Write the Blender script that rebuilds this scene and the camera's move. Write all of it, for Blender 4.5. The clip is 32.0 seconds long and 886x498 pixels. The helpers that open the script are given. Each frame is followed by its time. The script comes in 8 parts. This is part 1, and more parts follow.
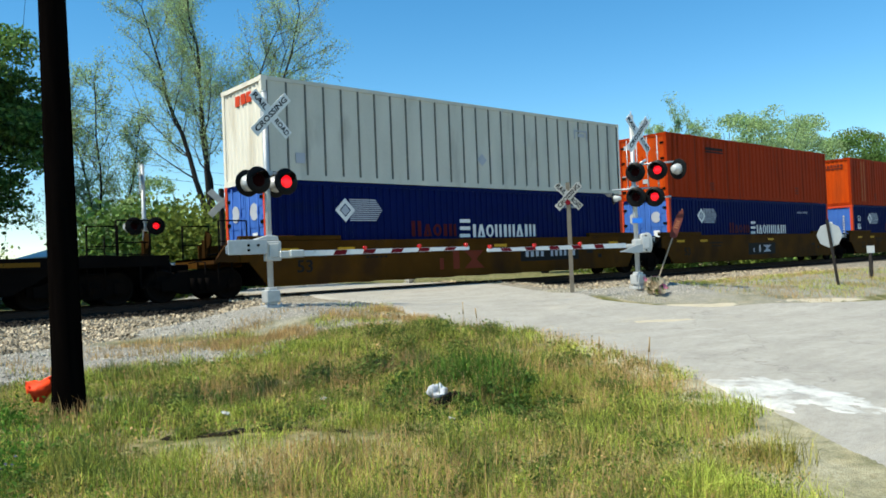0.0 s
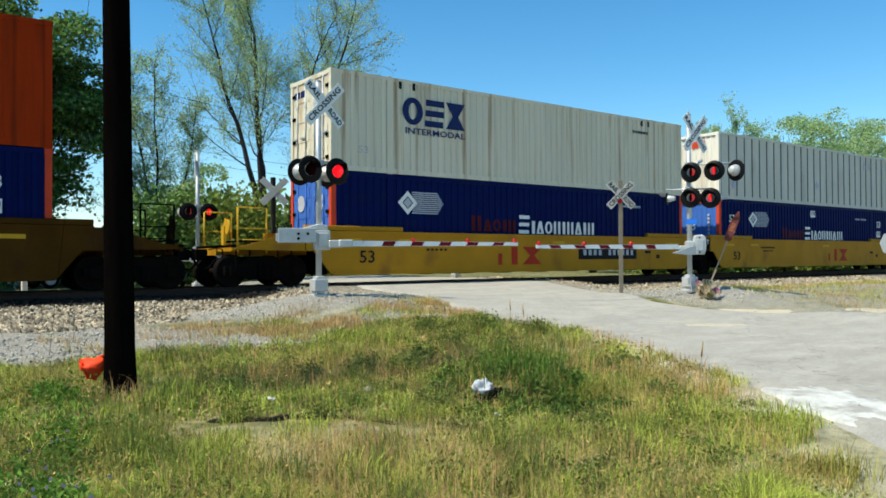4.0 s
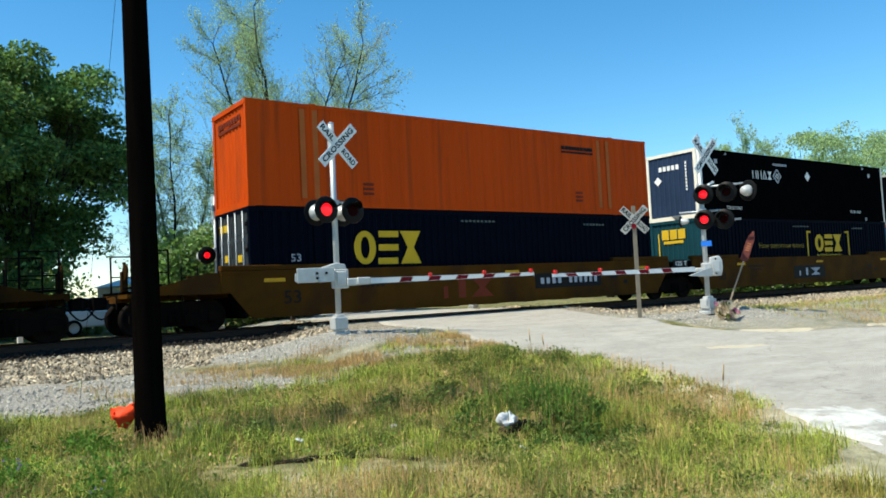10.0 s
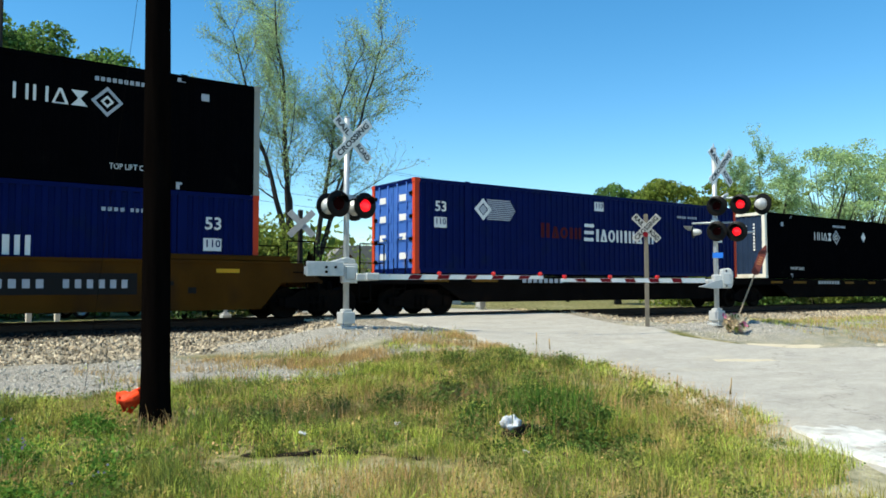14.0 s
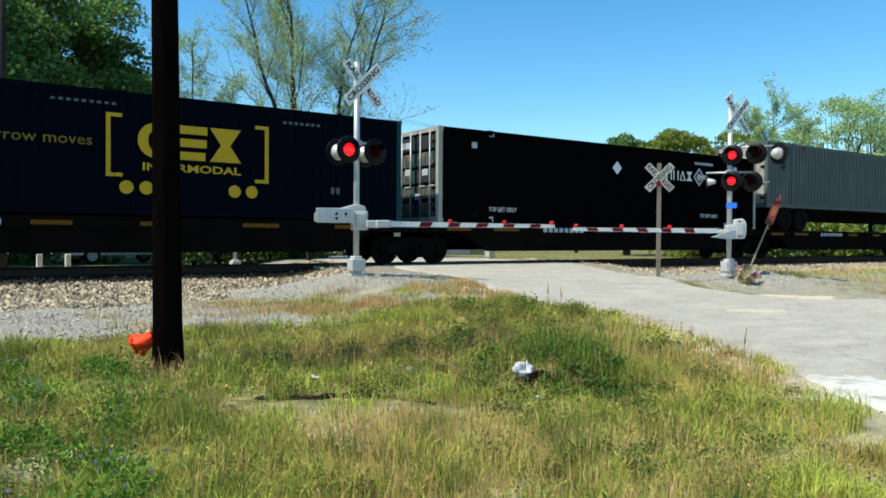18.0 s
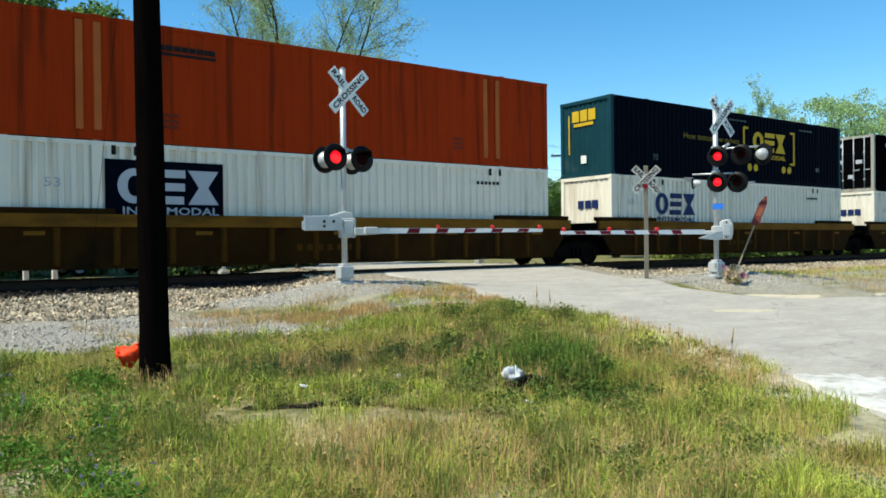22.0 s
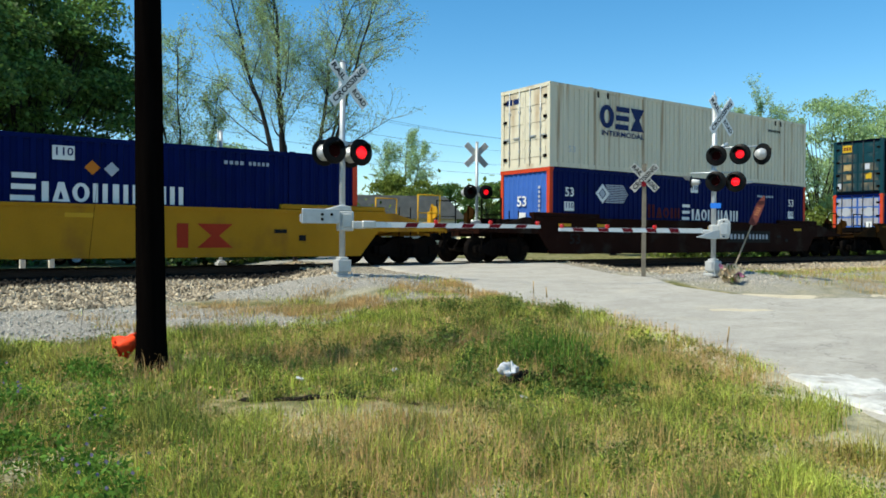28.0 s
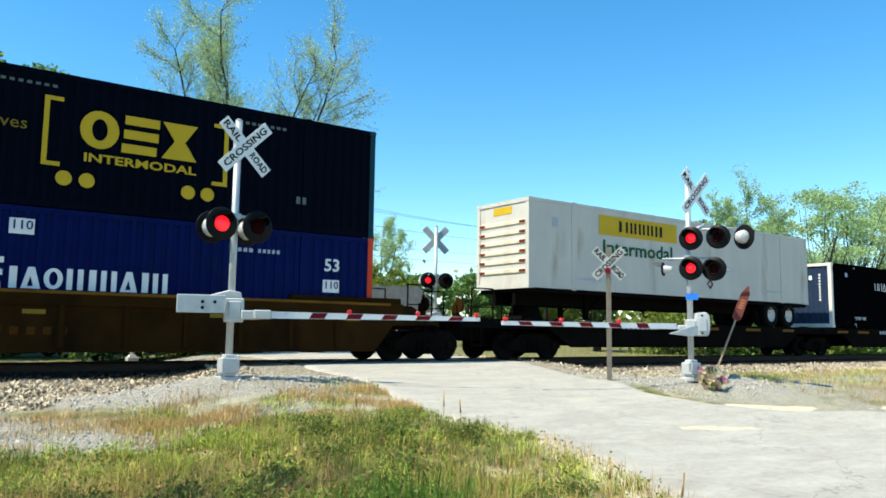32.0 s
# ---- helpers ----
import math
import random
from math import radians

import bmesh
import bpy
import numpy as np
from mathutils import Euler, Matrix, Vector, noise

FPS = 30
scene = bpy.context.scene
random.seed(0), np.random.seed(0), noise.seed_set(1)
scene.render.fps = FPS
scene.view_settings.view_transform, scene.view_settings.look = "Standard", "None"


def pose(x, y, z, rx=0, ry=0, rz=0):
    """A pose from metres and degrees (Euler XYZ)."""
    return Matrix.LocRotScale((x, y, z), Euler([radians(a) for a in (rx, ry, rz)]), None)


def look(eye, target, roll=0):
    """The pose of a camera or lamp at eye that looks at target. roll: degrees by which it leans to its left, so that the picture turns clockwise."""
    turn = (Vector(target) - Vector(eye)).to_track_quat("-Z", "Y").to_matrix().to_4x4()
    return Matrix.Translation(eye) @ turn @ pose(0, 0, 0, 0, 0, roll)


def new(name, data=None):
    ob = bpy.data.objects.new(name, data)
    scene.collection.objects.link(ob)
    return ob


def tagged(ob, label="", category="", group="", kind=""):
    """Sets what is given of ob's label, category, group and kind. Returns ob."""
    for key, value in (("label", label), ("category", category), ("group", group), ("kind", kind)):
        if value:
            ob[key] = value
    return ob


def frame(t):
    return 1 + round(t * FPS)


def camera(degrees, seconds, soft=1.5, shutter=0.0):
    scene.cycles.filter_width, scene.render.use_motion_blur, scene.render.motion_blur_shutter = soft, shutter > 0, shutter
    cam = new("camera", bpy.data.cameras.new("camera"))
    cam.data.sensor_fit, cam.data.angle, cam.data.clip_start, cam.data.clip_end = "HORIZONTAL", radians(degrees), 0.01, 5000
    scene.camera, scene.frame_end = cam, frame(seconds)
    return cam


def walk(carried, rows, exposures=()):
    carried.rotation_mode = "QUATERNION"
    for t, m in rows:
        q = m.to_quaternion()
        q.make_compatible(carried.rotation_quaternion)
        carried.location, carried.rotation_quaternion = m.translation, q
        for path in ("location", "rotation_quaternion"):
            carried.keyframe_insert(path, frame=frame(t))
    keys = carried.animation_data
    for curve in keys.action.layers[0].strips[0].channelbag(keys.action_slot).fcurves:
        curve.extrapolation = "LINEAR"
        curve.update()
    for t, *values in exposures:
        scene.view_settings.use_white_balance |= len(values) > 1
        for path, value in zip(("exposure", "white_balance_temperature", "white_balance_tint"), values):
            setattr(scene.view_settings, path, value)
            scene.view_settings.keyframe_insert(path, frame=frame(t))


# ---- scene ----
cam = camera(60.46, 32.0, soft=1.7)

# seconds, x, y, z, yaw, pitch, roll
PATH = (
    (0, 0.052, -0.057, 0.747, -40.27, 1.02, 2.33),
    (0.5, 0.058, -0.062, 0.757, -39.79, 0.91, 2.92),
    (1, 0.069, -0.047, 0.746, -39.74, 1.56, 2.34),
    (1.5, 0.075, -0.043, 0.744, -39.74, 1.98, 2.70),
    (2, 0.073, -0.038, 0.751, -39.59, 1.09, 3.15),
    (2.5, 0.077, -0.035, 0.748, -39.49, 1.31, 2.03),
    (3, 0.085, 0.043, 0.724, -36.93, 1.02, -1.14),
    (3.5, 0.083, 0.053, 0.723, -36.81, 0.86, -0.66),
    (5.5, 0.083, 0.019, 0.728, -37.22, 0.79, 2.84),
    (6, 0.084, 0.016, 0.723, -37.22, 0.75, 2.90),
    (6.5, 0.045, -0.006, 0.733, -37.55, 1.65, 1.75),
    (7, 0.046, -0.005, 0.731, -37.23, 1.72, 1.70),
    (7.5, 0.010, -0.016, 0.744, -37.00, 2.44, 0.76),
    (8, -0.027, -0.053, 0.765, -36.75, 3.02, 0.11),
    (8.5, -0.031, -0.056, 0.776, -36.84, 2.70, 1.87),
    (9, -0.043, -0.074, 0.782, -36.94, 2.44, 2.02),
    (9.5, -0.029, -0.091, 0.789, -37.31, 2.53, 3.03),
    (10, -0.035, -0.071, 0.787, -35.57, 3.08, 2.82),
    (10.5, -0.040, -0.082, 0.796, -35.81, 4.22, 2.55),
    (11, -0.033, -0.058, 0.790, -35.57, 3.14, 2.57),
    (11.5, -0.032, -0.039, 0.793, -35.74, 3.15, 2.05),
    (12, -0.063, -0.029, 0.787, -34.96, 3.00, -0.24),
    (12.5, -0.077, 0.010, 0.781, -32.39, 1.71, 1.01),
    (13, -0.081, -0.031, 0.790, -34.22, 3.48, -0.77),
    (13.5, -0.062, -0.009, 0.786, -33.79, 2.78, 0.08),
    (14, -0.049, -0.029, 0.797, -35.06, 3.01, 0.11),
    (14.5, -0.074, 0.005, 0.780, -33.30, 2.22, 0.22),
    (15, -0.034, 0.091, 0.755, -33.27, 0.31, 0.35),
    (15.5, -0.031, 0.181, 0.726, -32.62, -1.25, -0.29),
    (17.5, -0.047, 0.138, 0.744, -33.41, -1.33, -1.11),
    (18, -0.030, 0.114, 0.742, -34.49, -0.73, -0.36),
    (18.5, -0.015, 0.094, 0.740, -34.90, -0.36, 0.20),
    (19, 0.006, 0.091, 0.752, -35.86, -0.55, 0.36),
    (19.5, 0.005, 0.090, 0.755, -35.64, -0.68, 0.85),
    (20, 0.016, 0.071, 0.755, -35.26, -0.08, 1.65),
    (20.5, 0.004, 0.081, 0.759, -34.95, -0.15, 1.13),
    (21, 0.003, 0.081, 0.757, -35.44, -0.10, 0.96),
    (21.5, -0.014, 0.068, 0.751, -35.26, -0.19, 0.82),
    (22, -0.003, 0.088, 0.748, -35.24, -0.32, 0.65),
    (22.5, 0.003, 0.080, 0.762, -35.04, -0.26, 0.91),
    (23, -0.011, 0.084, 0.746, -35.40, -0.33, 0.25),
    (23.5, -0.004, 0.075, 0.750, -35.38, -0.22, 0.54),
    (24, -0.010, 0.093, 0.751, -35.35, -0.28, 0.57),
    (24.5, -0.005, 0.078, 0.753, -35.40, -0.16, 0.60),
    (25, -0.010, 0.088, 0.742, -35.35, -0.27, 0.36),
    (25.5, -0.013, 0.100, 0.750, -35.25, -0.44, 0.17),
    (27.5, -0.013, 0.083, 0.755, -35.32, -0.57, -0.18),
    (28, -0.014, 0.085, 0.749, -35.44, -0.71, -0.25),
    (28.5, -0.015, 0.086, 0.742, -35.50, -0.73, -0.33),
    (29, -0.016, 0.088, 0.748, -35.50, -0.75, -0.35),
    (29.5, -0.019, 0.075, 0.759, -35.44, -0.50, -0.24),
    (29.6, -0.019, 0.075, 0.759, -35.44, -0.50, -0.24),
    (30, -0.078, -0.094, 0.808, -41.66, 3.20, -0.07),
    (30.5, 0.037, 0.047, 0.773, -44.38, 5.68, -0.59),
    (30.8, 0.037, 0.047, 0.773, -44.48, 5.78, -0.59),
    (31, 2.828, 1.700, 0.790, -39.51, 6.12, -0.32),
    (31.5, 2.880, 1.670, 0.797, -36.17, 5.81, -0.16),
    (32, 2.927, 1.634, 0.803, -35.74, 6.25, -0.81),
)
walk(cam, [(r[0], pose(r[1], r[2], r[3], 90 + r[5], r[6], r[4])) for r in PATH],
     exposures=[(0, 0.34, 6350, 5), (1, 0.28, 6350, 5), (2.5, 0.28, 6350, 5), (5, 0.36, 6350, 5), (13, 0.45, 6350, 5), (20, 0.4, 6350, 5), (25, 0.36, 6350, 5), (27.5, 0.27, 6350, 5), (29.5, 0.3, 6350, 5), (30.7, 0.35, 6350, 5), (30.9, 0.12, 6350, 5), (31.05, 0.12, 6350, 5), (31.4, 0.85, 6350, 5), (31.6, 0.85, 6350, 5), (32, 0.75, 6350, 5)])

# ---- sky and sun: shadows fall 0.69 m along the track and 0.1 m towards the camera for each metre of height
SUN_FROM = Vector((-0.69, 0.1, 1.0)).normalized()
world = bpy.data.worlds.new("sky")
scene.world = world
world.use_nodes = True
wn = world.node_tree.nodes
sky = wn.new("ShaderNodeTexSky")
sky.sky_type = 'NISHITA'
sky.sun_disc = False
sky.sun_elevation = math.asin(SUN_FROM.z)
sky.sun_rotation = math.atan2(SUN_FROM.x, SUN_FROM.y)
sky.altitude, sky.air_density, sky.dust_density, sky.ozone_density = 50, 1.0, 0.0, 3.0
deep = wn.new("ShaderNodeHueSaturation")
deep.inputs["Saturation"].default_value = 1.3
deep.inputs["Hue"].default_value = 0.492
world.node_tree.links.new(sky.outputs[0], deep.inputs["Color"])
world.node_tree.links.new(deep.outputs[0], wn["Background"].inputs[0])
wn["Background"].inputs[1].default_value = 0.14
sun = new("sun", bpy.data.lights.new("sun", 'SUN'))
sun.data.energy, sun.data.angle, sun.data.color = 5.0, radians(0.53), (1.0, 0.92, 0.76)
sun.matrix_world = look(SUN_FROM * 60, (0, 0, 0))


# ---- materials
def surface(name, col, rough=0.7, metal=0.0, var=0.18, scale=1.5, fine=35.0, bump=0.12, dirt=None, dirt_at=0.6, dirt_scale=1.2,
            island=0.0, stretch=(1, 1, 1), spec=0.07, through_light=0.0):
    """A painted, bare or mineral surface: two scales of variation, optional dirt patches, fine relief."""
    m = bpy.data.materials.new(name)
    m.use_nodes = True
    n, link = m.node_tree.nodes, m.node_tree.links.new
    b = n["Principled BSDF"]
    b.inputs["Roughness"].default_value, b.inputs["Metallic"].default_value = rough, metal
    b.inputs["Specular IOR Level"].default_value = spec
    tc, mp = n.new("ShaderNodeTexCoord"), n.new("ShaderNodeMapping")
    mp.inputs["Scale"].default_value = stretch
    link(tc.outputs["Object"], mp.inputs["Vector"])

    def noise_at(s, d=4.0):
        t = n.new("ShaderNodeTexNoise")
        t.inputs["Scale"].default_value, t.inputs["Detail"].default_value = s, d
        link(mp.outputs[0], t.inputs["Vector"])
        return t.outputs["Fac"]

    def mixed(f, a, c, kind='MIX'):
        x = n.new("ShaderNodeMix")
        x.data_type, x.blend_type = 'RGBA', kind
        for socket, value in ((x.inputs[0], f), (x.inputs[6], a), (x.inputs[7], c)):
            if hasattr(value, "node"):
                link(value, socket)
            else:
                socket.default_value = value if isinstance(value, (int, float)) else (*value, 1)
        return x.outputs[2]

    def ramp(f, lo, hi):
        r = n.new("ShaderNodeMapRange")
        r.inputs["From Min"].default_value, r.inputs["From Max"].default_value = lo, hi
        link(f, r.inputs["Value"])
        return r.outputs[0]
    coarse, small = noise_at(scale), noise_at(fine)
    out = mixed(ramp(coarse, 0.3, 0.7), [c * (1 - var) for c in col], [min(1, c * (1 + var)) for c in col])
    out = mixed(ramp(small, 0.25, 0.75), out, mixed(0.5, out, [min(1, c * (1 + 1.6 * var)) for c in col]))
    if dirt:
        out = mixed(ramp(noise_at(dirt_scale, 6), dirt_at, dirt_at + 0.16), out, mixed(0.7, out, dirt))
    if island:
        g, h = n.new("ShaderNodeNewGeometry"), n.new("ShaderNodeHueSaturation")
        link(ramp(g.outputs["Random Per Island"], -0.0001, 1), h.inputs["Value"])
        r = h.inputs["Value"].links[0].from_node
        r.inputs["To Min"].default_value, r.inputs["To Max"].default_value = 1 - island, 1 + island
        link(out, h.inputs["Color"])
        out = h.outputs[0]
    link(out, b.inputs["Base Color"])
    if bump:
        bp = n.new("ShaderNodeBump")
        bp.inputs["Strength"].default_value, bp.inputs["Distance"].default_value = bump, 0.02
        link(small, bp.inputs["Height"])
        link(bp.outputs[0], b.inputs["Normal"])
    if through_light:
        tl, mx = n.new("ShaderNodeBsdfTranslucent"), n.new("ShaderNodeMixShader")
        mx.inputs[0].default_value = through_light
        link(out, tl.inputs["Color"]), link(b.outputs[0], mx.inputs[1]), link(tl.outputs[0], mx.inputs[2])
        link(mx.outputs[0], n["Material Output"].inputs["Surface"])
    return m


RUST, SOOT, DUST = (0.16, 0.07, 0.03), (0.03, 0.025, 0.02), (0.32, 0.27, 0.2)
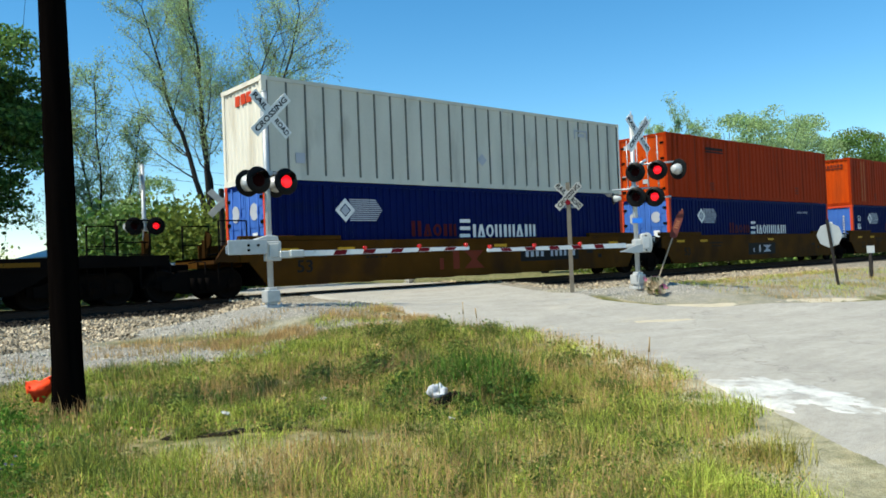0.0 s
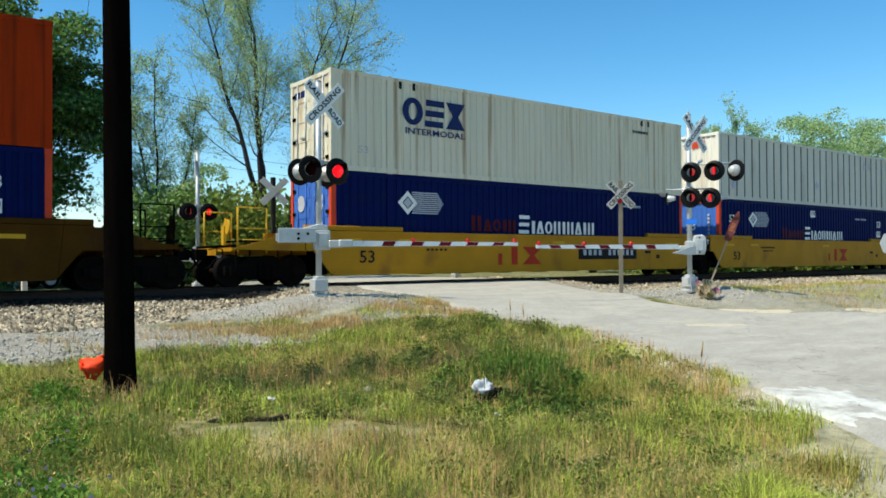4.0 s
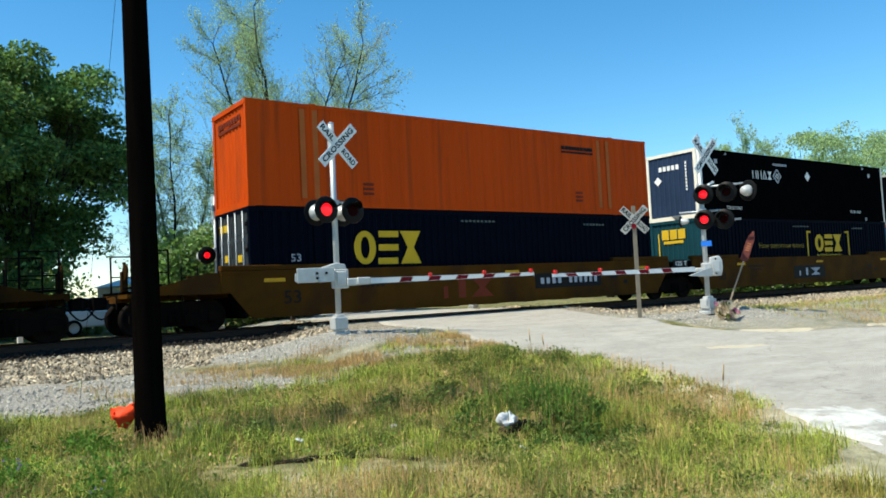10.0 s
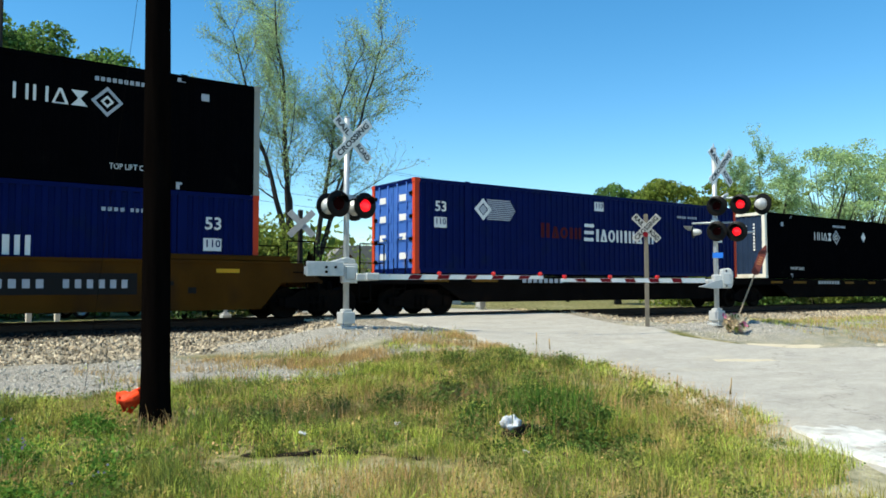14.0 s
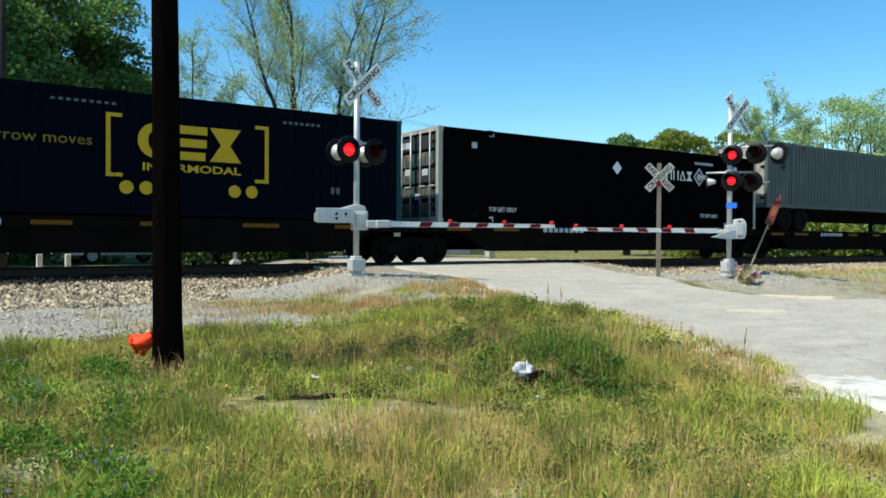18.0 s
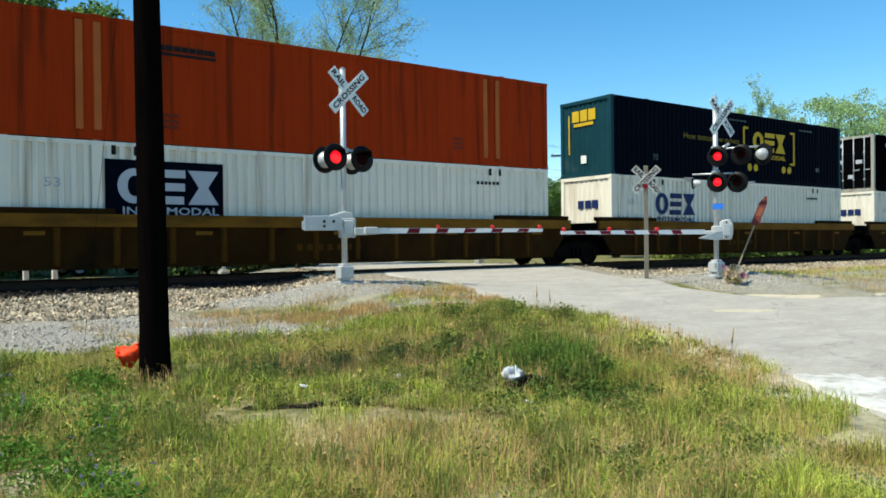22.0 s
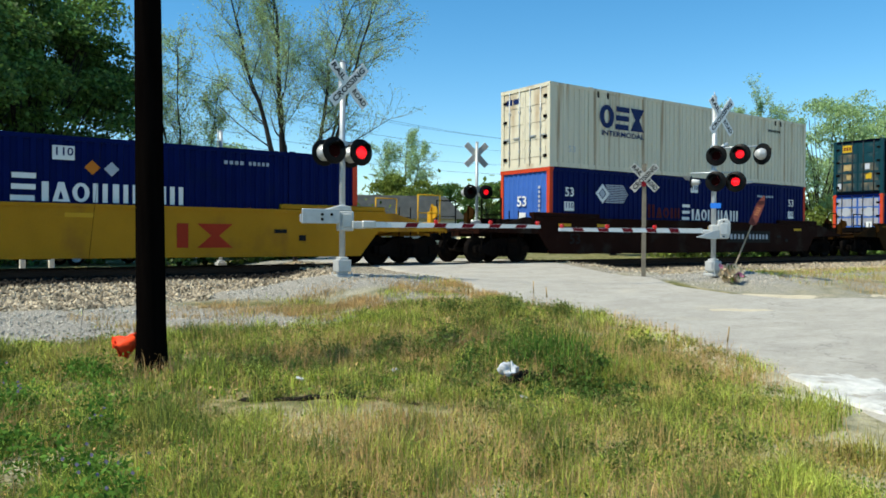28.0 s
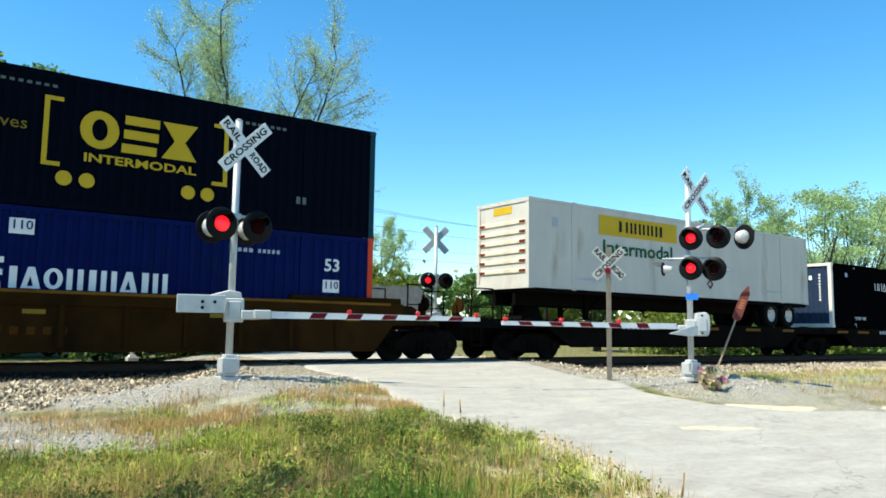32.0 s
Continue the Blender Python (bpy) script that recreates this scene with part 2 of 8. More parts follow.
M = {
    # one blue in two tones: shade in the side's, sunlight in the end's
    "blue": surface("container_blue_shade_tone", (0.0017, 0.0065, 0.058), 0.5, var=0.14, dirt=(0.004, 0.01, 0.042), dirt_at=0.55, spec=0.04),
    "blue_end": surface("container_blue_sun_tone", (0.05, 0.13, 0.42), 0.5, var=0.12, dirt=DUST, dirt_at=0.62),
    "redpost": surface("orange_red_post", (0.5, 0.055, 0.022), 0.55, var=0.12, dirt=RUST, dirt_at=0.66),
    "white": surface("white_paint", (0.7, 0.655, 0.555), 0.5, var=0.06, dirt=(0.36, 0.29, 0.2), dirt_at=0.57, stretch=(2.6, 1, 0.14)),
    "trailerwhite": surface("dulled_white_trailer_paint", (0.5, 0.475, 0.42), 0.55, var=0.08, dirt=(0.34, 0.28, 0.2), dirt_at=0.58, stretch=(1.2, 1, 0.3)),
    "cream": surface("weathered_cream_paint", (0.6, 0.55, 0.42), 0.55, var=0.1, dirt=(0.26, 0.14, 0.05), dirt_at=0.55, stretch=(3.2, 1, 0.14)),
    "sheet": surface("aluminium_sheet", (0.52, 0.505, 0.43), 0.5, 0.0, var=0.1, dirt=(0.35, 0.33, 0.28), dirt_at=0.58, stretch=(1, 1, 0.3)),
    "sheetrib": surface("dark_rib_seam", (0.13, 0.13, 0.115), 0.7, 0.0, var=0.2),
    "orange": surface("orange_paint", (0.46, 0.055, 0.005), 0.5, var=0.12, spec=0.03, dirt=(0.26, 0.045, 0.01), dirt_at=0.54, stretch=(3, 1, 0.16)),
    # weathered orange, darkened for the shaded side of the box
    "rust_orange": surface("weathered_shaded_orange", (0.29, 0.027, 0.0035), 0.55, var=0.14, spec=0.03, dirt=(0.09, 0.014, 0.004), dirt_at=0.52, stretch=(3, 1, 0.16)),
    "tan": surface("faded_tan_post", (0.36, 0.1, 0.025), 0.6, var=0.15),
    # navy carries the side's shade, teal is its sunlit tone
    "navy": surface("navy_shade_tone", (0.0016, 0.003, 0.0072), 0.6, var=0.15, dirt=(0.0025, 0.0035, 0.006), dirt_at=0.62, spec=0.015),
    "teal": surface("navy_sunlit_teal", (0.008, 0.04, 0.052), 0.5, var=0.15, dirt=(0.06, 0.08, 0.08), dirt_at=0.6),
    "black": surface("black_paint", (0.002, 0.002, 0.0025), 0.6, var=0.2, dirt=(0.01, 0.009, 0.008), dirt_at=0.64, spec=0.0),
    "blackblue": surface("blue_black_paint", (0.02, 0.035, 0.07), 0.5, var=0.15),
    "greyc": surface("grey_green_paint", (0.082, 0.1, 0.092), 0.5, var=0.08, dirt=(0.14, 0.14, 0.12), dirt_at=0.58, stretch=(1, 1, 0.3)),
    "greyend": surface("stained_grey_door_paint", (0.3, 0.29, 0.25), 0.55, var=0.15, dirt=(0.16, 0.1, 0.06), dirt_at=0.52, stretch=(1, 2.5, 0.3)),
    "dooredge": surface("dusty_navy_door_paint", (0.02, 0.045, 0.055), 0.6, var=0.2, dirt=(0.22, 0.17, 0.1), dirt_at=0.47, dirt_scale=1.6, stretch=(1, 1.2, 0.5)),
    "doorpale": surface("chalky_grey_door_paint", (0.3, 0.31, 0.36), 0.6, var=0.18, dirt=(0.17, 0.14, 0.1), dirt_at=0.5, dirt_scale=1.6, stretch=(1, 1.2, 0.4)),
    "chord": surface("dull_yellow_chord_paint", (0.13, 0.062, 0.008), 0.6, var=0.25, spec=0.04, dirt=(0.05, 0.024, 0.008), dirt_at=0.52, stretch=(0.5, 1, 1.5)),
    "greydark": surface("dark_grey_paint", (0.028, 0.033, 0.036), 0.5, var=0.1),
    "yellow": surface("railcar_yellow_paint", (0.36, 0.175, 0.01), 0.5, var=0.14, dirt=(0.2, 0.09, 0.02), dirt_at=0.58, stretch=(0.8, 1, 0.6)),
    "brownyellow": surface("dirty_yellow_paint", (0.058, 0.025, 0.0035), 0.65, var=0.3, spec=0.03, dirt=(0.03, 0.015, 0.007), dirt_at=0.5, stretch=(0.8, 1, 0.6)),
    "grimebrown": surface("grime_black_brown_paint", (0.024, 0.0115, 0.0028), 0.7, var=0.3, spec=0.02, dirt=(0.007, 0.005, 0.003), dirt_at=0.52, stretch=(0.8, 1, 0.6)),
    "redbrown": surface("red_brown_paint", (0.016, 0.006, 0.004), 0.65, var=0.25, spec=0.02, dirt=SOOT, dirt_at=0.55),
    "gold": surface("sunlit_gold_paint", (0.5, 0.28, 0.02), 0.5, var=0.12),
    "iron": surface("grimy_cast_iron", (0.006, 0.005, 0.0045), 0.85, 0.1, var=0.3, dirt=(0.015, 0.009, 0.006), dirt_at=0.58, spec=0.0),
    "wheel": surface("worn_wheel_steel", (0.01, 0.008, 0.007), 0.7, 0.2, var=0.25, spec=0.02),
    "rail": surface("rail_steel", (0.045, 0.03, 0.024), 0.6, 0.4, var=0.2),
    "tyre": surface("tyre_rubber", (0.005, 0.005, 0.005), 0.85, var=0.2),
    "galv": surface("galvanised_steel", (0.42, 0.44, 0.45), 0.45, 0.4, var=0.1, scale=8, bump=0.05),
    "silver": surface("silver_paint", (0.47, 0.475, 0.465), 0.4, 0.25, var=0.08, scale=6, bump=0.05),
    "signwhite": surface("reflective_white_sheeting", (0.74, 0.74, 0.72), 0.45, var=0.05, scale=5, bump=0.03, dirt=(0.5, 0.46, 0.4), dirt_at=0.62, dirt_scale=6),
    "signback": surface("weathered_sign_back", (0.42, 0.42, 0.4), 0.6, 0.3, var=0.12, scale=6),
    "letter_black": surface("black_letter", (0.012, 0.012, 0.012), 0.6, var=0.1, bump=0),
    "letter_white": surface("white_letter", (0.7, 0.7, 0.68), 0.55, var=0.06, bump=0),
    "letter_grey": surface("faded_grey_letter", (0.38, 0.4, 0.44), 0.55, var=0.1, bump=0),
    "tan_sign": surface("sun_bleached_tan_label", (0.36, 0.26, 0.11), 0.6, var=0.2, scale=4, bump=0),
    "rust_tint": surface("faded_orange_tan_print", (0.3, 0.12, 0.06), 0.7, var=0.2, scale=6, bump=0),
    "letter_dim": surface("grimy_grey_green_letter", (0.1, 0.12, 0.11), 0.6, var=0.2, bump=0),
    "letter_pale": surface("worn_white_letter", (0.44, 0.46, 0.5), 0.55, var=0.12, scale=4, bump=0),
    "letter_olive": surface("dulled_yellow_letter", (0.2, 0.14, 0.02), 0.6, var=0.12, bump=0),
    "oldpost": surface("weathered_post", (0.16, 0.14, 0.11), 0.8, var=0.2, scale=4),
    "signold": surface("greyed_white_sheeting", (0.34, 0.34, 0.32), 0.6, var=0.15, scale=5, dirt=(0.25, 0.22, 0.18), dirt_at=0.58, dirt_scale=5),
    "letter_red": surface("faded_red_letter", (0.06, 0.006, 0.009), 0.55, var=0.2, scale=3, bump=0),
    "letter_yellow": surface("yellow_letter", (0.52, 0.34, 0.022), 0.5, var=0.06, bump=0),
    "letter_navy": surface("navy_letter", (0.012, 0.024, 0.09), 0.5, var=0.1, bump=0),
    "letter_brown": surface("dark_brown_letter", (0.13, 0.025, 0.012), 0.6, var=0.15, bump=0),
    "letter_green": surface("dark_green_letter", (0.02, 0.09, 0.05), 0.6, var=0.1, bump=0),
    "stripe_red": surface("red_stripe_sheeting", (0.14, 0.008, 0.014), 0.45, var=0.12, bump=0),
    "hoodblack": surface("black_lamp_enamel", (0.008, 0.008, 0.008), 0.4, var=0.2, bump=0),
    "darklens": surface("unlit_red_lens", (0.012, 0.0015, 0.0015), 0.6, spec=0.02, var=0.1, bump=0),
    "creosote": surface("creosoted_timber", (0.0032, 0.0024, 0.0021), 0.95, var=0.4, scale=3, fine=50, bump=0.4, stretch=(6, 6, 0.5), spec=0.0),
    "tie": surface("weathered_tie_timber", (0.03, 0.023, 0.019), 0.9, var=0.3, bump=0.3),
    "asphalt": None, "stone": surface("ballast_stone", (0.36, 0.295, 0.205), 0.9, var=0.25, scale=6, bump=0.2, island=0.7),
    # ballast beside the rails, the train's shade put into its colour
    "shade_stone": surface("shade_dark_stone", (0.02, 0.017, 0.014), 0.85, var=0.3, scale=6, island=0.4),
    "soil": surface("shade_dark_earth", (0.018, 0.014, 0.01), 0.95, var=0.3, scale=8, bump=0.5),
    "pale_stone": surface("pale_gravel_stone", (0.42, 0.385, 0.32), 0.9, var=0.15, scale=6, island=0.35),
    "grass": surface("spring_grass", (0.31, 0.345, 0.06), 0.8, var=0.5, scale=1.1, fine=7, bump=0, island=0.75, dirt=(0.4, 0.28, 0.1), dirt_at=0.5, dirt_scale=0.9, spec=0.08, through_light=0.2),
    "redgrass": surface("reddish_dry_stems", (0.52, 0.32, 0.14), 0.85, var=0.3, scale=1.2, fine=5, bump=0, island=0.4, spec=0.15, through_light=0.25),
    "drygrass": surface("dry_grass_stems", (0.47, 0.32, 0.14), 0.85, var=0.3, scale=1.2, fine=5, bump=0, island=0.4, spec=0.15, through_light=0.3),
    "straw": surface("pale_straw", (0.56, 0.46, 0.2), 0.85, var=0.25, scale=1.2, fine=5, bump=0, island=0.35, through_light=0.35),
    "weed": surface("dark_weed_leaves", (0.13, 0.165, 0.034), 0.75, var=0.4, scale=1.5, bump=0, island=0.45, spec=0.2, through_light=0.35),
    "bark": surface("grey_brown_bark", (0.032, 0.028, 0.025), 0.9, var=0.3, scale=2, fine=18, bump=0.5, stretch=(2, 2, 0.5)),
    "twig": surface("pale_spring_twigs", (0.2, 0.19, 0.12), 0.85, var=0.25, scale=2, bump=0),
    "leaf_dark": surface("oak_foliage", (0.1, 0.175, 0.038), 0.65, var=0.5, scale=0.5, bump=0, island=0.6, spec=0.3, through_light=0.3),
    "leaf_mid": surface("spring_foliage", (0.16, 0.205, 0.035), 0.7, var=0.35, scale=0.5, bump=0, island=0.4, spec=0.25, through_light=0.4),
    "leaf_pale": surface("budding_foliage", (0.33, 0.44, 0.2), 0.75, var=0.3, scale=0.6, bump=0, island=0.35, spec=0.2, through_light=0.45),
    "weed_lush": surface("lush_green_leaves", (0.1, 0.19, 0.028), 0.7, var=0.45, scale=1.5, bump=0, island=0.5, spec=0.1, through_light=0.35),
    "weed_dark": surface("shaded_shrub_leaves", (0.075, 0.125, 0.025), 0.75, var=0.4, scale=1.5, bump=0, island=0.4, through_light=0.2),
    "hazard": surface("orange_hazard_sheet", (0.5, 0.16, 0.02), 0.5, var=0.1, bump=0),
    "letter_rust": surface("red_block_letter", (0.3, 0.03, 0.012), 0.5, var=0.15, bump=0),
    "flower": surface("lilac_petals", (0.085, 0.08, 0.115), 0.8, var=0.2, bump=0, island=0.4),
    "flagred": surface("orange_red_plastic", (0.85, 0.07, 0.02), 0.45, var=0.12),
    "trash": surface("crumpled_white_plastic", (0.52, 0.53, 0.55), 0.45, var=0.08, scale=10),
    "roof": surface("grey_shingles", (0.2, 0.19, 0.18), 0.9, var=0.2, scale=3),
    "siding": surface("pale_siding", (0.55, 0.54, 0.5), 0.75, var=0.08),
    "carwhite": surface("white_car_paint", (0.6, 0.6, 0.6), 0.25, var=0.03, bump=0),
    "glassdark": surface("dark_window_glass", (0.02, 0.025, 0.03), 0.1, var=0.05, bump=0),
    "signred": surface("faded_red_sign", (0.13, 0.04, 0.034), 0.6, var=0.25, scale=8),
    "blueplate": surface("blue_plate", (0.03, 0.16, 0.6), 0.5, var=0.06, bump=0),
    "petal": surface("faded_cream_petals", (0.66, 0.55, 0.38), 0.8, var=0.15, bump=0, island=0.3, through_light=0.35),
    "pink": surface("pink_silk_flowers", (0.55, 0.16, 0.25), 0.8, var=0.2, bump=0),
    "wood": surface("weathered_stick", (0.3, 0.24, 0.17), 0.85, var=0.2),
}


def glowing(name, col, strength):
    m = bpy.data.materials.new(name)
    m.use_nodes = True
    b = m.node_tree.nodes["Principled BSDF"]
    b.inputs["Base Color"].default_value = (*col, 1)
    b.inputs["Emission Color"].default_value = (*col, 1)
    b.inputs["Emission Strength"].default_value = strength
    b.inputs["Roughness"].default_value = 0.2
    return m


M["litlens"] = glowing("lit_red_lens", (0.9, 0.006, 0.014), 0.85)
M["armlamp"] = glowing("arm_lamp_red", (0.5, 0.012, 0.016), 0.12)


# ---- mesh helpers
def box(bm, x0, x1, y0, y1, z0, z1, mat=0):
    v = [bm.verts.new(p) for p in ((x0, y0, z0), (x1, y0, z0), (x1, y1, z0), (x0, y1, z0), (x0, y0, z1), (x1, y0, z1), (x1, y1, z1), (x0, y1, z1))]
    for f in ((3, 2, 1, 0), (4, 5, 6, 7), (0, 1, 5, 4), (1, 2, 6, 5), (2, 3, 7, 6), (3, 0, 4, 7)):
        bm.faces.new([v[i] for i in f]).material_index = mat


def tube(bm, p, q, r0, r1=None, seg=10, caps=True):
    p, q = Vector(p), Vector(q)
    r1 = r0 if r1 is None else r1
    turn = (q - p).to_track_quat('Z', 'Y').to_matrix()
    rings = []
    for c, r in ((p, r0), (q, r1)):
        rings.append([bm.verts.new(c + turn @ Vector((r * math.cos(a), r * math.sin(a), 0))) for a in (2 * math.pi * i / seg for i in range(seg))])
    for i in range(seg):
        bm.faces.new((rings[0][i], rings[0][(i + 1) % seg], rings[1][(i + 1) % seg], rings[1][i])).smooth = True
    if caps:
        bm.faces.new(rings[0][::-1])
        bm.faces.new(rings[1])


def bent_tube(bm, pts, r, seg=5):
    """One continuous tube through a line of points."""
    pts, rings = [Vector(p) for p in pts], []
    for i, p in enumerate(pts):
        d = pts[min(i + 1, len(pts) - 1)] - pts[max(i - 1, 0)]
        turn = d.to_track_quat('Z', 'Y').to_matrix()
        rings.append([bm.verts.new(p + turn @ Vector((r * math.cos(2 * math.pi * k / seg), r * math.sin(2 * math.pi * k / seg), 0))) for k in range(seg)])
    for a, b in zip(rings, rings[1:]):
        for k in range(seg):
            bm.faces.new((a[k], a[(k + 1) % seg], b[(k + 1) % seg], b[k])).smooth = True


def lathe(bm, profile, seg=20, axis='Y'):
    """Turns (radius, along) pairs round an axis."""
    rings = []
    for r, h in profile:
        ring = []
        for i in range(seg):
            a = 2 * math.pi * i / seg
            c, s = r * math.cos(a), r * math.sin(a)
            ring.append(bm.verts.new((c, h, s) if axis == 'Y' else (c, s, h)))
        rings.append(ring)
    for a, b in zip(rings, rings[1:]):
        for i in range(seg):
            bm.faces.new((a[i], a[(i + 1) % seg], b[(i + 1) % seg], b[i])).smooth = True
    bmesh.ops.remove_doubles(bm, verts=bm.verts, dist=1e-5)
    bmesh.ops.recalc_face_normals(bm, faces=bm.faces)


def prism(bm, outline, y0, y1):
    """A plate from an outline of (x, z) pairs, between y0 and y1."""
    a = [bm.verts.new((x, y0, z)) for x, z in outline]
    b = [bm.verts.new((x, y1, z)) for x, z in outline]
    bm.faces.new(a)
    bm.faces.new(b[::-1])
    for i in range(len(a)):
        j = (i + 1) % len(a)
        bm.faces.new((a[j], a[i], b[i], b[j]))
    bmesh.ops.recalc_face_normals(bm, faces=bm.faces)


def mesh_of(name, build, mats, bevel=0.0):
    bm = bmesh.new()
    build(bm)
    if bevel:
        bmesh.ops.bevel(bm, geom=list(bm.edges), offset=bevel, segments=1, affect='EDGES', clamp_overlap=True)
    me = bpy.data.meshes.new(name)
    bm.to_mesh(me)
    bm.free()
    for m in mats if isinstance(mats, (list, tuple)) else [mats]:
        me.materials.append(M[m] if isinstance(m, str) else m)
    return me


CACHE = {}


def shared(key, build, mats, bevel=0.0):
    k = (key, str(mats))
    if k not in CACHE:
        CACHE[k] = mesh_of(key[0] if isinstance(key, tuple) else key, build, mats, bevel)
    return CACHE[k]


FINE = ("lettering", "name_block", "writ", "word", "_strip", "blossom", "_bars", "stripes", "bolt_heads", "_cluster", "bouquet", "leaves", "stems", "hinge")


def put(name, me, parent=None, m=None, label=""):
    ob = new(name, me)
    if any(k in name for k in FINE):
        ob["kind"] = "stuff"
    if parent:
        ob.parent = parent
    if m is not None:
        ob.matrix_basis = m
    if label:
        ob["label"] = label
    return ob


def lettering(text, size, mat, bold=0.0, fit=0.0):
    """A flat mesh of letters in the built-in font, centred; fit: its width in metres."""
    k = ("text", text, size, mat, bold, fit)
    if k not in CACHE:
        cu = bpy.data.curves.new("lettering", 'FONT')
        cu.body, cu.size, cu.align_x, cu.align_y = text, size, 'CENTER', 'CENTER'
        cu.offset, cu.resolution_u, cu.extrude = bold, 2, 0.003
        ob = bpy.data.objects.new("lettering", cu)
        scene.collection.objects.link(ob)
        bpy.context.view_layer.update()
        me = bpy.data.meshes.new_from_object(ob.evaluated_get(bpy.context.evaluated_depsgraph_get()))
        bpy.data.objects.remove(ob)
        if fit:
            xs = [v.co.x for v in me.vertices]
            s = fit / (max(xs) - min(xs))
            for v in me.vertices:
                v.co.x *= s
        me.materials.append(M[mat])
        CACHE[k] = me
    return CACHE[k]


FRONT = lambda x, y, z: pose(x, y, z, 90, 0, 0)      # faces -y
LEFT = lambda x, y, z: pose(x, y, z, 90, 0, -90)     # faces -x


# ---- ground: one sheet, lower round the camera, raised along the track
def interp(v, xs, ys):
    return float(np.interp(v, xs, ys))


def bump_at(x, y, cx, cy, rx, ry, turn=0.0):
    c, s = math.cos(turn), math.sin(turn)
    dx, dy = c * (x - cx) + s * (y - cy), -s * (x - cx) + c * (y - cy)
    return math.exp(-(dx / rx) ** 2 - (dy / ry) ** 2)


def smooth(a, b, v):
    t = min(1, max(0, (v - a) / (b - a)))
    return t * t * (3 - 2 * t)


def corridor(x, y):
    """Signed distance across the crossing road, from its middle line."""
    return (x - 12.6) * 0.968 - (y - 13.3) * 0.25


def height(x, y):
    left = interp(y, (-400, 4, 8, 11, 15, 17, 18.5, 22.3, 23.4, 26, 60, 400), (-0.85, -0.82, -0.78, -0.65, -0.55, -0.5, -0.2, -0.2, -0.45, -0.35, -0.2, 0))
    road = interp(y, (-400, 4, 8, 11, 14, 17, 18.4, 23, 30, 60, 400), (-0.85, -0.82, -0.7, -0.45, -0.25, -0.1, -0.03, -0.03, -0.12, -0.2, 0))
    right = interp(y, (-400, 2, 5, 8, 10, 12, 17, 18.5, 22.3, 23.4, 26, 60, 400), (-0.85, -0.8, -0.72, -0.6, -0.4, -0.25, -0.4, -0.2, -0.2, -0.45, -0.35, -0.2, 0))
    d = corridor(x, y)
    k = smooth(-6.5, -4.2, d)
    base = left * (1 - k) + road * k
    k = smooth(4.6, 6.5, d) if y > 9 else smooth(4.6, 6.5, d) * smooth(6, 9, y)
    base = base * (1 - k) + right * k
    if y < 17.6:
        m = max(0.95 * bump_at(x, y, 8.0, 14.9, 2.5, 1.25, -0.15), 0.0)
        base = base * (1 - m) + (-0.03) * m
        m = bump_at(x, y, 17.9, 12.3, 2.2, 0.9, -0.4)
        base = base * (1 - m) + (-0.06) * m
    base += 0.22 * bump_at(x, y, 7.6, 9.0, 2.2, 1.1, -0.3)
    base -= 0.46 * bump_at(x, y, 5.7, 5.8, 0.7, 0.4, -0.3)
    base += 0.1 * bump_at(x, y, 6.6, 6.6, 0.8, 0.5, -0.3) + 0.06 * bump_at(x, y, 2.2, 8.7, 0.8, 0.8)
    return base


ROAD_LEFT = ((13.6, 34), (11.6, 22), (10.64, 17.54), (10.7, 16.1), (10.0, 13.1), (9.6, 11.3), (9.75, 10.0), (9.9, 8.86), (9.45, 7.32), (8.66, 5.85), (8.12, 4.82),
             (7.26, 3.78), (6.42, 3.04), (5.66, 2.42), (4.8, 1.75), (3.4, 0.4), (2.6, -3), (2.4, -14))
ROAD_RIGHT = ((21.5, 34), (19.0, 22), (17.98, 18.4), (16.6, 15.1), (16.1, 13.5), (15.6, 12.0), (15.75, 10.6), (16.5, 9.65), (18.2, 8.5), (21.5, 7.4), (26, 6.6), (33, 6.0),
              (42, 5.4), (60, 4.4), (90, 2), (120, -2), (120, -10), (60, -14))


def resample(line, n):
    p = np.array(line)
    d = np.concatenate([[0], np.cumsum(np.hypot(*np.diff(p, axis=0).T))])
    # parameter by knot, so that both sides keep pace
    k = np.linspace(0, len(p) - 1, n)
    return np.stack([np.interp(k, range(len(p)), p[:, 0]), np.interp(k, range(len(p)), p[:, 1])], 1)


def spread(lo, hi, step, far, grow):
    a = list(np.arange(lo, hi + 1e-6, step))
    s, v = step, hi
    while v < far:
        s *= grow
        v += s
        a.append(v)
    s, v = step, lo
    while v > -far:
        s *= grow
        v -= s
        a.insert(0, v)
    return a


def in_poly(x, y, poly):
    hit, j = False, len(poly) - 1
    for i in range(len(poly)):
        (xi, yi), (xj, yj) = poly[i], poly[j]
        if (yi > y) != (yj > y) and x < (xj - xi) * (y - yi) / (yj - yi) + xi:
            hit = not hit
        j = i
    return hit


ROAD_POLY = [tuple(p) for p in ROAD_LEFT] + [tuple(p) for p in ROAD_RIGHT[::-1]]


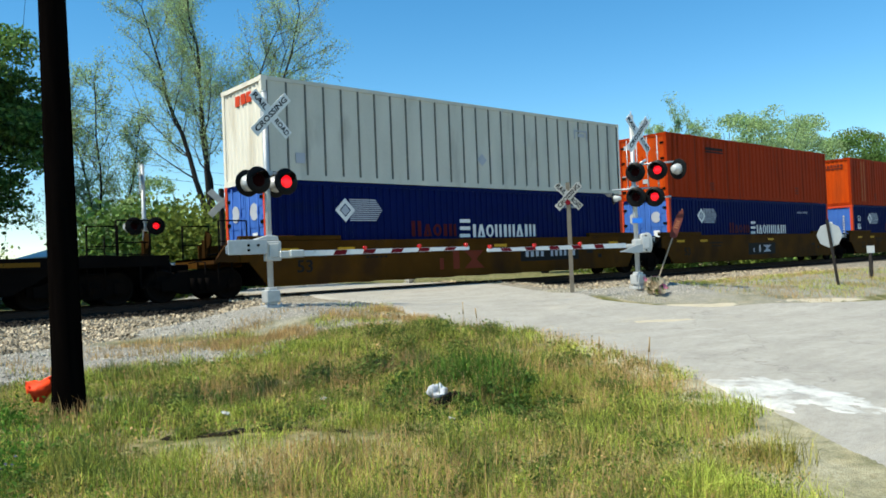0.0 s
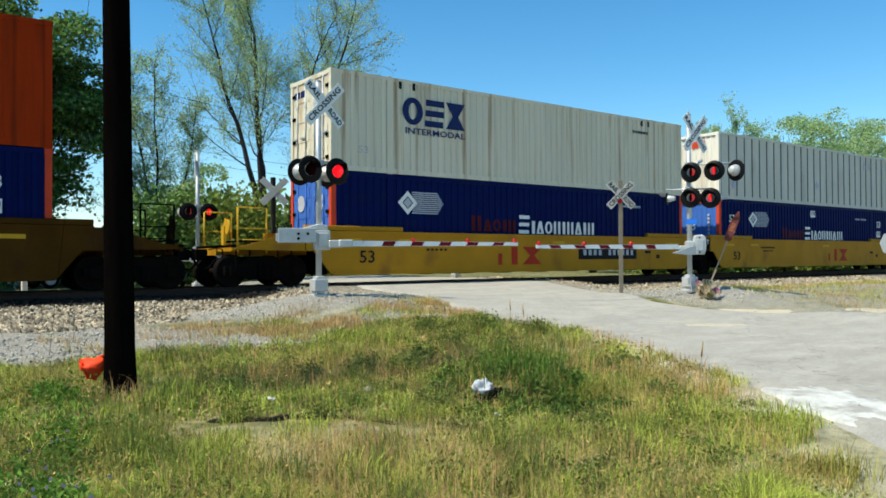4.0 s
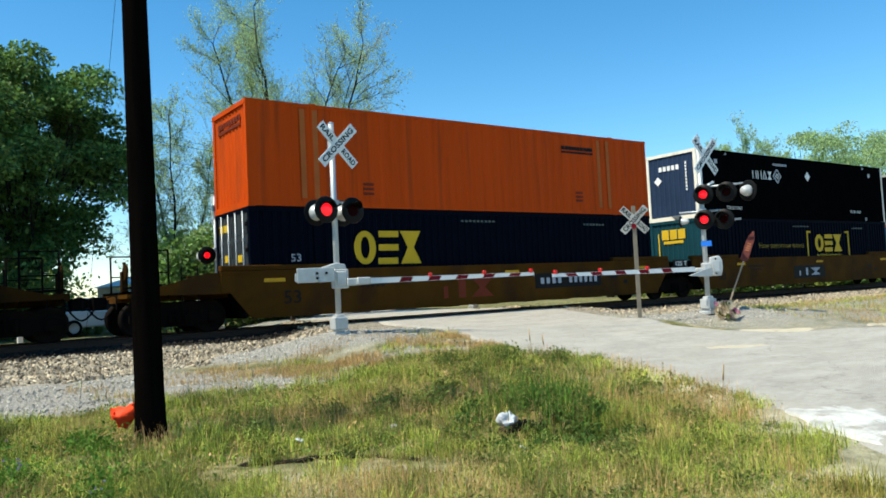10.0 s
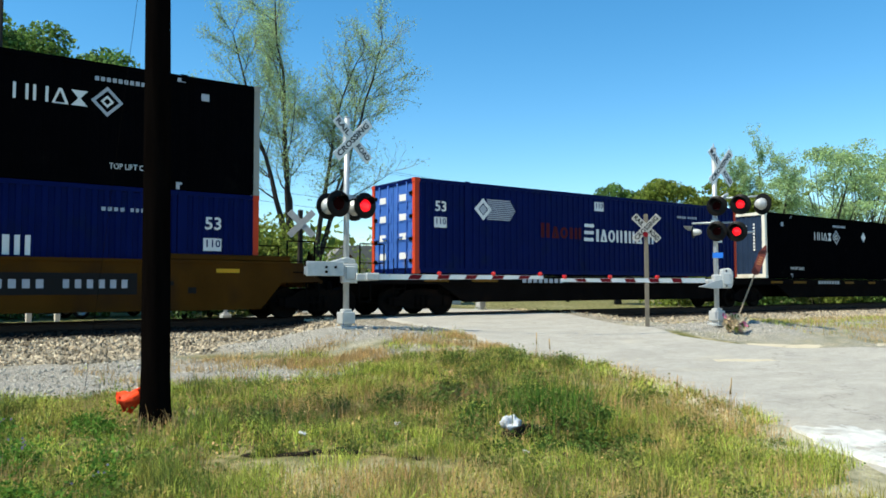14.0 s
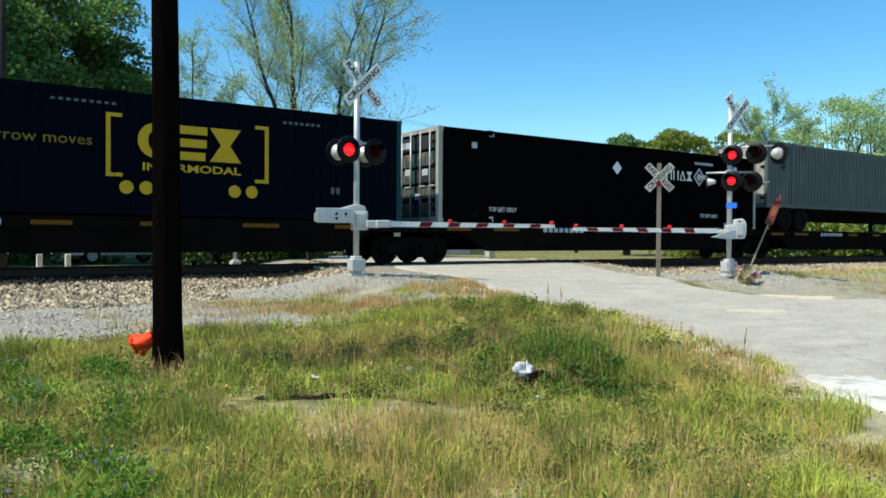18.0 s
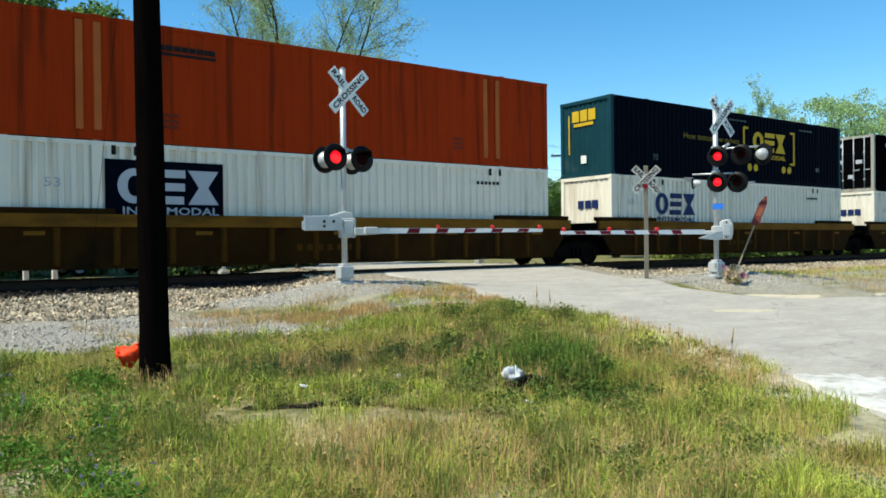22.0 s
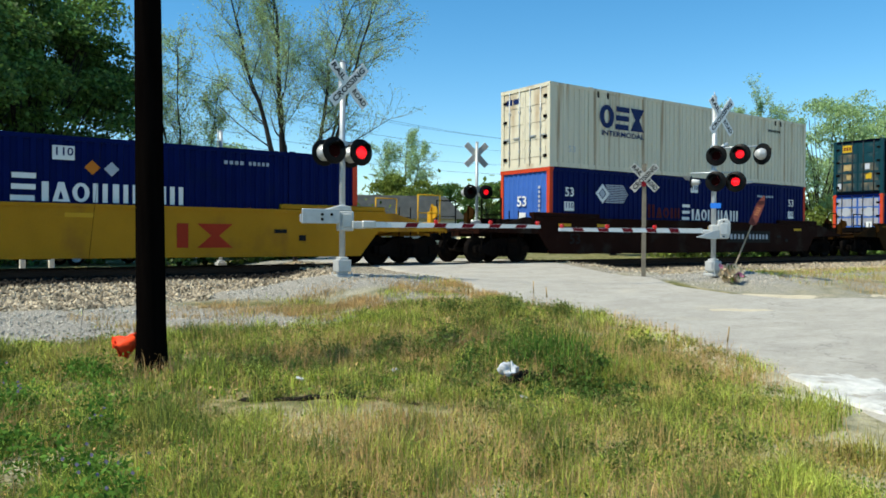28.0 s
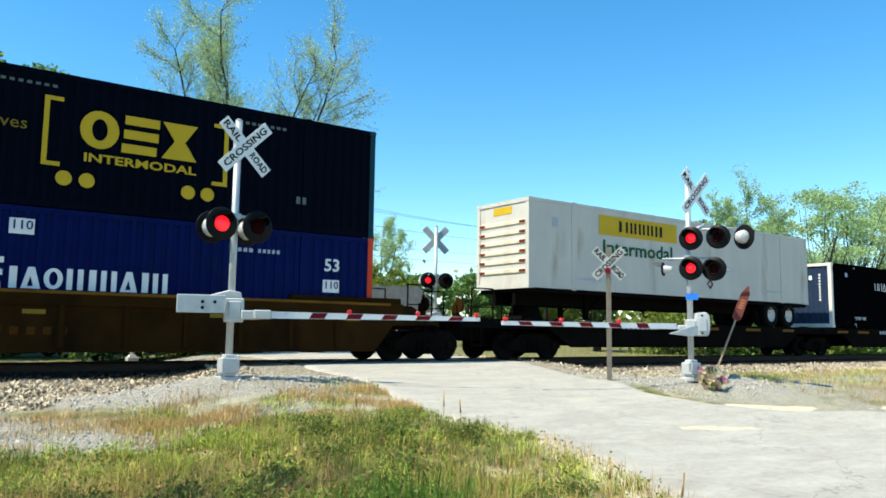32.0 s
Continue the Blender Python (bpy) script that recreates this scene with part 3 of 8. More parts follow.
def zone_weights(x, y):
    """Ballast, pale gravel, sand and turf, and painted shade, at a place of the ground."""
    n = noise.noise((x * 0.7, y * 0.7, 3)) * 0.5 + noise.noise((x * 2.3, y * 2.3, 8)) * 0.35
    d = corridor(x, y)
    ballast = smooth(14.7, 15.5, y + 0.6 * n) * (1 - smooth(24, 25.2, y + n))
    if x > 17:
        ballast = smooth(14.2, 15.4, y + n) * (1 - smooth(24, 25.2, y + n))
    gravel = smooth(11.0, 11.5, y + 0.35 * n) * (1 - smooth(14.9, 15.9, y + 0.6 * n)) * (1 - smooth(4.6, 6.2, x + n + (y - 13) * 0.6))
    mound = max(bump_at(x, y, 8.0, 15.1, 3.0, 1.5, -0.15), bump_at(x, y, 18.2, 12.1, 2.7, 1.15, -0.5))
    gravel = max(gravel, smooth(0.22, 0.42, mound + 0.12 * n))
    ballast *= 1 - smooth(0.3, 0.5, mound + 0.12 * n)
    sand = smooth(0.3, 0.6, noise.noise((x * 0.55 + 4, y * 0.9, 1)) + 0.3 * n) * 0.8
    sand = max(sand, 0.9 * smooth(0.35, 0.7, bump_at(x, y, 3.2, 5.5, 1.45, 0.72, -0.6) + 0.3 * n), 0.15 * smooth(0.35, 0.7, bump_at(x, y, 6.4, 12.3, 3.6, 0.5, -0.25) + 0.4 * n),
               smooth(0.35, 0.7, bump_at(x, y, 5.95, 3.15, 0.3, 0.6, 0.9) + 0.3 * n))
    if 1.5 < y < 11.5 and 3 < x < 10.5 and in_poly(x + 0.95, y - 0.55, ROAD_POLY):
        sand = max(sand, (0.75 if in_poly(x + 0.4, y - 0.25, ROAD_POLY) else 0.3) + 1.0 * n + 0.5 * noise.noise((x * 1.4, y * 1.4, 61)))
    sand = max(0.0, sand) * (1 - min(1, 1.3 * bump_at(x, y, 2.8, 8.2, 1.5, 1.0, -0.3)))
    if 10 < y < 17 and -6.5 < d < -1.5:
        sand = max(sand, 0.75 * smooth(-0.15, 0.35, noise.noise((x * 0.9, y * 1.6, 12)) + n * 0.4))
    if x > 16 and 8 < y < 15.5:
        sand = max(sand, 0.3 + 0.6 * n)
        gravel = max(gravel, min(1, 0.6 + 0.8 * n))
    if 23 < y:
        sand *= 0.3
        gravel = max(gravel, 0.9 * smooth(24.4, 25.2, y + n) * (1 - smooth(28, 29, y + n)) * (1 - smooth(13, 16, x)))
    if 10 < y < 14 and x < 9.5 and d < -2.2:
        sand *= 0.35 + 0.65 * smooth(-0.1, 0.25, noise.noise((x * 2.6, y * 3.4, 17)))
        gravel = max(gravel, 0.55 * smooth(10.9, 11.6, y + 0.4 * n) * smooth(0.0, 0.4, noise.noise((x * 1.3, y * 2.1, 19)) + 0.25))
    # weight of the shade painted on the ground under the train
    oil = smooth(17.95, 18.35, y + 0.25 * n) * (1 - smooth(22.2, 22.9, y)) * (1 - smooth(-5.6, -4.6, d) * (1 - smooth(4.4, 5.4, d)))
    # the ditch hollow gets its shade as ground colour too
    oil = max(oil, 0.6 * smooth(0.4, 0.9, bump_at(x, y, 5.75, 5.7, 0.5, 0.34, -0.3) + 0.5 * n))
    return ballast, gravel, min(1, sand), oil


def ground_material():
    m = bpy.data.materials.new("soil_gravel_and_turf")
    m.use_nodes = True
    n, link = m.node_tree.nodes, m.node_tree.links.new
    b = n["Principled BSDF"]
    b.inputs["Roughness"].default_value = 0.95
    b.inputs["Specular IOR Level"].default_value = 0.15
    tc = n.new("ShaderNodeTexCoord")

    def tex(scale, detail=6.0, kind="ShaderNodeTexNoise"):
        t = n.new(kind)
        t.inputs["Scale"].default_value = scale
        if kind == "ShaderNodeTexNoise":
            t.inputs["Detail"].default_value = detail
        link(tc.outputs["Object"], t.inputs["Vector"])
        return t

    def ramp(f, *stops):
        r = n.new("ShaderNodeValToRGB")
        e = r.color_ramp.elements
        while len(e) < len(stops):
            e.new(0.5)
        for k, (p, c) in zip(e, stops):
            k.position, k.color = p, (*c, 1)
        link(f, r.inputs[0])
        return r.outputs[0]

    def mixed(f, a, c):
        x = n.new("ShaderNodeMix")
        x.data_type = 'RGBA'
        link(f, x.inputs[0]), link(a, x.inputs[6]), link(c, x.inputs[7])
        return x.outputs[2]

    def weight(name):
        a = n.new("ShaderNodeAttribute")
        a.attribute_name = name
        return a.outputs["Fac"]
    fine, mid, cell, grit = tex(60), tex(3.5), tex(28, kind="ShaderNodeTexVoronoi"), tex(65, kind="ShaderNodeTexVoronoi")
    turf = ramp(mid.outputs["Fac"], (0.3, (0.07, 0.08, 0.02)), (0.5, (0.15, 0.145, 0.05)), (0.7, (0.4, 0.33, 0.17)))
    loose = ramp(fine.outputs["Fac"], (0.3, (0.4, 0.34, 0.2)), (0.7, (0.72, 0.66, 0.48)))
    sand = mixed(ramp(tex(9, 8).outputs["Fac"], (0.46, (0, 0, 0)), (0.66, (0.7, 0.7, 0.7))), loose, ramp(grit.outputs["Color"], (0.1, (0.16, 0.14, 0.07)), (0.9, (0.42, 0.4, 0.3))))
    gravel = ramp(grit.outputs["Color"], (0.1, (0.16, 0.148, 0.126)), (0.5, (0.3, 0.28, 0.24)), (0.9, (0.46, 0.43, 0.37)))
    ballast = ramp(cell.outputs["Color"], (0.1, (0.12, 0.1, 0.07)), (0.5, (0.27, 0.232, 0.17)), (0.9, (0.46, 0.42, 0.34)))
    out = mixed(weight("sand"), turf, sand)
    out = mixed(weight("gravel"), out, gravel)
    out = mixed(weight("ballast"), out, ballast)
    # near-black stone tone that paints the shade of train and ditch
    shade_ramp = ramp(cell.outputs["Color"], (0.1, (0.009, 0.008, 0.007)), (0.9, (0.03, 0.025, 0.021)))
    out = mixed(weight("oil"), out, shade_ramp)
    link(out, b.inputs["Base Color"])
    bp = n.new("ShaderNodeBump")
    bp.inputs["Strength"].default_value, bp.inputs["Distance"].default_value = 0.7, 0.04
    relief = n.new("ShaderNodeMix")
    link(weight("ballast"), relief.inputs[0]), link(fine.outputs["Fac"], relief.inputs[2]), link(cell.outputs["Distance"], relief.inputs[3])
    link(relief.outputs[0], bp.inputs["Height"])
    link(bp.outputs[0], b.inputs["Normal"])
    return m


def build_ground():
    xs, ys = spread(-7, 27, 0.2, 1600, 1.25), spread(1, 26.2, 0.2, 1600, 1.25)
    verts, w = [], []
    for y in ys:
        for x in xs:
            rough = 0.05 * noise.noise((x * 0.9, y * 0.9, 0)) + 0.025 * noise.noise((x * 3.1, y * 3.1, 5))
            by_road = 1 < y < 18 and 2 < x < 20 and in_poly(x + 0.5, y - 0.3, ROAD_POLY)
            z = height(x, y) + rough * (0.3 if y > 18 or by_road or abs(corridor(x, y)) < 4.5 else 1)
            if in_poly(x, y, ROAD_POLY):
                z = height(x, y) - 0.035
            verts.append((x, y, z))
            w.append(zone_weights(x, y))
    nx = len(xs)
    faces = [(j * nx + i, j * nx + i + 1, (j + 1) * nx + i + 1, (j + 1) * nx + i) for j in range(len(ys) - 1) for i in range(nx - 1)]
    me = bpy.data.meshes.new("ground")
    me.from_pydata(verts, [], faces)
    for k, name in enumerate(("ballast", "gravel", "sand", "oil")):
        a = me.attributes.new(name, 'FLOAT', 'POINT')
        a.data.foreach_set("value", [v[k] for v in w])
    me.polygons.foreach_set("use_smooth", [True] * len(faces))
    me.materials.append(ground_material())
    tagged(put("ground", me), "uneven spring turf, pale gravel and sand beside a railway", "ground", kind="structure")


def asphalt_material():
    """Old asphalt: grainy stone, dusty pale areas, darker worn patches and thin cracks."""
    m = bpy.data.materials.new("sunbleached_asphalt")
    m.use_nodes = True
    n, link = m.node_tree.nodes, m.node_tree.links.new
    b = n["Principled BSDF"]
    b.inputs["Roughness"].default_value, b.inputs["Specular IOR Level"].default_value = 0.92, 0.1
    tc = n.new("ShaderNodeTexCoord")

    def noise_at(scale, detail, stretch=(1, 1, 1), turn=0.0, rough=0.6):
        mp, t = n.new("ShaderNodeMapping"), n.new("ShaderNodeTexNoise")
        mp.inputs["Scale"].default_value, mp.inputs["Rotation"].default_value = stretch, (0, 0, turn)
        link(tc.outputs["Object"], mp.inputs[0]), link(mp.outputs[0], t.inputs["Vector"])
        t.inputs["Scale"].default_value, t.inputs["Detail"].default_value, t.inputs["Roughness"].default_value = scale, detail, rough
        return t.outputs["Fac"]

    def ranged(f, lo, hi, a=0.0, c=1.0):
        r = n.new("ShaderNodeMapRange")
        for k, v in (("From Min", lo), ("From Max", hi), ("To Min", a), ("To Max", c)):
            r.inputs[k].default_value = v
        link(f, r.inputs[0])
        return r.outputs[0]

    def blend(f, a, c, kind='MIX'):
        x = n.new("ShaderNodeMix")
        x.data_type, x.blend_type = 'RGBA', kind
        link(f, x.inputs[0])
        for socket, value in ((x.inputs[6], a), (x.inputs[7], c)):
            if isinstance(value, tuple):
                socket.default_value = (*value, 1)
            else:
                link(value, socket)
        return x.outputs[2]
    grain = noise_at(70, 4, rough=0.8)
    dust = noise_at(1.3, 12, (0.55, 1.35, 1), 0.22, 0.78)
    patch = noise_at(0.5, 12, (0.7, 1.3, 1), 0.5, 0.78)
    out = blend(ranged(grain, 0.3, 0.7), (0.28, 0.258, 0.22), (0.46, 0.43, 0.37))
    out = blend(ranged(dust, 0.42, 0.7, 0.0, 0.6), out, (0.56, 0.525, 0.455))
    out = blend(ranged(patch, 0.54, 0.68, 0.0, 0.4), out, (0.25, 0.232, 0.205))
    out = blend(ranged(noise_at(7, 8, rough=0.75), 0.5, 0.72, 0.0, 0.45), out, (0.2, 0.186, 0.165))
    out = blend(ranged(noise_at(0.7, 10, (0.5, 1.6, 1), 0.3, 0.7), 0.58, 0.72, 0.0, 0.5), out, (0.5, 0.44, 0.33))
    v, wob, add = n.new("ShaderNodeTexVoronoi"), n.new("ShaderNodeTexNoise"), n.new("ShaderNodeVectorMath")
    v.feature = 'DISTANCE_TO_EDGE'
    v.inputs["Scale"].default_value, wob.inputs["Scale"].default_value, wob.inputs["Detail"].default_value = 0.38, 1.6, 6
    add.operation = 'ADD'
    link(tc.outputs["Object"], wob.inputs["Vector"]), link(tc.outputs["Object"], add.inputs[0]), link(wob.outputs["Color"], add.inputs[1])
    link(add.outputs[0], v.inputs["Vector"])
    out = blend(ranged(v.outputs["Distance"], 0.0015, 0.005, 0.4, 0.0), out, (0.1, 0.092, 0.08))
    link(out, b.inputs["Base Color"])
    bp = n.new("ShaderNodeBump")
    bp.inputs["Strength"].default_value, bp.inputs["Distance"].default_value = 0.8, 0.012
    link(grain, bp.inputs["Height"])
    link(bp.outputs[0], b.inputs["Normal"])
    return m


def build_road():
    n, c = 150, 46
    left, right = resample(ROAD_LEFT, n), resample(ROAD_RIGHT, n)
    verts = []
    for a, b in zip(left, right):
        jag = 0.16 * noise.noise((a[0] * 1.6, a[1] * 1.6, 2))
        for k in range(c + 1):
            f = k / c
            p = a * (1 - f) + b * f
            if k == 0:
                p = p + np.array((jag, 0))
            z = height(*p) + 0.012 + 0.005 * noise.noise((p[0] * 0.6, p[1] * 0.6, 4))
            if k in (0, c):
                z -= 0.1
            verts.append((p[0], p[1], z))
    faces = [(j * (c + 1) + i, j * (c + 1) + i + 1, (j + 1) * (c + 1) + i + 1, (j + 1) * (c + 1) + i) for j in range(n - 1) for i in range(c)]
    me = bpy.data.meshes.new("road")
    me.from_pydata(verts, [], faces)
    me.polygons.foreach_set("use_smooth", [True] * len(faces))
    me.materials.append(asphalt_material())
    tagged(put("road", me), "worn grey sunbleached asphalt road over the railway crossing", "road", kind="structure")


def blob_sheet(name, cx, cy, rx, ry, turn, mat, seed, lift=0.03, label="", category=""):
    """A thin uneven spill lying on the ground."""
    rnd = random.Random(seed)
    bm = bmesh.new()
    rings, seg = 24, 90
    wob = [1 + 0.3 * noise.noise((math.cos(2 * math.pi * i / seg) * 2.4 + seed, math.sin(2 * math.pi * i / seg) * 2.4, 0)) for i in range(seg)]
    grid = []
    for k in range(1, rings + 1):
        row = []
        for i in range(seg):
            a, f = 2 * math.pi * i / seg, k / rings
            dx, dy = rx * f * wob[i] * math.cos(a), ry * f * wob[i] * math.sin(a)
            x, y = cx + dx * math.cos(turn) - dy * math.sin(turn), cy + dx * math.sin(turn) + dy * math.cos(turn)
            ragged = 0.42 - 1.3 * f ** 2 + 0.7 * noise.noise((x * 3.5, y * 3.5, seed)) + 0.55 * noise.noise((x * 11, y * 11, seed))
            row.append(bm.verts.new((x, y, height(x, y) + 0.016 + lift * max(-1.6, min(ragged, 0.6)) - (0.09 if k == rings else 0.0))))
        grid.append(row)
    for a, b in zip(grid, grid[1:]):
        for i in range(seg):
            bm.faces.new((a[i], a[(i + 1) % seg], b[(i + 1) % seg], b[i])).smooth = True
    bm.faces.new(grid[0])
    me = bpy.data.meshes.new(name)
    bm.to_mesh(me)
    bm.free()
    me.materials.append(mat)
    return tagged(put(name, me), label, category)


TRACK_Y = 20.38


def build_track():
    track = tagged(new("railway_track"), "single railway track on stone ballast with timber ties", "railway track", kind="structure")
    track.location = (0, TRACK_Y, 0)
    rail = mesh_of("rail", lambda bm: prism(bm, [(-0.07, -0.17), (0.07, -0.17), (0.07, -0.155), (0.012, -0.14), (0.012, -0.04), (0.036, -0.03), (0.036, 0.0), (-0.036, 0.0), (-0.036, -0.03), (-0.012, -0.04), (-0.012, -0.14), (-0.07, -0.155)], -260, 260), "rail")
    for s in (-1, 1):
        put("rail", rail, track, pose(0, s * 0.755, 0, 0, 0, 90))
    tie = mesh_of("tie", lambda bm: box(bm, -0.115, 0.115, -1.3, 1.3, -0.34, -0.165), "tie", 0.012)
    rnd = random.Random(4)
    for i in range(150):
        x = -19 + i * 0.54
        put("tie", tie, track, pose(x + rnd.uniform(-0.03, 0.03), rnd.uniform(-0.04, 0.04), 0, 0, 0, rnd.uniform(-1, 1)))


def stones(name, places, mat, label, category):
    """Many loose stones in one mesh."""
    rnd = random.Random(len(places))
    base = [Vector(v).normalized() for v in ((1, 0, 0.2), (-1, 0.1, 0), (0, 1, 0.1), (0.1, -1, 0), (0.2, 0.1, 1), (0, 0.2, -1))]
    tri = ((0, 2, 4), (2, 1, 4), (1, 3, 4), (3, 0, 4), (2, 0, 5), (1, 2, 5), (3, 1, 5), (0, 3, 5))
    verts, faces = [], []
    for x, y, z, r in places:
        q = Euler((rnd.uniform(0, 6), rnd.uniform(0, 6), rnd.uniform(0, 6))).to_matrix()
        k = len(verts)
        s = Vector((rnd.uniform(0.7, 1.3), rnd.uniform(0.6, 1.1), rnd.uniform(0.5, 0.9)))
        for v in base:
            p = q @ Vector((v.x * s.x, v.y * s.y, v.z * s.z)) * r * rnd.uniform(0.85, 1.15)
            verts.append((x + p.x, y + p.y, z + p.z))
        faces += [(a + k, b + k, c + k) for a, b, c in tri]
    me = bpy.data.meshes.new(name)
    me.from_pydata(verts, [], faces)
    me.materials.append(mat)
    return tagged(put(name, me), label, category, kind="stuff")


def build_stones():
    rnd = random.Random(11)
    places, dark = [], []
    while len(places) < 15000:
        x, y = rnd.choice((rnd.uniform(-7, 9), rnd.uniform(-7, 40))), rnd.choice((rnd.uniform(14.9, 18.2), rnd.uniform(14.9, 19.6), rnd.uniform(21.2, 24)))
        if abs(corridor(x, y)) < 4.2 or zone_weights(x, y)[0] < 0.5:
            continue
        r = rnd.uniform(0.025, 0.065)
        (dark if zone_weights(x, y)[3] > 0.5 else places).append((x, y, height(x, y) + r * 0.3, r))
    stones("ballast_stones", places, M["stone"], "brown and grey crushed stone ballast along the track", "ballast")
    stones("ballast_stones", dark, M["shade_stone"], "stone ballast close to the rails, train shade put into its colour", "ballast")
    places = []
    while len(places) < 13000:
        x, y = rnd.uniform(-6, 21), rnd.uniform(10.8, 16.5)
        if in_poly(x, y, ROAD_POLY) or zone_weights(x, y)[1] < 0.45:
            continue
        r = 0.008 + 0.03 * rnd.random() ** 2.5
        places.append((x, y, height(x, y) + r * 0.3, r))
    stones("loose_gravel", places, M["pale_stone"], "pale grey loose gravel on the access lane and mounds", "gravel")


build_ground()
build_road()
build_track()
blob_sheet("spilled_lime", 8.22, 3.82, 1.55, 0.6, 0.98, surface("chalky_lime", (0.52, 0.51, 0.47), 0.9, var=0.2, scale=5, bump=0.6, dirt=(0.27, 0.25, 0.22), dirt_at=0.5, dirt_scale=2.6), 3, 0.03, "white chalky lime spilled at the road edge", "spill")
M["tan_sand"] = surface("tan_sand", (0.47, 0.41, 0.3), 0.95, var=0.14, scale=4)
blob_sheet("sand_drift", 13.4, 8.9, 1.1, 0.2, -0.35, M["tan_sand"], 7, 0.02, "thin tan sand drift on the asphalt", "sand")
for k, (x, y, rx, ry, a) in enumerate(((9.7, 9.3, 0.9, 0.3, 1.5), (9.3, 7.5, 0.9, 0.28, 1.15), (8.75, 6.3, 0.7, 0.26, 1.05), (16.6, 9.9, 0.9, 0.25, -0.7), (19.6, 8.35, 1.4, 0.3, -0.3))):
    blob_sheet("sand_wash", x, y, rx, ry, a, M["tan_sand"], 20 + k, 0.018, "pale sand washed along the road edge", "sand")
build_stones()


# ---- the train: containers
LEN, WID = 16.15, 2.59
NEAR = -WID / 2


def corrugation(kind, length):
    """(along, depth) of a side wall's profile."""
    pts, x, end = [], 0.14, length - 0.14
    if kind == "sheet":
        step = 0.61
        k = int((end - x) / step)
        for i in range(k + 1):
            a = x + i * step
            pts += [(a, 0.028), (a, 0.0), (a + 0.05, 0.0), (a + 0.05, 0.028)]
        pts.append((end, 0.028))
    elif kind == "flat":
        pts = [(x, 0.012), (end, 0.012)]
    else:
        step = 0.4 if kind == "flatwave" else 0.262
        k = round((end - x) / step)
        step = (end - x) / k
        d = {"wave": 0.04, "deepwave": 0.062}.get(kind, 0.022)
        for i in range(k):
            a = x + i * step
            pts += [(a, 0.004), (a + 0.4 * step, 0.004), (a + 0.5 * step, d), (a + 0.9 * step, d)]
        pts.append((end, 0.004))
    return pts


def side_mesh(kind, h, mats):
    def build(bm):
        pts = corrugation(kind, LEN)
        z0, z1 = 0.16, h - 0.1
        low = [bm.verts.new((x, d, z0)) for x, d in pts]
        top = [bm.verts.new((x, d, z1)) for x, d in pts]
        for i in range(len(pts) - 1):
            f = bm.faces.new((low[i], low[i + 1], top[i + 1], top[i]))
            # ribs and their flanks are darker than the sheet between
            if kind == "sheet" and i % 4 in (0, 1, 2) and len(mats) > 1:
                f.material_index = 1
        back = [bm.verts.new(p) for p in ((pts[0][0], 0.06, z0), (pts[-1][0], 0.06, z0), (pts[-1][0], 0.06, z1), (pts[0][0], 0.06, z1))]
        bm.faces.new(back[::-1])
    return shared(("side_panel", kind, h), build, mats)


def end_mesh(h, mat):
    def build(bm):
        pts, n = [], 9
        step = (WID - 0.3) / n
        for i in range(n):
            a = NEAR + 0.15 + i * step
            pts += [(a, 0.03), (a + 0.3 * step, 0.07), (a + 0.7 * step, 0.07), (a + step, 0.03)]
        low = [bm.verts.new((d, y, 0.16)) for y, d in pts]
        top = [bm.verts.new((d, y, h - 0.12)) for y, d in pts]
        for i in range(len(pts) - 1):
            bm.faces.new((low[i + 1], low[i], top[i], top[i + 1]))
    return shared(("end_panel", h), build, mat)


def bars_mesh(key, rects, mat, depth=0.006):
    def build(bm):
        for x0, x1, z0, z1 in rects:
            box(bm, x0, x1, -depth, 0.004, z0, z1)
    return shared(("bars",) + key, build, mat)


def word_bars(x, z, w, h, n, first=1.0, gap=0.3):
    """Plain upright bars in place of a name."""
    wide = [(1.25 if i == 0 and first > 1 else 0.55 if i == n - 2 and n > 6 else 1.0) for i in range(n)]
    unit, a, out = w / sum(wide), x, []
    for i, k in enumerate(wide):
        hh = h * (first if i == 0 else 1)
        out.append((a, a + unit * k * (1 - gap * 0.4), z, z + hh))
        a += unit * k
    return out


def diamond_mesh(key, r, hole, mat):
    def build(bm):
        a = [bm.verts.new(p) for p in ((r, -0.006, 0), (0, -0.006, r), (-r, -0.006, 0), (0, -0.006, -r))]
        b = [bm.verts.new(p) for p in ((hole, -0.006, 0), (0, -0.006, hole), (-hole, -0.006, 0), (0, -0.006, -hole))]
        if hole:
            for i in range(4):
                bm.faces.new((a[(i + 1) % 4], a[i], b[i], b[(i + 1) % 4]))
        else:
            bm.faces.new(a[::-1])
    return shared(("diamond", key), build, mat)


def disc_mesh(r, mat):
    def build(bm):
        bm.faces.new([bm.verts.new((r * math.cos(2 * math.pi * i / 18), -0.006, -r * math.sin(2 * math.pi * i / 18))) for i in range(18)][::-1])
    return shared(("disc", r), build, mat)


def mark(box_ob, name, me, x, z, label=""):
    ob = put(name, me, box_ob, pose(x, NEAR - 0.001, z), label)
    return tagged(ob, kind="stuff") if "writ" in name or "word" in name or "bars" in name or "stripes" in name else ob


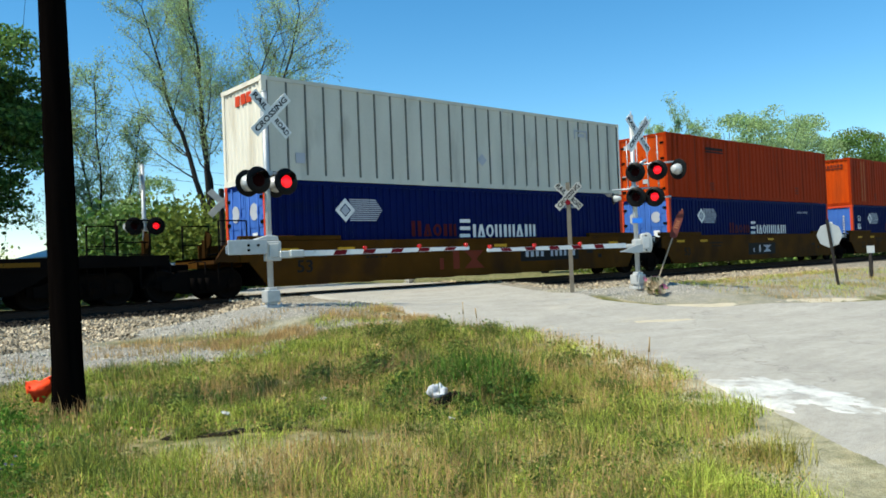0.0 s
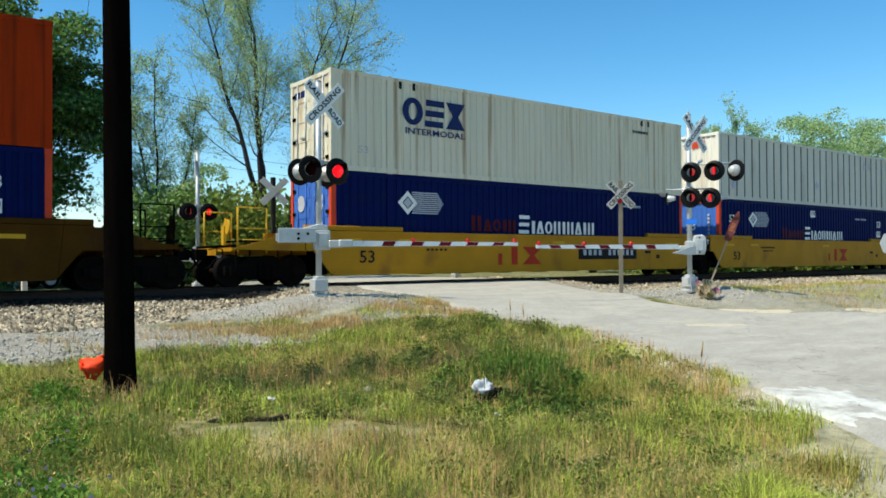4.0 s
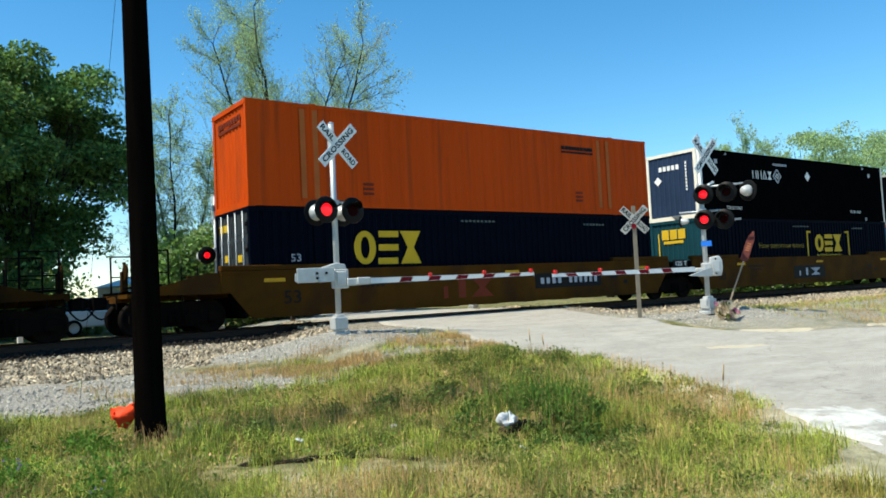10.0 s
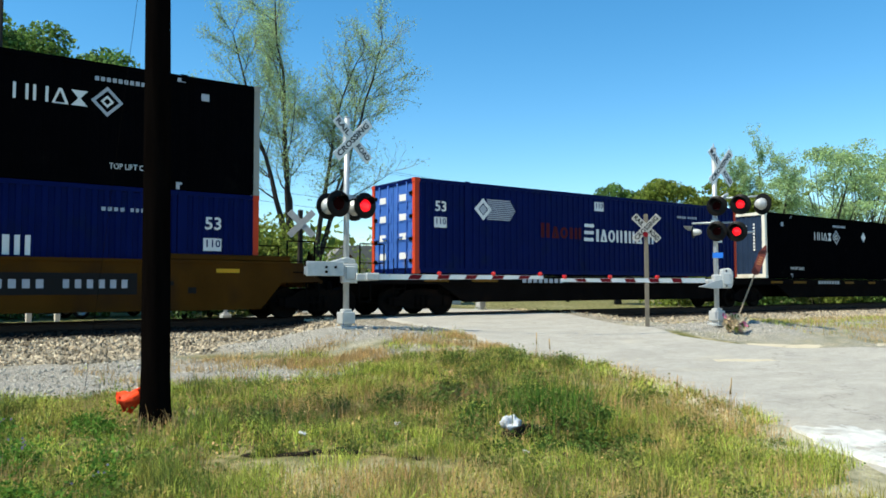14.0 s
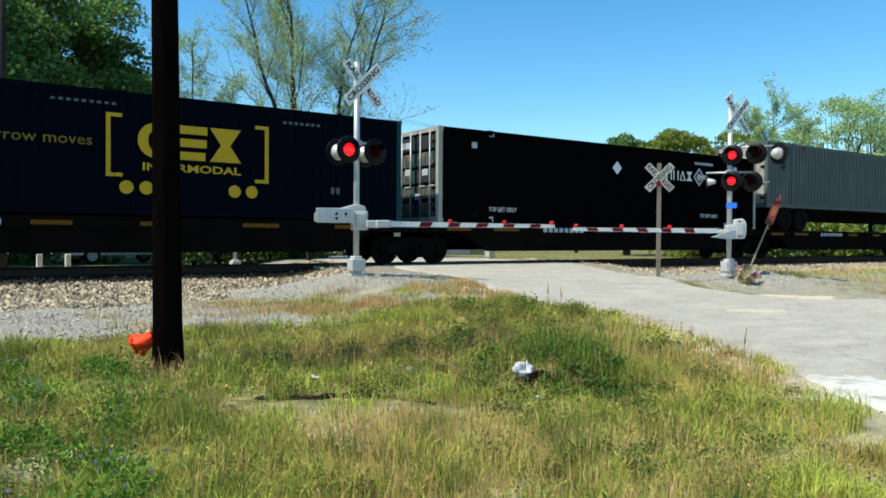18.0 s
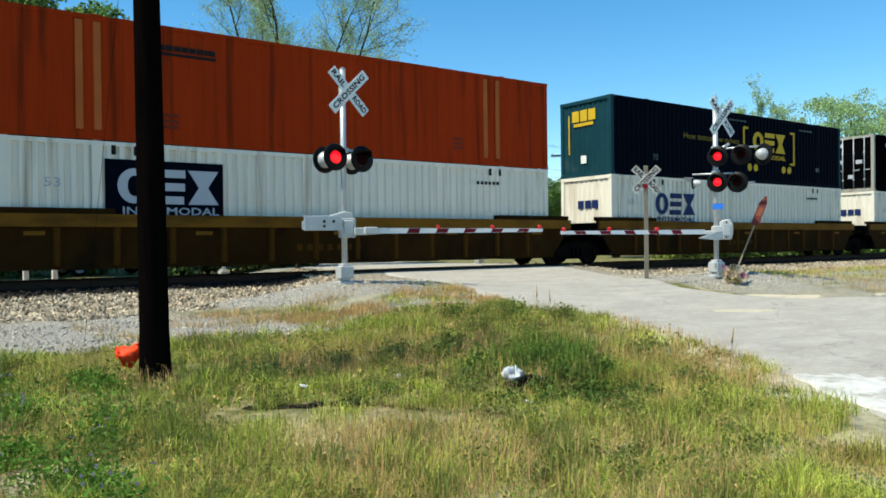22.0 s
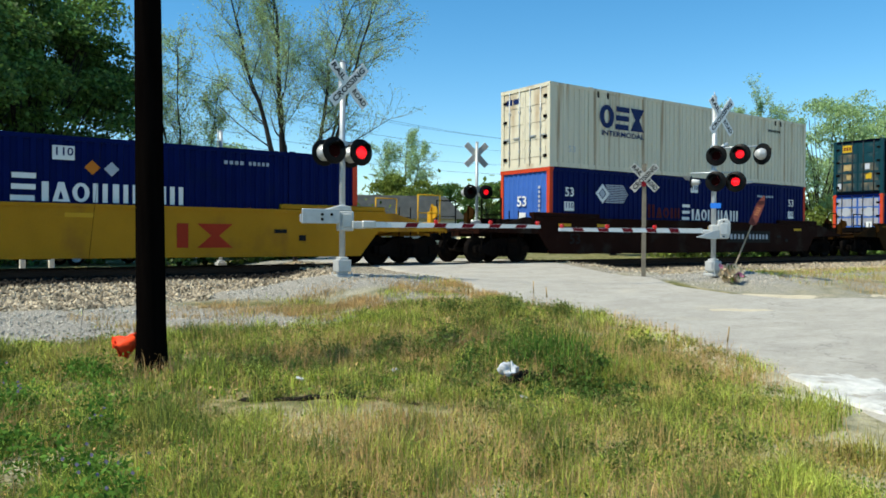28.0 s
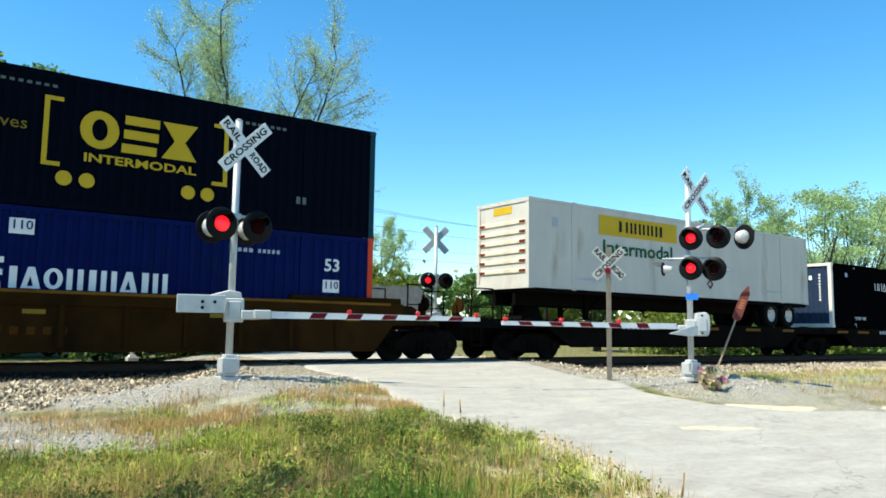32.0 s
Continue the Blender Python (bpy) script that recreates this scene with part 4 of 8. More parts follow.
def form(bm, kind, x, z, w, h, b):
    """One plain shape of an emblem or of a name that is not spelled out; b: the breadth of its strokes."""
    y = -0.006

    def quad(*p):
        bm.faces.new([bm.verts.new((x + u, y, z + v)) for u, v in p])

    def bar(u0, u1, v0, v1):
        quad((u0, v0), (u1, v0), (u1, v1), (u0, v1))
    if kind == "ring":
        n, outer, inner = 20, [], []
        for i in range(n):
            c, q = math.cos(2 * math.pi * i / n), math.sin(2 * math.pi * i / n)
            outer.append((w / 2 + w / 2 * c, h / 2 + h / 2 * q))
            inner.append((w / 2 + (w / 2 - b) * c, h / 2 + (h / 2 - 0.75 * b) * q))
        for i in range(n):
            j = (i + 1) % n
            quad(outer[i], outer[j], inner[j], inner[i])
    elif kind == "stack":
        t = min(0.85 * b, h / 4.0)
        for k, (u0, u1) in enumerate(((0, 0.94), (0.04, 0.98), (0.06, 1.0))):
            v = k * (h - t) / 2
            bar(u0 * w, u1 * w, v, v + t)
    elif kind == "hourglass":
        quad((0, 0), (w, 0), (w / 2 + b * 0.5, h / 2), (w / 2 - b * 0.5, h / 2))
        quad((w / 2 - b * 0.5, h / 2), (w / 2 + b * 0.5, h / 2), (w, h), (0, h))
    elif kind == "wedge":
        quad((0, 0), (b, 0), (w / 2 + b * 0.4, h), (w / 2 - b * 0.6, h))
        quad((w - b * 1.2, 0), (w, 0), (w / 2 + b * 0.6, h), (w / 2 - b * 0.6, h))
        bar(b, w - b, 0, b * 0.5)
    elif kind == "pillar":
        bar(w / 2 - b * 0.7, w / 2 + b * 0.7, 0, h)
    else:
        bar(0.06 * w, 0.06 * w + b * 1.1, 0, h)
        bar(0.94 * w - b * 1.1, 0.94 * w, 0, h)


def form_row(key, kinds, x, z, w, h, b, mat, first=1.0, gap=0.12):
    """A row of plain shapes, as long and as heavy as the name that stands there."""
    def build(bm):
        wide = [first if i == 0 else 0.62 if k == "pillar" else 1.0 for i, k in enumerate(kinds)]
        unit, a = w / sum(wide), x
        for i, (k, f) in enumerate(zip(kinds, wide)):
            big = first if i == 0 else 1.0
            form(bm, k, a, z, unit * f * (1 - gap), h * big, b * big)
            a += unit * f
    return shared(("form_row", key, w, h), build, mat)


def emblem_blocks(c, mat, x, z, w, h):
    """Three plain shapes where a company emblem stands: a ring, a stack of bars, an hourglass."""
    s = w / 3.15
    for i, kind in enumerate(("ring", "stack", "hourglass")):
        me = shared((kind + "_emblem", round(s, 2), round(h, 2)), lambda bm: form(bm, kind, 0, 0, s, h, 0.3 * s), mat)
        mark(c, kind + "_emblem", me, x + i * s * 1.08, z)


NAME = ("stack", "pillar", "wedge", "ring", "double", "pillar", "double", "wedge", "pillar", "double")


def livery(c, kind, h, end, extra):
    zt = h / 2.9
    T = lambda text, size, mat, x, z, fit=0, bold=0: put("lettering", lettering(text, size, mat, bold, fit), c, FRONT(x, NEAR - 0.006, z))
    if kind == "blue":
        if extra != "faded":
            T("53", 0.44, "letter_white", 0.95, 2.06 * zt, 0.42, 0.008)
            if extra != "hazard":
                T("53", 0.44, "letter_white", 14.95, 2.1 * zt, 0.42, 0.008)
            for x in (0.93, 14.93, 7.9) if extra != "hazard" else (0.93, 8.6):
                z = 1.58 if x not in (7.9, 8.6) else 2.48
                mark(c, "height_plate", bars_mesh(("plate",), [(-0.23, 0.23, -0.16, 0.16)], "letter_white"), x, z * zt)
                put("lettering", lettering("110", 0.26, "letter_navy", 0.004, 0.36), c, FRONT(x, NEAR - 0.012, z * zt + 0.02))
        if extra == "hazard":
            mark(c, "hazard_diamond", diamond_mesh("haz", 0.17, 0, "hazard"), 9.2, 2.16 * zt)
            mark(c, "hazard_diamond", diamond_mesh("haz", 0.17, 0, "letter_grey"), 9.62, 2.14 * zt)
        mark(c, "diamond_emblem", diamond_mesh("ring", 0.36, 0.2, "letter_white"), 2.6, 2.08 * zt)
        mark(c, "diamond_core", diamond_mesh("core", 0.16, 0.0, "letter_grey"), 2.6, 2.08 * zt)
        mark(c, "stripes", bars_mesh(("speed",), [(2.86 - 0.02 * abs(i - 5), 3.95 - 0.045 * abs(i - 5), 1.76 + i * 0.062, 1.795 + i * 0.062) for i in range(11)], "letter_grey"), 0, 0)
        mark(c, "red_word", form_row("redword", ("double", "wedge", "ring", "pillar", "double"), 5.05, 1.27, 2.0, 0.4, 0.11, "letter_red", 1.25), 0, 0)
        mark(c, "white_word", form_row("whiteword", NAME, 7.12, 1.22, 3.8, 0.44, 0.1, "letter_white", 1.4), 0.42 if extra == "hazard" else 0, 0)
        mark(c, "small_writing", bars_mesh(("smallw",), [(12.3 + i * 0.14, 12.39 + i * 0.14, 2.3, 2.39) for i in range(4)] + [(12.95 + i * 0.12, 13.02 + i * 0.12, 2.3, 2.39) for i in range(5)], "letter_grey"), 0, 0)
    elif kind in ("navy", "navylow"):
        if kind == "navy":
            T("How tomorrow moves", 0.36, "letter_olive", 6.0, 1.7, 3.7)
            for side, ob in ((1, 8.15), (-1, 12.1)):
                outline = [(0, 0), (0.36 * side, 0), (0.36 * side, 0.09), (0.1 * side, 0.09), (0.1 * side, 1.39), (0.36 * side, 1.39), (0.36 * side, 1.48), (0, 1.48)]
                mark(c, "bracket", shared(("bracket", side), lambda bm: prism(bm, outline, -0.006, 0.004), "letter_yellow"), ob, 0.9)
            emblem_blocks(c, "letter_yellow", 8.85, 1.38, 2.5, 0.84)
            T("INTERMODAL", 0.26, "letter_yellow", 10.15, 1.16, 2.4, 0.006)
            for x in (8.6, 9.05, 11.2, 11.65):
                mark(c, "dot", disc_mesh(0.16, "letter_yellow"), x, 0.66)
        else:
            emblem_blocks(c, "letter_yellow", 3.1, 1.28, 2.3, 0.98)
            T("53", 0.3, "letter_grey", 1.3, 1.5, 0.3)
        mark(c, "small_writing", bars_mesh(("smalln",), [(7.0 + i * 0.16, 7.09 + i * 0.16, 2.56, 2.62) for i in range(9)] + [(12.5 + i * 0.16, 12.6 + i * 0.16, 2.5, 2.57) for i in range(7)] + [(2.35, 2.58, 0.66, 0.68), (2.35, 2.58, 0.84, 0.86), (2.35, 2.37, 0.68, 0.84), (2.56, 2.58, 0.68, 0.84), (2.42, 2.44, 0.71, 0.81), (2.48, 2.5, 0.71, 0.81), (13.9, 14.0, 0.7, 0.88), (14.06, 14.16, 0.7, 0.88)], "letter_dim"), 0, 0)
    elif kind == "umax":
        mirrored = extra == "lead"
        ux = 4.0 if mirrored else 10.4
        mark(c, "name_block", form_row(("uname", ux), ("double", "double", "wedge", "hourglass"), ux, 1.8, 1.6, 0.36, 0.055, "letter_white"), 0, 0)
        mark(c, "ring_emblem", diamond_mesh("uring", 0.36, 0.26, "letter_grey"), ux + 1.98, 1.98)
        mark(c, "ring_core", diamond_mesh("ucore", 0.15, 0.08, "letter_white"), ux + 1.98, 1.98)
        mark(c, "diamond_emblem", diamond_mesh("udia", 0.24, 0.0, "letter_white"), 8.6 if mirrored else 7.74, 2.08)
        T("TOP LIFT ONLY", 0.2, "letter_white", 2.5, 0.43, 1.14)
        T("TOP LIFT ONLY", 0.2, "letter_white", 13.0, 0.46, 1.1)
        mark(c, "small_writing", bars_mesh(("smallu", ux), [(ux + 1.7 + i * 0.13, ux + 1.79 + i * 0.13, 2.46, 2.56) for i in range(9)] + [(1.25, 1.45, 2.32, 2.5), (14.6, 14.8, 2.32, 2.5), (1.92, 2.12, 2.72, 2.82), (14.0, 14.2, 2.72, 2.82), (1.95, 2.1, 0.02, 0.2), (14.0, 14.15, 0.02, 0.2)], "letter_grey"), 0, 0)
    elif kind in ("cream", "white"):
        if extra == "framed":
            mark(c, "emblem_board", bars_mesh(("whboard",), [(2.15, 4.95, 1.05, 2.5)], "navy"), 0, 0).location.y += 0.004
        emblem_blocks(c, "letter_grey" if extra == "framed" else "letter_navy", 2.42, 1.46 if kind == "white" else 1.55, 2.4, 0.84)
        T("INTERMODAL", 0.26, "letter_grey" if extra == "framed" else "letter_navy", 3.67, 1.28 if kind == "white" else 1.36, 2.3, 0.004)
        T("53", 0.3, "letter_grey", 1.05, 1.9 if kind == "white" else 0.65, 0.34)
        mark(c, "small_writing", bars_mesh(("smallc",), [(13.1 + i * 0.16, 13.2 + i * 0.16, 2.3, 2.4) for i in range(6)] + [(x, x + 0.1, 2.6, 2.82) for x in (2.3, 2.8, 13.6, 14.0)], "letter_black"), 0, 0)
    elif kind in ("orange", "rust_orange"):
        x = 3.2 if extra.startswith("lead") else 11.6
        mark(c, "name_bar", bars_mesh(("sbar", x), word_bars(x, 2.3, 1.6, 0.13, 9) + [(x, x + 1.6, 2.18, 2.25)], "letter_black"), 0, 0)
        for a, b in ((1.55, 2.1), (13.4, 14.05)) if kind == "orange" or "streaked" in extra else ():
            mark(c, "faded_panel", bars_mesh(("fpanel", a), [(a, a + 0.16, 0.25, h - 0.15), (b - 0.16, b, 0.25, h - 0.15)], "tan"), 0, 0)
        mark(c, "small_writing", bars_mesh(("smallo",), [(3.5, 3.85, 0.4 + i * 0.14, 0.48 + i * 0.14) for i in range(3)] + [(12.2, 12.55, 0.45 + i * 0.14, 0.53 + i * 0.14) for i in range(3)], "letter_brown"), 0, 0)
    elif kind == "sheet":
        mark(c, "diamond_emblem", diamond_mesh("sdia", 0.22, 0.0, "letter_grey"), 8.3, 1.0)
        mark(c, "small_writing", bars_mesh(("smalls",), [(1.0, 1.3, 0.5, 0.8), (13.3, 14.1, 2.4, 2.46), (13.3, 13.36, 2.1, 2.4), (14.04, 14.1, 2.1, 2.4), (13.5, 13.9, 2.2, 2.32)], "letter_grey"), 0, 0)
    elif kind == "grey":
        mark(c, "small_writing", bars_mesh(("smallg",), [(1.0, 1.35, 1.7 + i * 0.16, 1.8 + i * 0.16) for i in range(4)] + [(2.6, 2.68, 2.6, 2.75), (2.8, 2.88, 2.6, 2.75), (13.6, 13.68, 2.6, 2.75)], "letter_black"), 0, 0)
        mark(c, "reefer_door", bars_mesh(("gdoor",), [(14.55, 15.75, 0.25, 2.72)], "greydark"), 0, 0)
        mark(c, "label_plate", bars_mesh(("gplate",), [(15.1, 15.42, 0.45, 0.85), (15.2, 15.4, 1.3, 1.9), (14.62, 14.66, 0.3, 2.68), (15.64, 15.68, 0.3, 2.68)], "letter_dim"), 0, 0).location.y -= 0.005
    elif kind == "hunt":
        mark(c, "name_board", bars_mesh(("jboard",), [(3.15, 7.25, 1.93, 2.6)], "letter_yellow"), 0, 0)
        mark(c, "name_block", form_row("jname", ("pillar", "double", "double", "double", "double", "pillar"), 4.0, 2.08, 2.5, 0.38, 0.1, "letter_black"), 0, -0.0).location.y -= 0.008
        T("Intermodal", 0.66, "letter_green", 5.15, 1.5, 3.65, 0.014)
        mark(c, "small_writing", bars_mesh(("smallj",), [(2.0, 3.2, 0.35, 0.43), (12.6, 14.0, 0.4, 0.48), (1.0, 1.25, 2.0, 2.3)], "letter_grey"), 0, 0)
        mark(c, "hazard_diamond", diamond_mesh("jdia", 0.2, 0.12, "letter_red"), 9.2, 0.55)


# blue, navy, rust_orange: shade is painted into the sides, sunlight into the ends
KINDS = {  # side material, end material, post material, profile
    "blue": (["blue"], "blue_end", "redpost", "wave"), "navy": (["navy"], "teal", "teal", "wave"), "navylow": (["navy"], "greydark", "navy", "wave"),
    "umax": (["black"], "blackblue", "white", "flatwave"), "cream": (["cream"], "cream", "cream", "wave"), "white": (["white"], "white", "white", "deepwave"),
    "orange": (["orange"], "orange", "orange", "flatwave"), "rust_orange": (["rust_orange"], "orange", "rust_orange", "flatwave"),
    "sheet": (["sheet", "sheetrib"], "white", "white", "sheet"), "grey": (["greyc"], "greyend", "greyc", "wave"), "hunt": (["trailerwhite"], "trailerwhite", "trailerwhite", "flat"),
}
LABELS = {
    "blue": "dark blue corrugated shipping container with white markings", "navy": "dark navy shipping container with yellow bracket markings",
    "navylow": "dark navy shipping container with yellow block emblem", "umax": "black shipping container with white corner posts", "cream": "rust-streaked cream shipping container with navy emblem",
    "white": "white corrugated shipping container with navy emblem", "orange": "bright orange shipping container with tan streaks", "rust_orange": "weathered red-orange shipping container",
    "sheet": "dull white sheet-and-post container with vertical ribs", "grey": "grey-green refrigerated container riding a wheeled chassis", "hunt": "white container with yellow name board on chassis",
}
TRAIN = []      # (thing, place along the train, y, z)


def container(kind, end="panel", h=2.9, extra=""):
    side, endm, post, profile = KINDS[kind]
    c = tagged(new("shipping_container"), LABELS[kind] + (", doors facing the coupling" if end == "door" else ""), "container", group="containers on the train")
    if kind == "umax" and end == "door":
        endm, post = "black", "greyend"
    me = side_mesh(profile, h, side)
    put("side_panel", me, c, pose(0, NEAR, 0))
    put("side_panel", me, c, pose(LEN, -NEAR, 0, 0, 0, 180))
    roof = shared(("roof", h), lambda bm: [box(bm, 0.1 + i * 0.8, 0.88 + i * 0.8 if i < 19 else LEN - 0.1, NEAR + 0.05, -NEAR - 0.05, h - 0.05, h - 0.012) for i in range(20)], side[0])
    put("roof", roof, c)
    put("floor", shared(("floor", h), lambda bm: box(bm, 0.05, LEN - 0.05, NEAR + 0.04, -NEAR - 0.04, 0.06, 0.16), "iron"), c)
    cp = shared(("corner_post", h), lambda bm: (box(bm, 0, 0.15, 0, 0.15, 0.0, h), box(bm, -0.01, 0.18, -0.01, 0.16, 0, 0.12), box(bm, -0.01, 0.18, -0.01, 0.16, h - 0.12, h + 0.004)), post)
    for x, y, r in ((0, NEAR, 0), (LEN, NEAR, 90), (LEN, -NEAR, 180), (0, -NEAR, 270)):
        put("corner_post", cp, c, pose(x, y, 0, 0, 0, r))
    tr = shared(("top_rail", h), lambda bm: box(bm, 0.15, LEN - 0.15, -0.004, 0.07, h - 0.11, h - 0.002), side[0])
    br = shared(("bottom_rail", h), lambda bm: box(bm, 0.15, LEN - 0.15, -0.004, 0.07, 0.02, 0.17), side[0])
    for name, m in (("top_rail", tr), ("bottom_rail", br)):
        put(name, m, c, pose(0, NEAR, 0))
        put(name, m, c, pose(LEN, -NEAR, 0, 0, 0, 180))
    if profile != "sheet":
        lp = shared(("lift_post", h), lambda bm: (box(bm, 0, 0.22, -0.006, 0.05, 0.02, h), box(bm, 0.03, 0.19, -0.012, 0.05, h - 0.16, h + 0.02), box(bm, 0.03, 0.19, -0.012, 0.05, -0.01, 0.14)), side[0])
        for x in (1.87, 14.06):
            put("lift_post", lp, c, pose(x, NEAR, 0))
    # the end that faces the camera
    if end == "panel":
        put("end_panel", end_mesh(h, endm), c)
        put("end_sill", shared(("end_sill",), lambda bm: box(bm, 0, 0.1, NEAR + 0.15, -NEAR - 0.15, 0.0, 0.17), post), c)
        put("end_header", shared(("end_header",), lambda bm: box(bm, 0, 0.1, NEAR + 0.15, -NEAR - 0.15, -0.13, -0.003), post), c, pose(0, 0, h))
        if kind == "blue":
            put("lettering", lettering("53", 0.5, "letter_white", 0.01, 0.5), c, LEFT(0.022, 0.15, 1.75))
            put("height_plate", shared("endplate", lambda bm: box(bm, 0.0, 0.01, -0.2, 0.2, 0, 0.42), "letter_white"), c, pose(0.02, 0.15, 0.95))
            put("small_writing", shared("endbars", lambda bm: [box(bm, 0.0, 0.01, -0.05, 0.05, i * 0.16, i * 0.16 + 0.1) for i in range(9)], "letter_grey"), c, pose(0.02, -0.75, 0.9))
        elif kind == "navy":
            put("emblem", shared("endemb", lambda bm: [box(bm, 0.0, 0.01, -0.62 + i * 0.42, -0.26 + i * 0.42, 0, 0.42) for i in range(3)] + [box(bm, 0.0, 0.01, -0.5, 0.5, -0.18, -0.06)], "letter_yellow"), c, pose(0.02, 0.1, 2.1))
            put("yellow_strip", shared("endstrip", lambda bm: [box(bm, 0.0, 0.01, -0.03, 0.03, 0, 1.5)], "letter_yellow"), c, pose(0.02, 0.85, 0.9))
            put("label_plate", shared("endlab", lambda bm: box(bm, 0.0, 0.01, -0.14, 0.14, 0, 0.3), "letter_white"), c, pose(0.02, 0.1, 0.5))
        elif kind == "umax":
            put("diamond_emblem", diamond_mesh("uend", 0.2, 0, "letter_white"), c, pose(0.02, 0.7, 1.75, 0, 0, -90))
            put("name_block", shared("uendbars", lambda bm: [box(bm, 0.0, 0.01, -0.5 + i * 0.22, -0.35 + i * 0.22, 0, 0.2) for i in range(5)], "letter_white"), c, pose(0.02, 0.1, 2.15))
            put("small_writing", shared("uendsm", lambda bm: [box(bm, 0.0, 0.01, -0.04, 0.04, i * 0.14, i * 0.14 + 0.09) for i in range(9)], "letter_white"), c, pose(0.02, -0.75, 1.2))
        elif kind in ("orange", "rust_orange"):
            put("name_bar", shared("oend", lambda bm: [box(bm, 0.0, 0.01, -0.9 + i * 0.2, -0.75 + i * 0.2, 0, 0.16) for i in range(9)] + [box(bm, 0, 0.01, -0.9, 0.85, -0.14, -0.06)], "letter_brown"), c, pose(0.02, 0.05, 2.4))
        elif kind in ("white", "sheet"):
            emb = "letter_navy" if kind == "white" else "redpost"
            put("emblem", shared(("wend", kind), lambda bm: [box(bm, 0.0, 0.01, -0.5 + i * 0.36, -0.2 + i * 0.36, 0, 0.3) for i in range(3)], emb), c, pose(0.02, -0.1, 2.3 if kind == "sheet" else 1.7))
    elif end == "slats":
        put("end_panel", shared(("flat_end", h), lambda bm: box(bm, 0.03, 0.08, NEAR + 0.15, -NEAR - 0.15, 0.16, h - 0.12), endm), c)
        for k in range(6):
            put("end_rib", shared(("end_rib",), lambda bm: prism(bm, [(-0.012, -0.05), (0.035, -0.09), (0.035, 0.09), (-0.012, 0.05)], NEAR + 0.2, -NEAR - 0.2), "cream"), c, pose(0, 0, 0.55 + k * 0.31))
            for y in (NEAR + 0.3, -NEAR - 0.3):
                put("rust_patch", shared(("rust_patch",), lambda bm: box(bm, -0.004, 0.0, -0.14, 0.14, -0.045, 0.045), "letter_brown"), c, pose(-0.012, y, 0.55 + k * 0.31))
        put("yellow_plate", shared(("jend",), lambda bm: box(bm, 0.02, 0.032, -0.45, 0.45, -0.12, 0.12), "letter_yellow"), c, pose(0, 0, h - 0.32))
        put("end_sill", shared(("end_sill",), lambda bm: box(bm, 0, 0.1, NEAR + 0.15, -NEAR - 0.15, 0.0, 0.17), post), c)
        put("end_header", shared(("end_header",), lambda bm: box(bm, 0, 0.1, NEAR + 0.15, -NEAR - 0.15, -0.13, -0.003), post), c, pose(0, 0, h))
    else:
        door = shared(("door", h), lambda bm: (box(bm, 0.03, 0.08, 0.01, WID / 2 - 0.16, 0.16, h - 0.12), box(bm, 0.015, 0.03, 0.1, WID / 2 - 0.24, 0.4, 0.75), box(bm, 0.015, 0.03, 0.1, WID / 2 - 0.24, 1.0, 1.35), box(bm, 0.015, 0.03, 0.1, WID / 2 - 0.24, 1.6, 1.95), box(bm, 0.015, 0.03, 0.1, WID / 2 - 0.24, 2.2, 2.55)), endm)
        rod = shared(("lock_rod", h, kind == "navy" or extra == "chalky"), lambda bm: (tube(bm, (0, 0, 0.1), (0, 0, h - 0.08), 0.022, seg=6), box(bm, -0.02, 0.03, -0.04, 0.04, 0.6, 0.68), box(bm, -0.02, 0.03, -0.04, 0.04, 2.0, 2.08), box(bm, -0.03, 0.0, -0.02, 0.3, 1.1, 1.15)), {"blue": "greydark" if extra == "chalky" else "blue_end", "navy": "greydark"}.get(kind, "galv"))
        hinge = shared(("hinge", h), lambda bm: [box(bm, -0.02, 0.04, -0.03, 0.16, z, z + 0.1) for z in (0.35, 1.0, 1.7, 2.4)], "iron")
        for s in (0, 180):
            d = put("door", door, c, pose(0, 0, 0) if not s else Matrix.Diagonal((1, -1, 1, 1)))
            for y in (0.28, 0.82):
                put("lock_rod", rod, d, pose(0.0, y, 0))
            put("hinge", hinge, d, pose(0.01, WID / 2 - 0.3, 0))
            if kind == "navy" or extra in ("chalky", "dusty"):
                # pressed panels between dark seams, the dust heavier lower down
                for k in range(5):
                    paint = "doorpale" if extra == "chalky" else "greydark" if extra == "dusty" and (k == 4 or (k == 2 and s)) else "teal" if extra != "dusty" and (k == 4 or (k == 3 and s)) else "dooredge"
                    for a, b in ((0.05, 0.25), (0.31, 0.79), (0.85, 1.07)):
                        put("door_panel", shared(("door_panel", a, paint), lambda bm: box(bm, 0, 0.02, a, b, 0, 0.42), paint, 0.008), d, pose(0.012, 0, 0.2 + k * 0.515))
        put("end_sill", shared(("end_sill",), lambda bm: box(bm, 0, 0.1, NEAR + 0.15, -NEAR - 0.15, 0.0, 0.17), post if kind == "umax" else side[0]), c)
        put("end_header", shared(("end_header",), lambda bm: box(bm, 0, 0.1, NEAR + 0.15, -NEAR - 0.15, -0.13, -0.003), post if kind == "umax" else side[0]), c, pose(0, 0, h))
        spot = {"blue": "letter_white", "navy": "letter_yellow", "navylow": "letter_yellow", "umax": "letter_grey", "cream": "letter_navy"}.get(kind, "letter_grey")
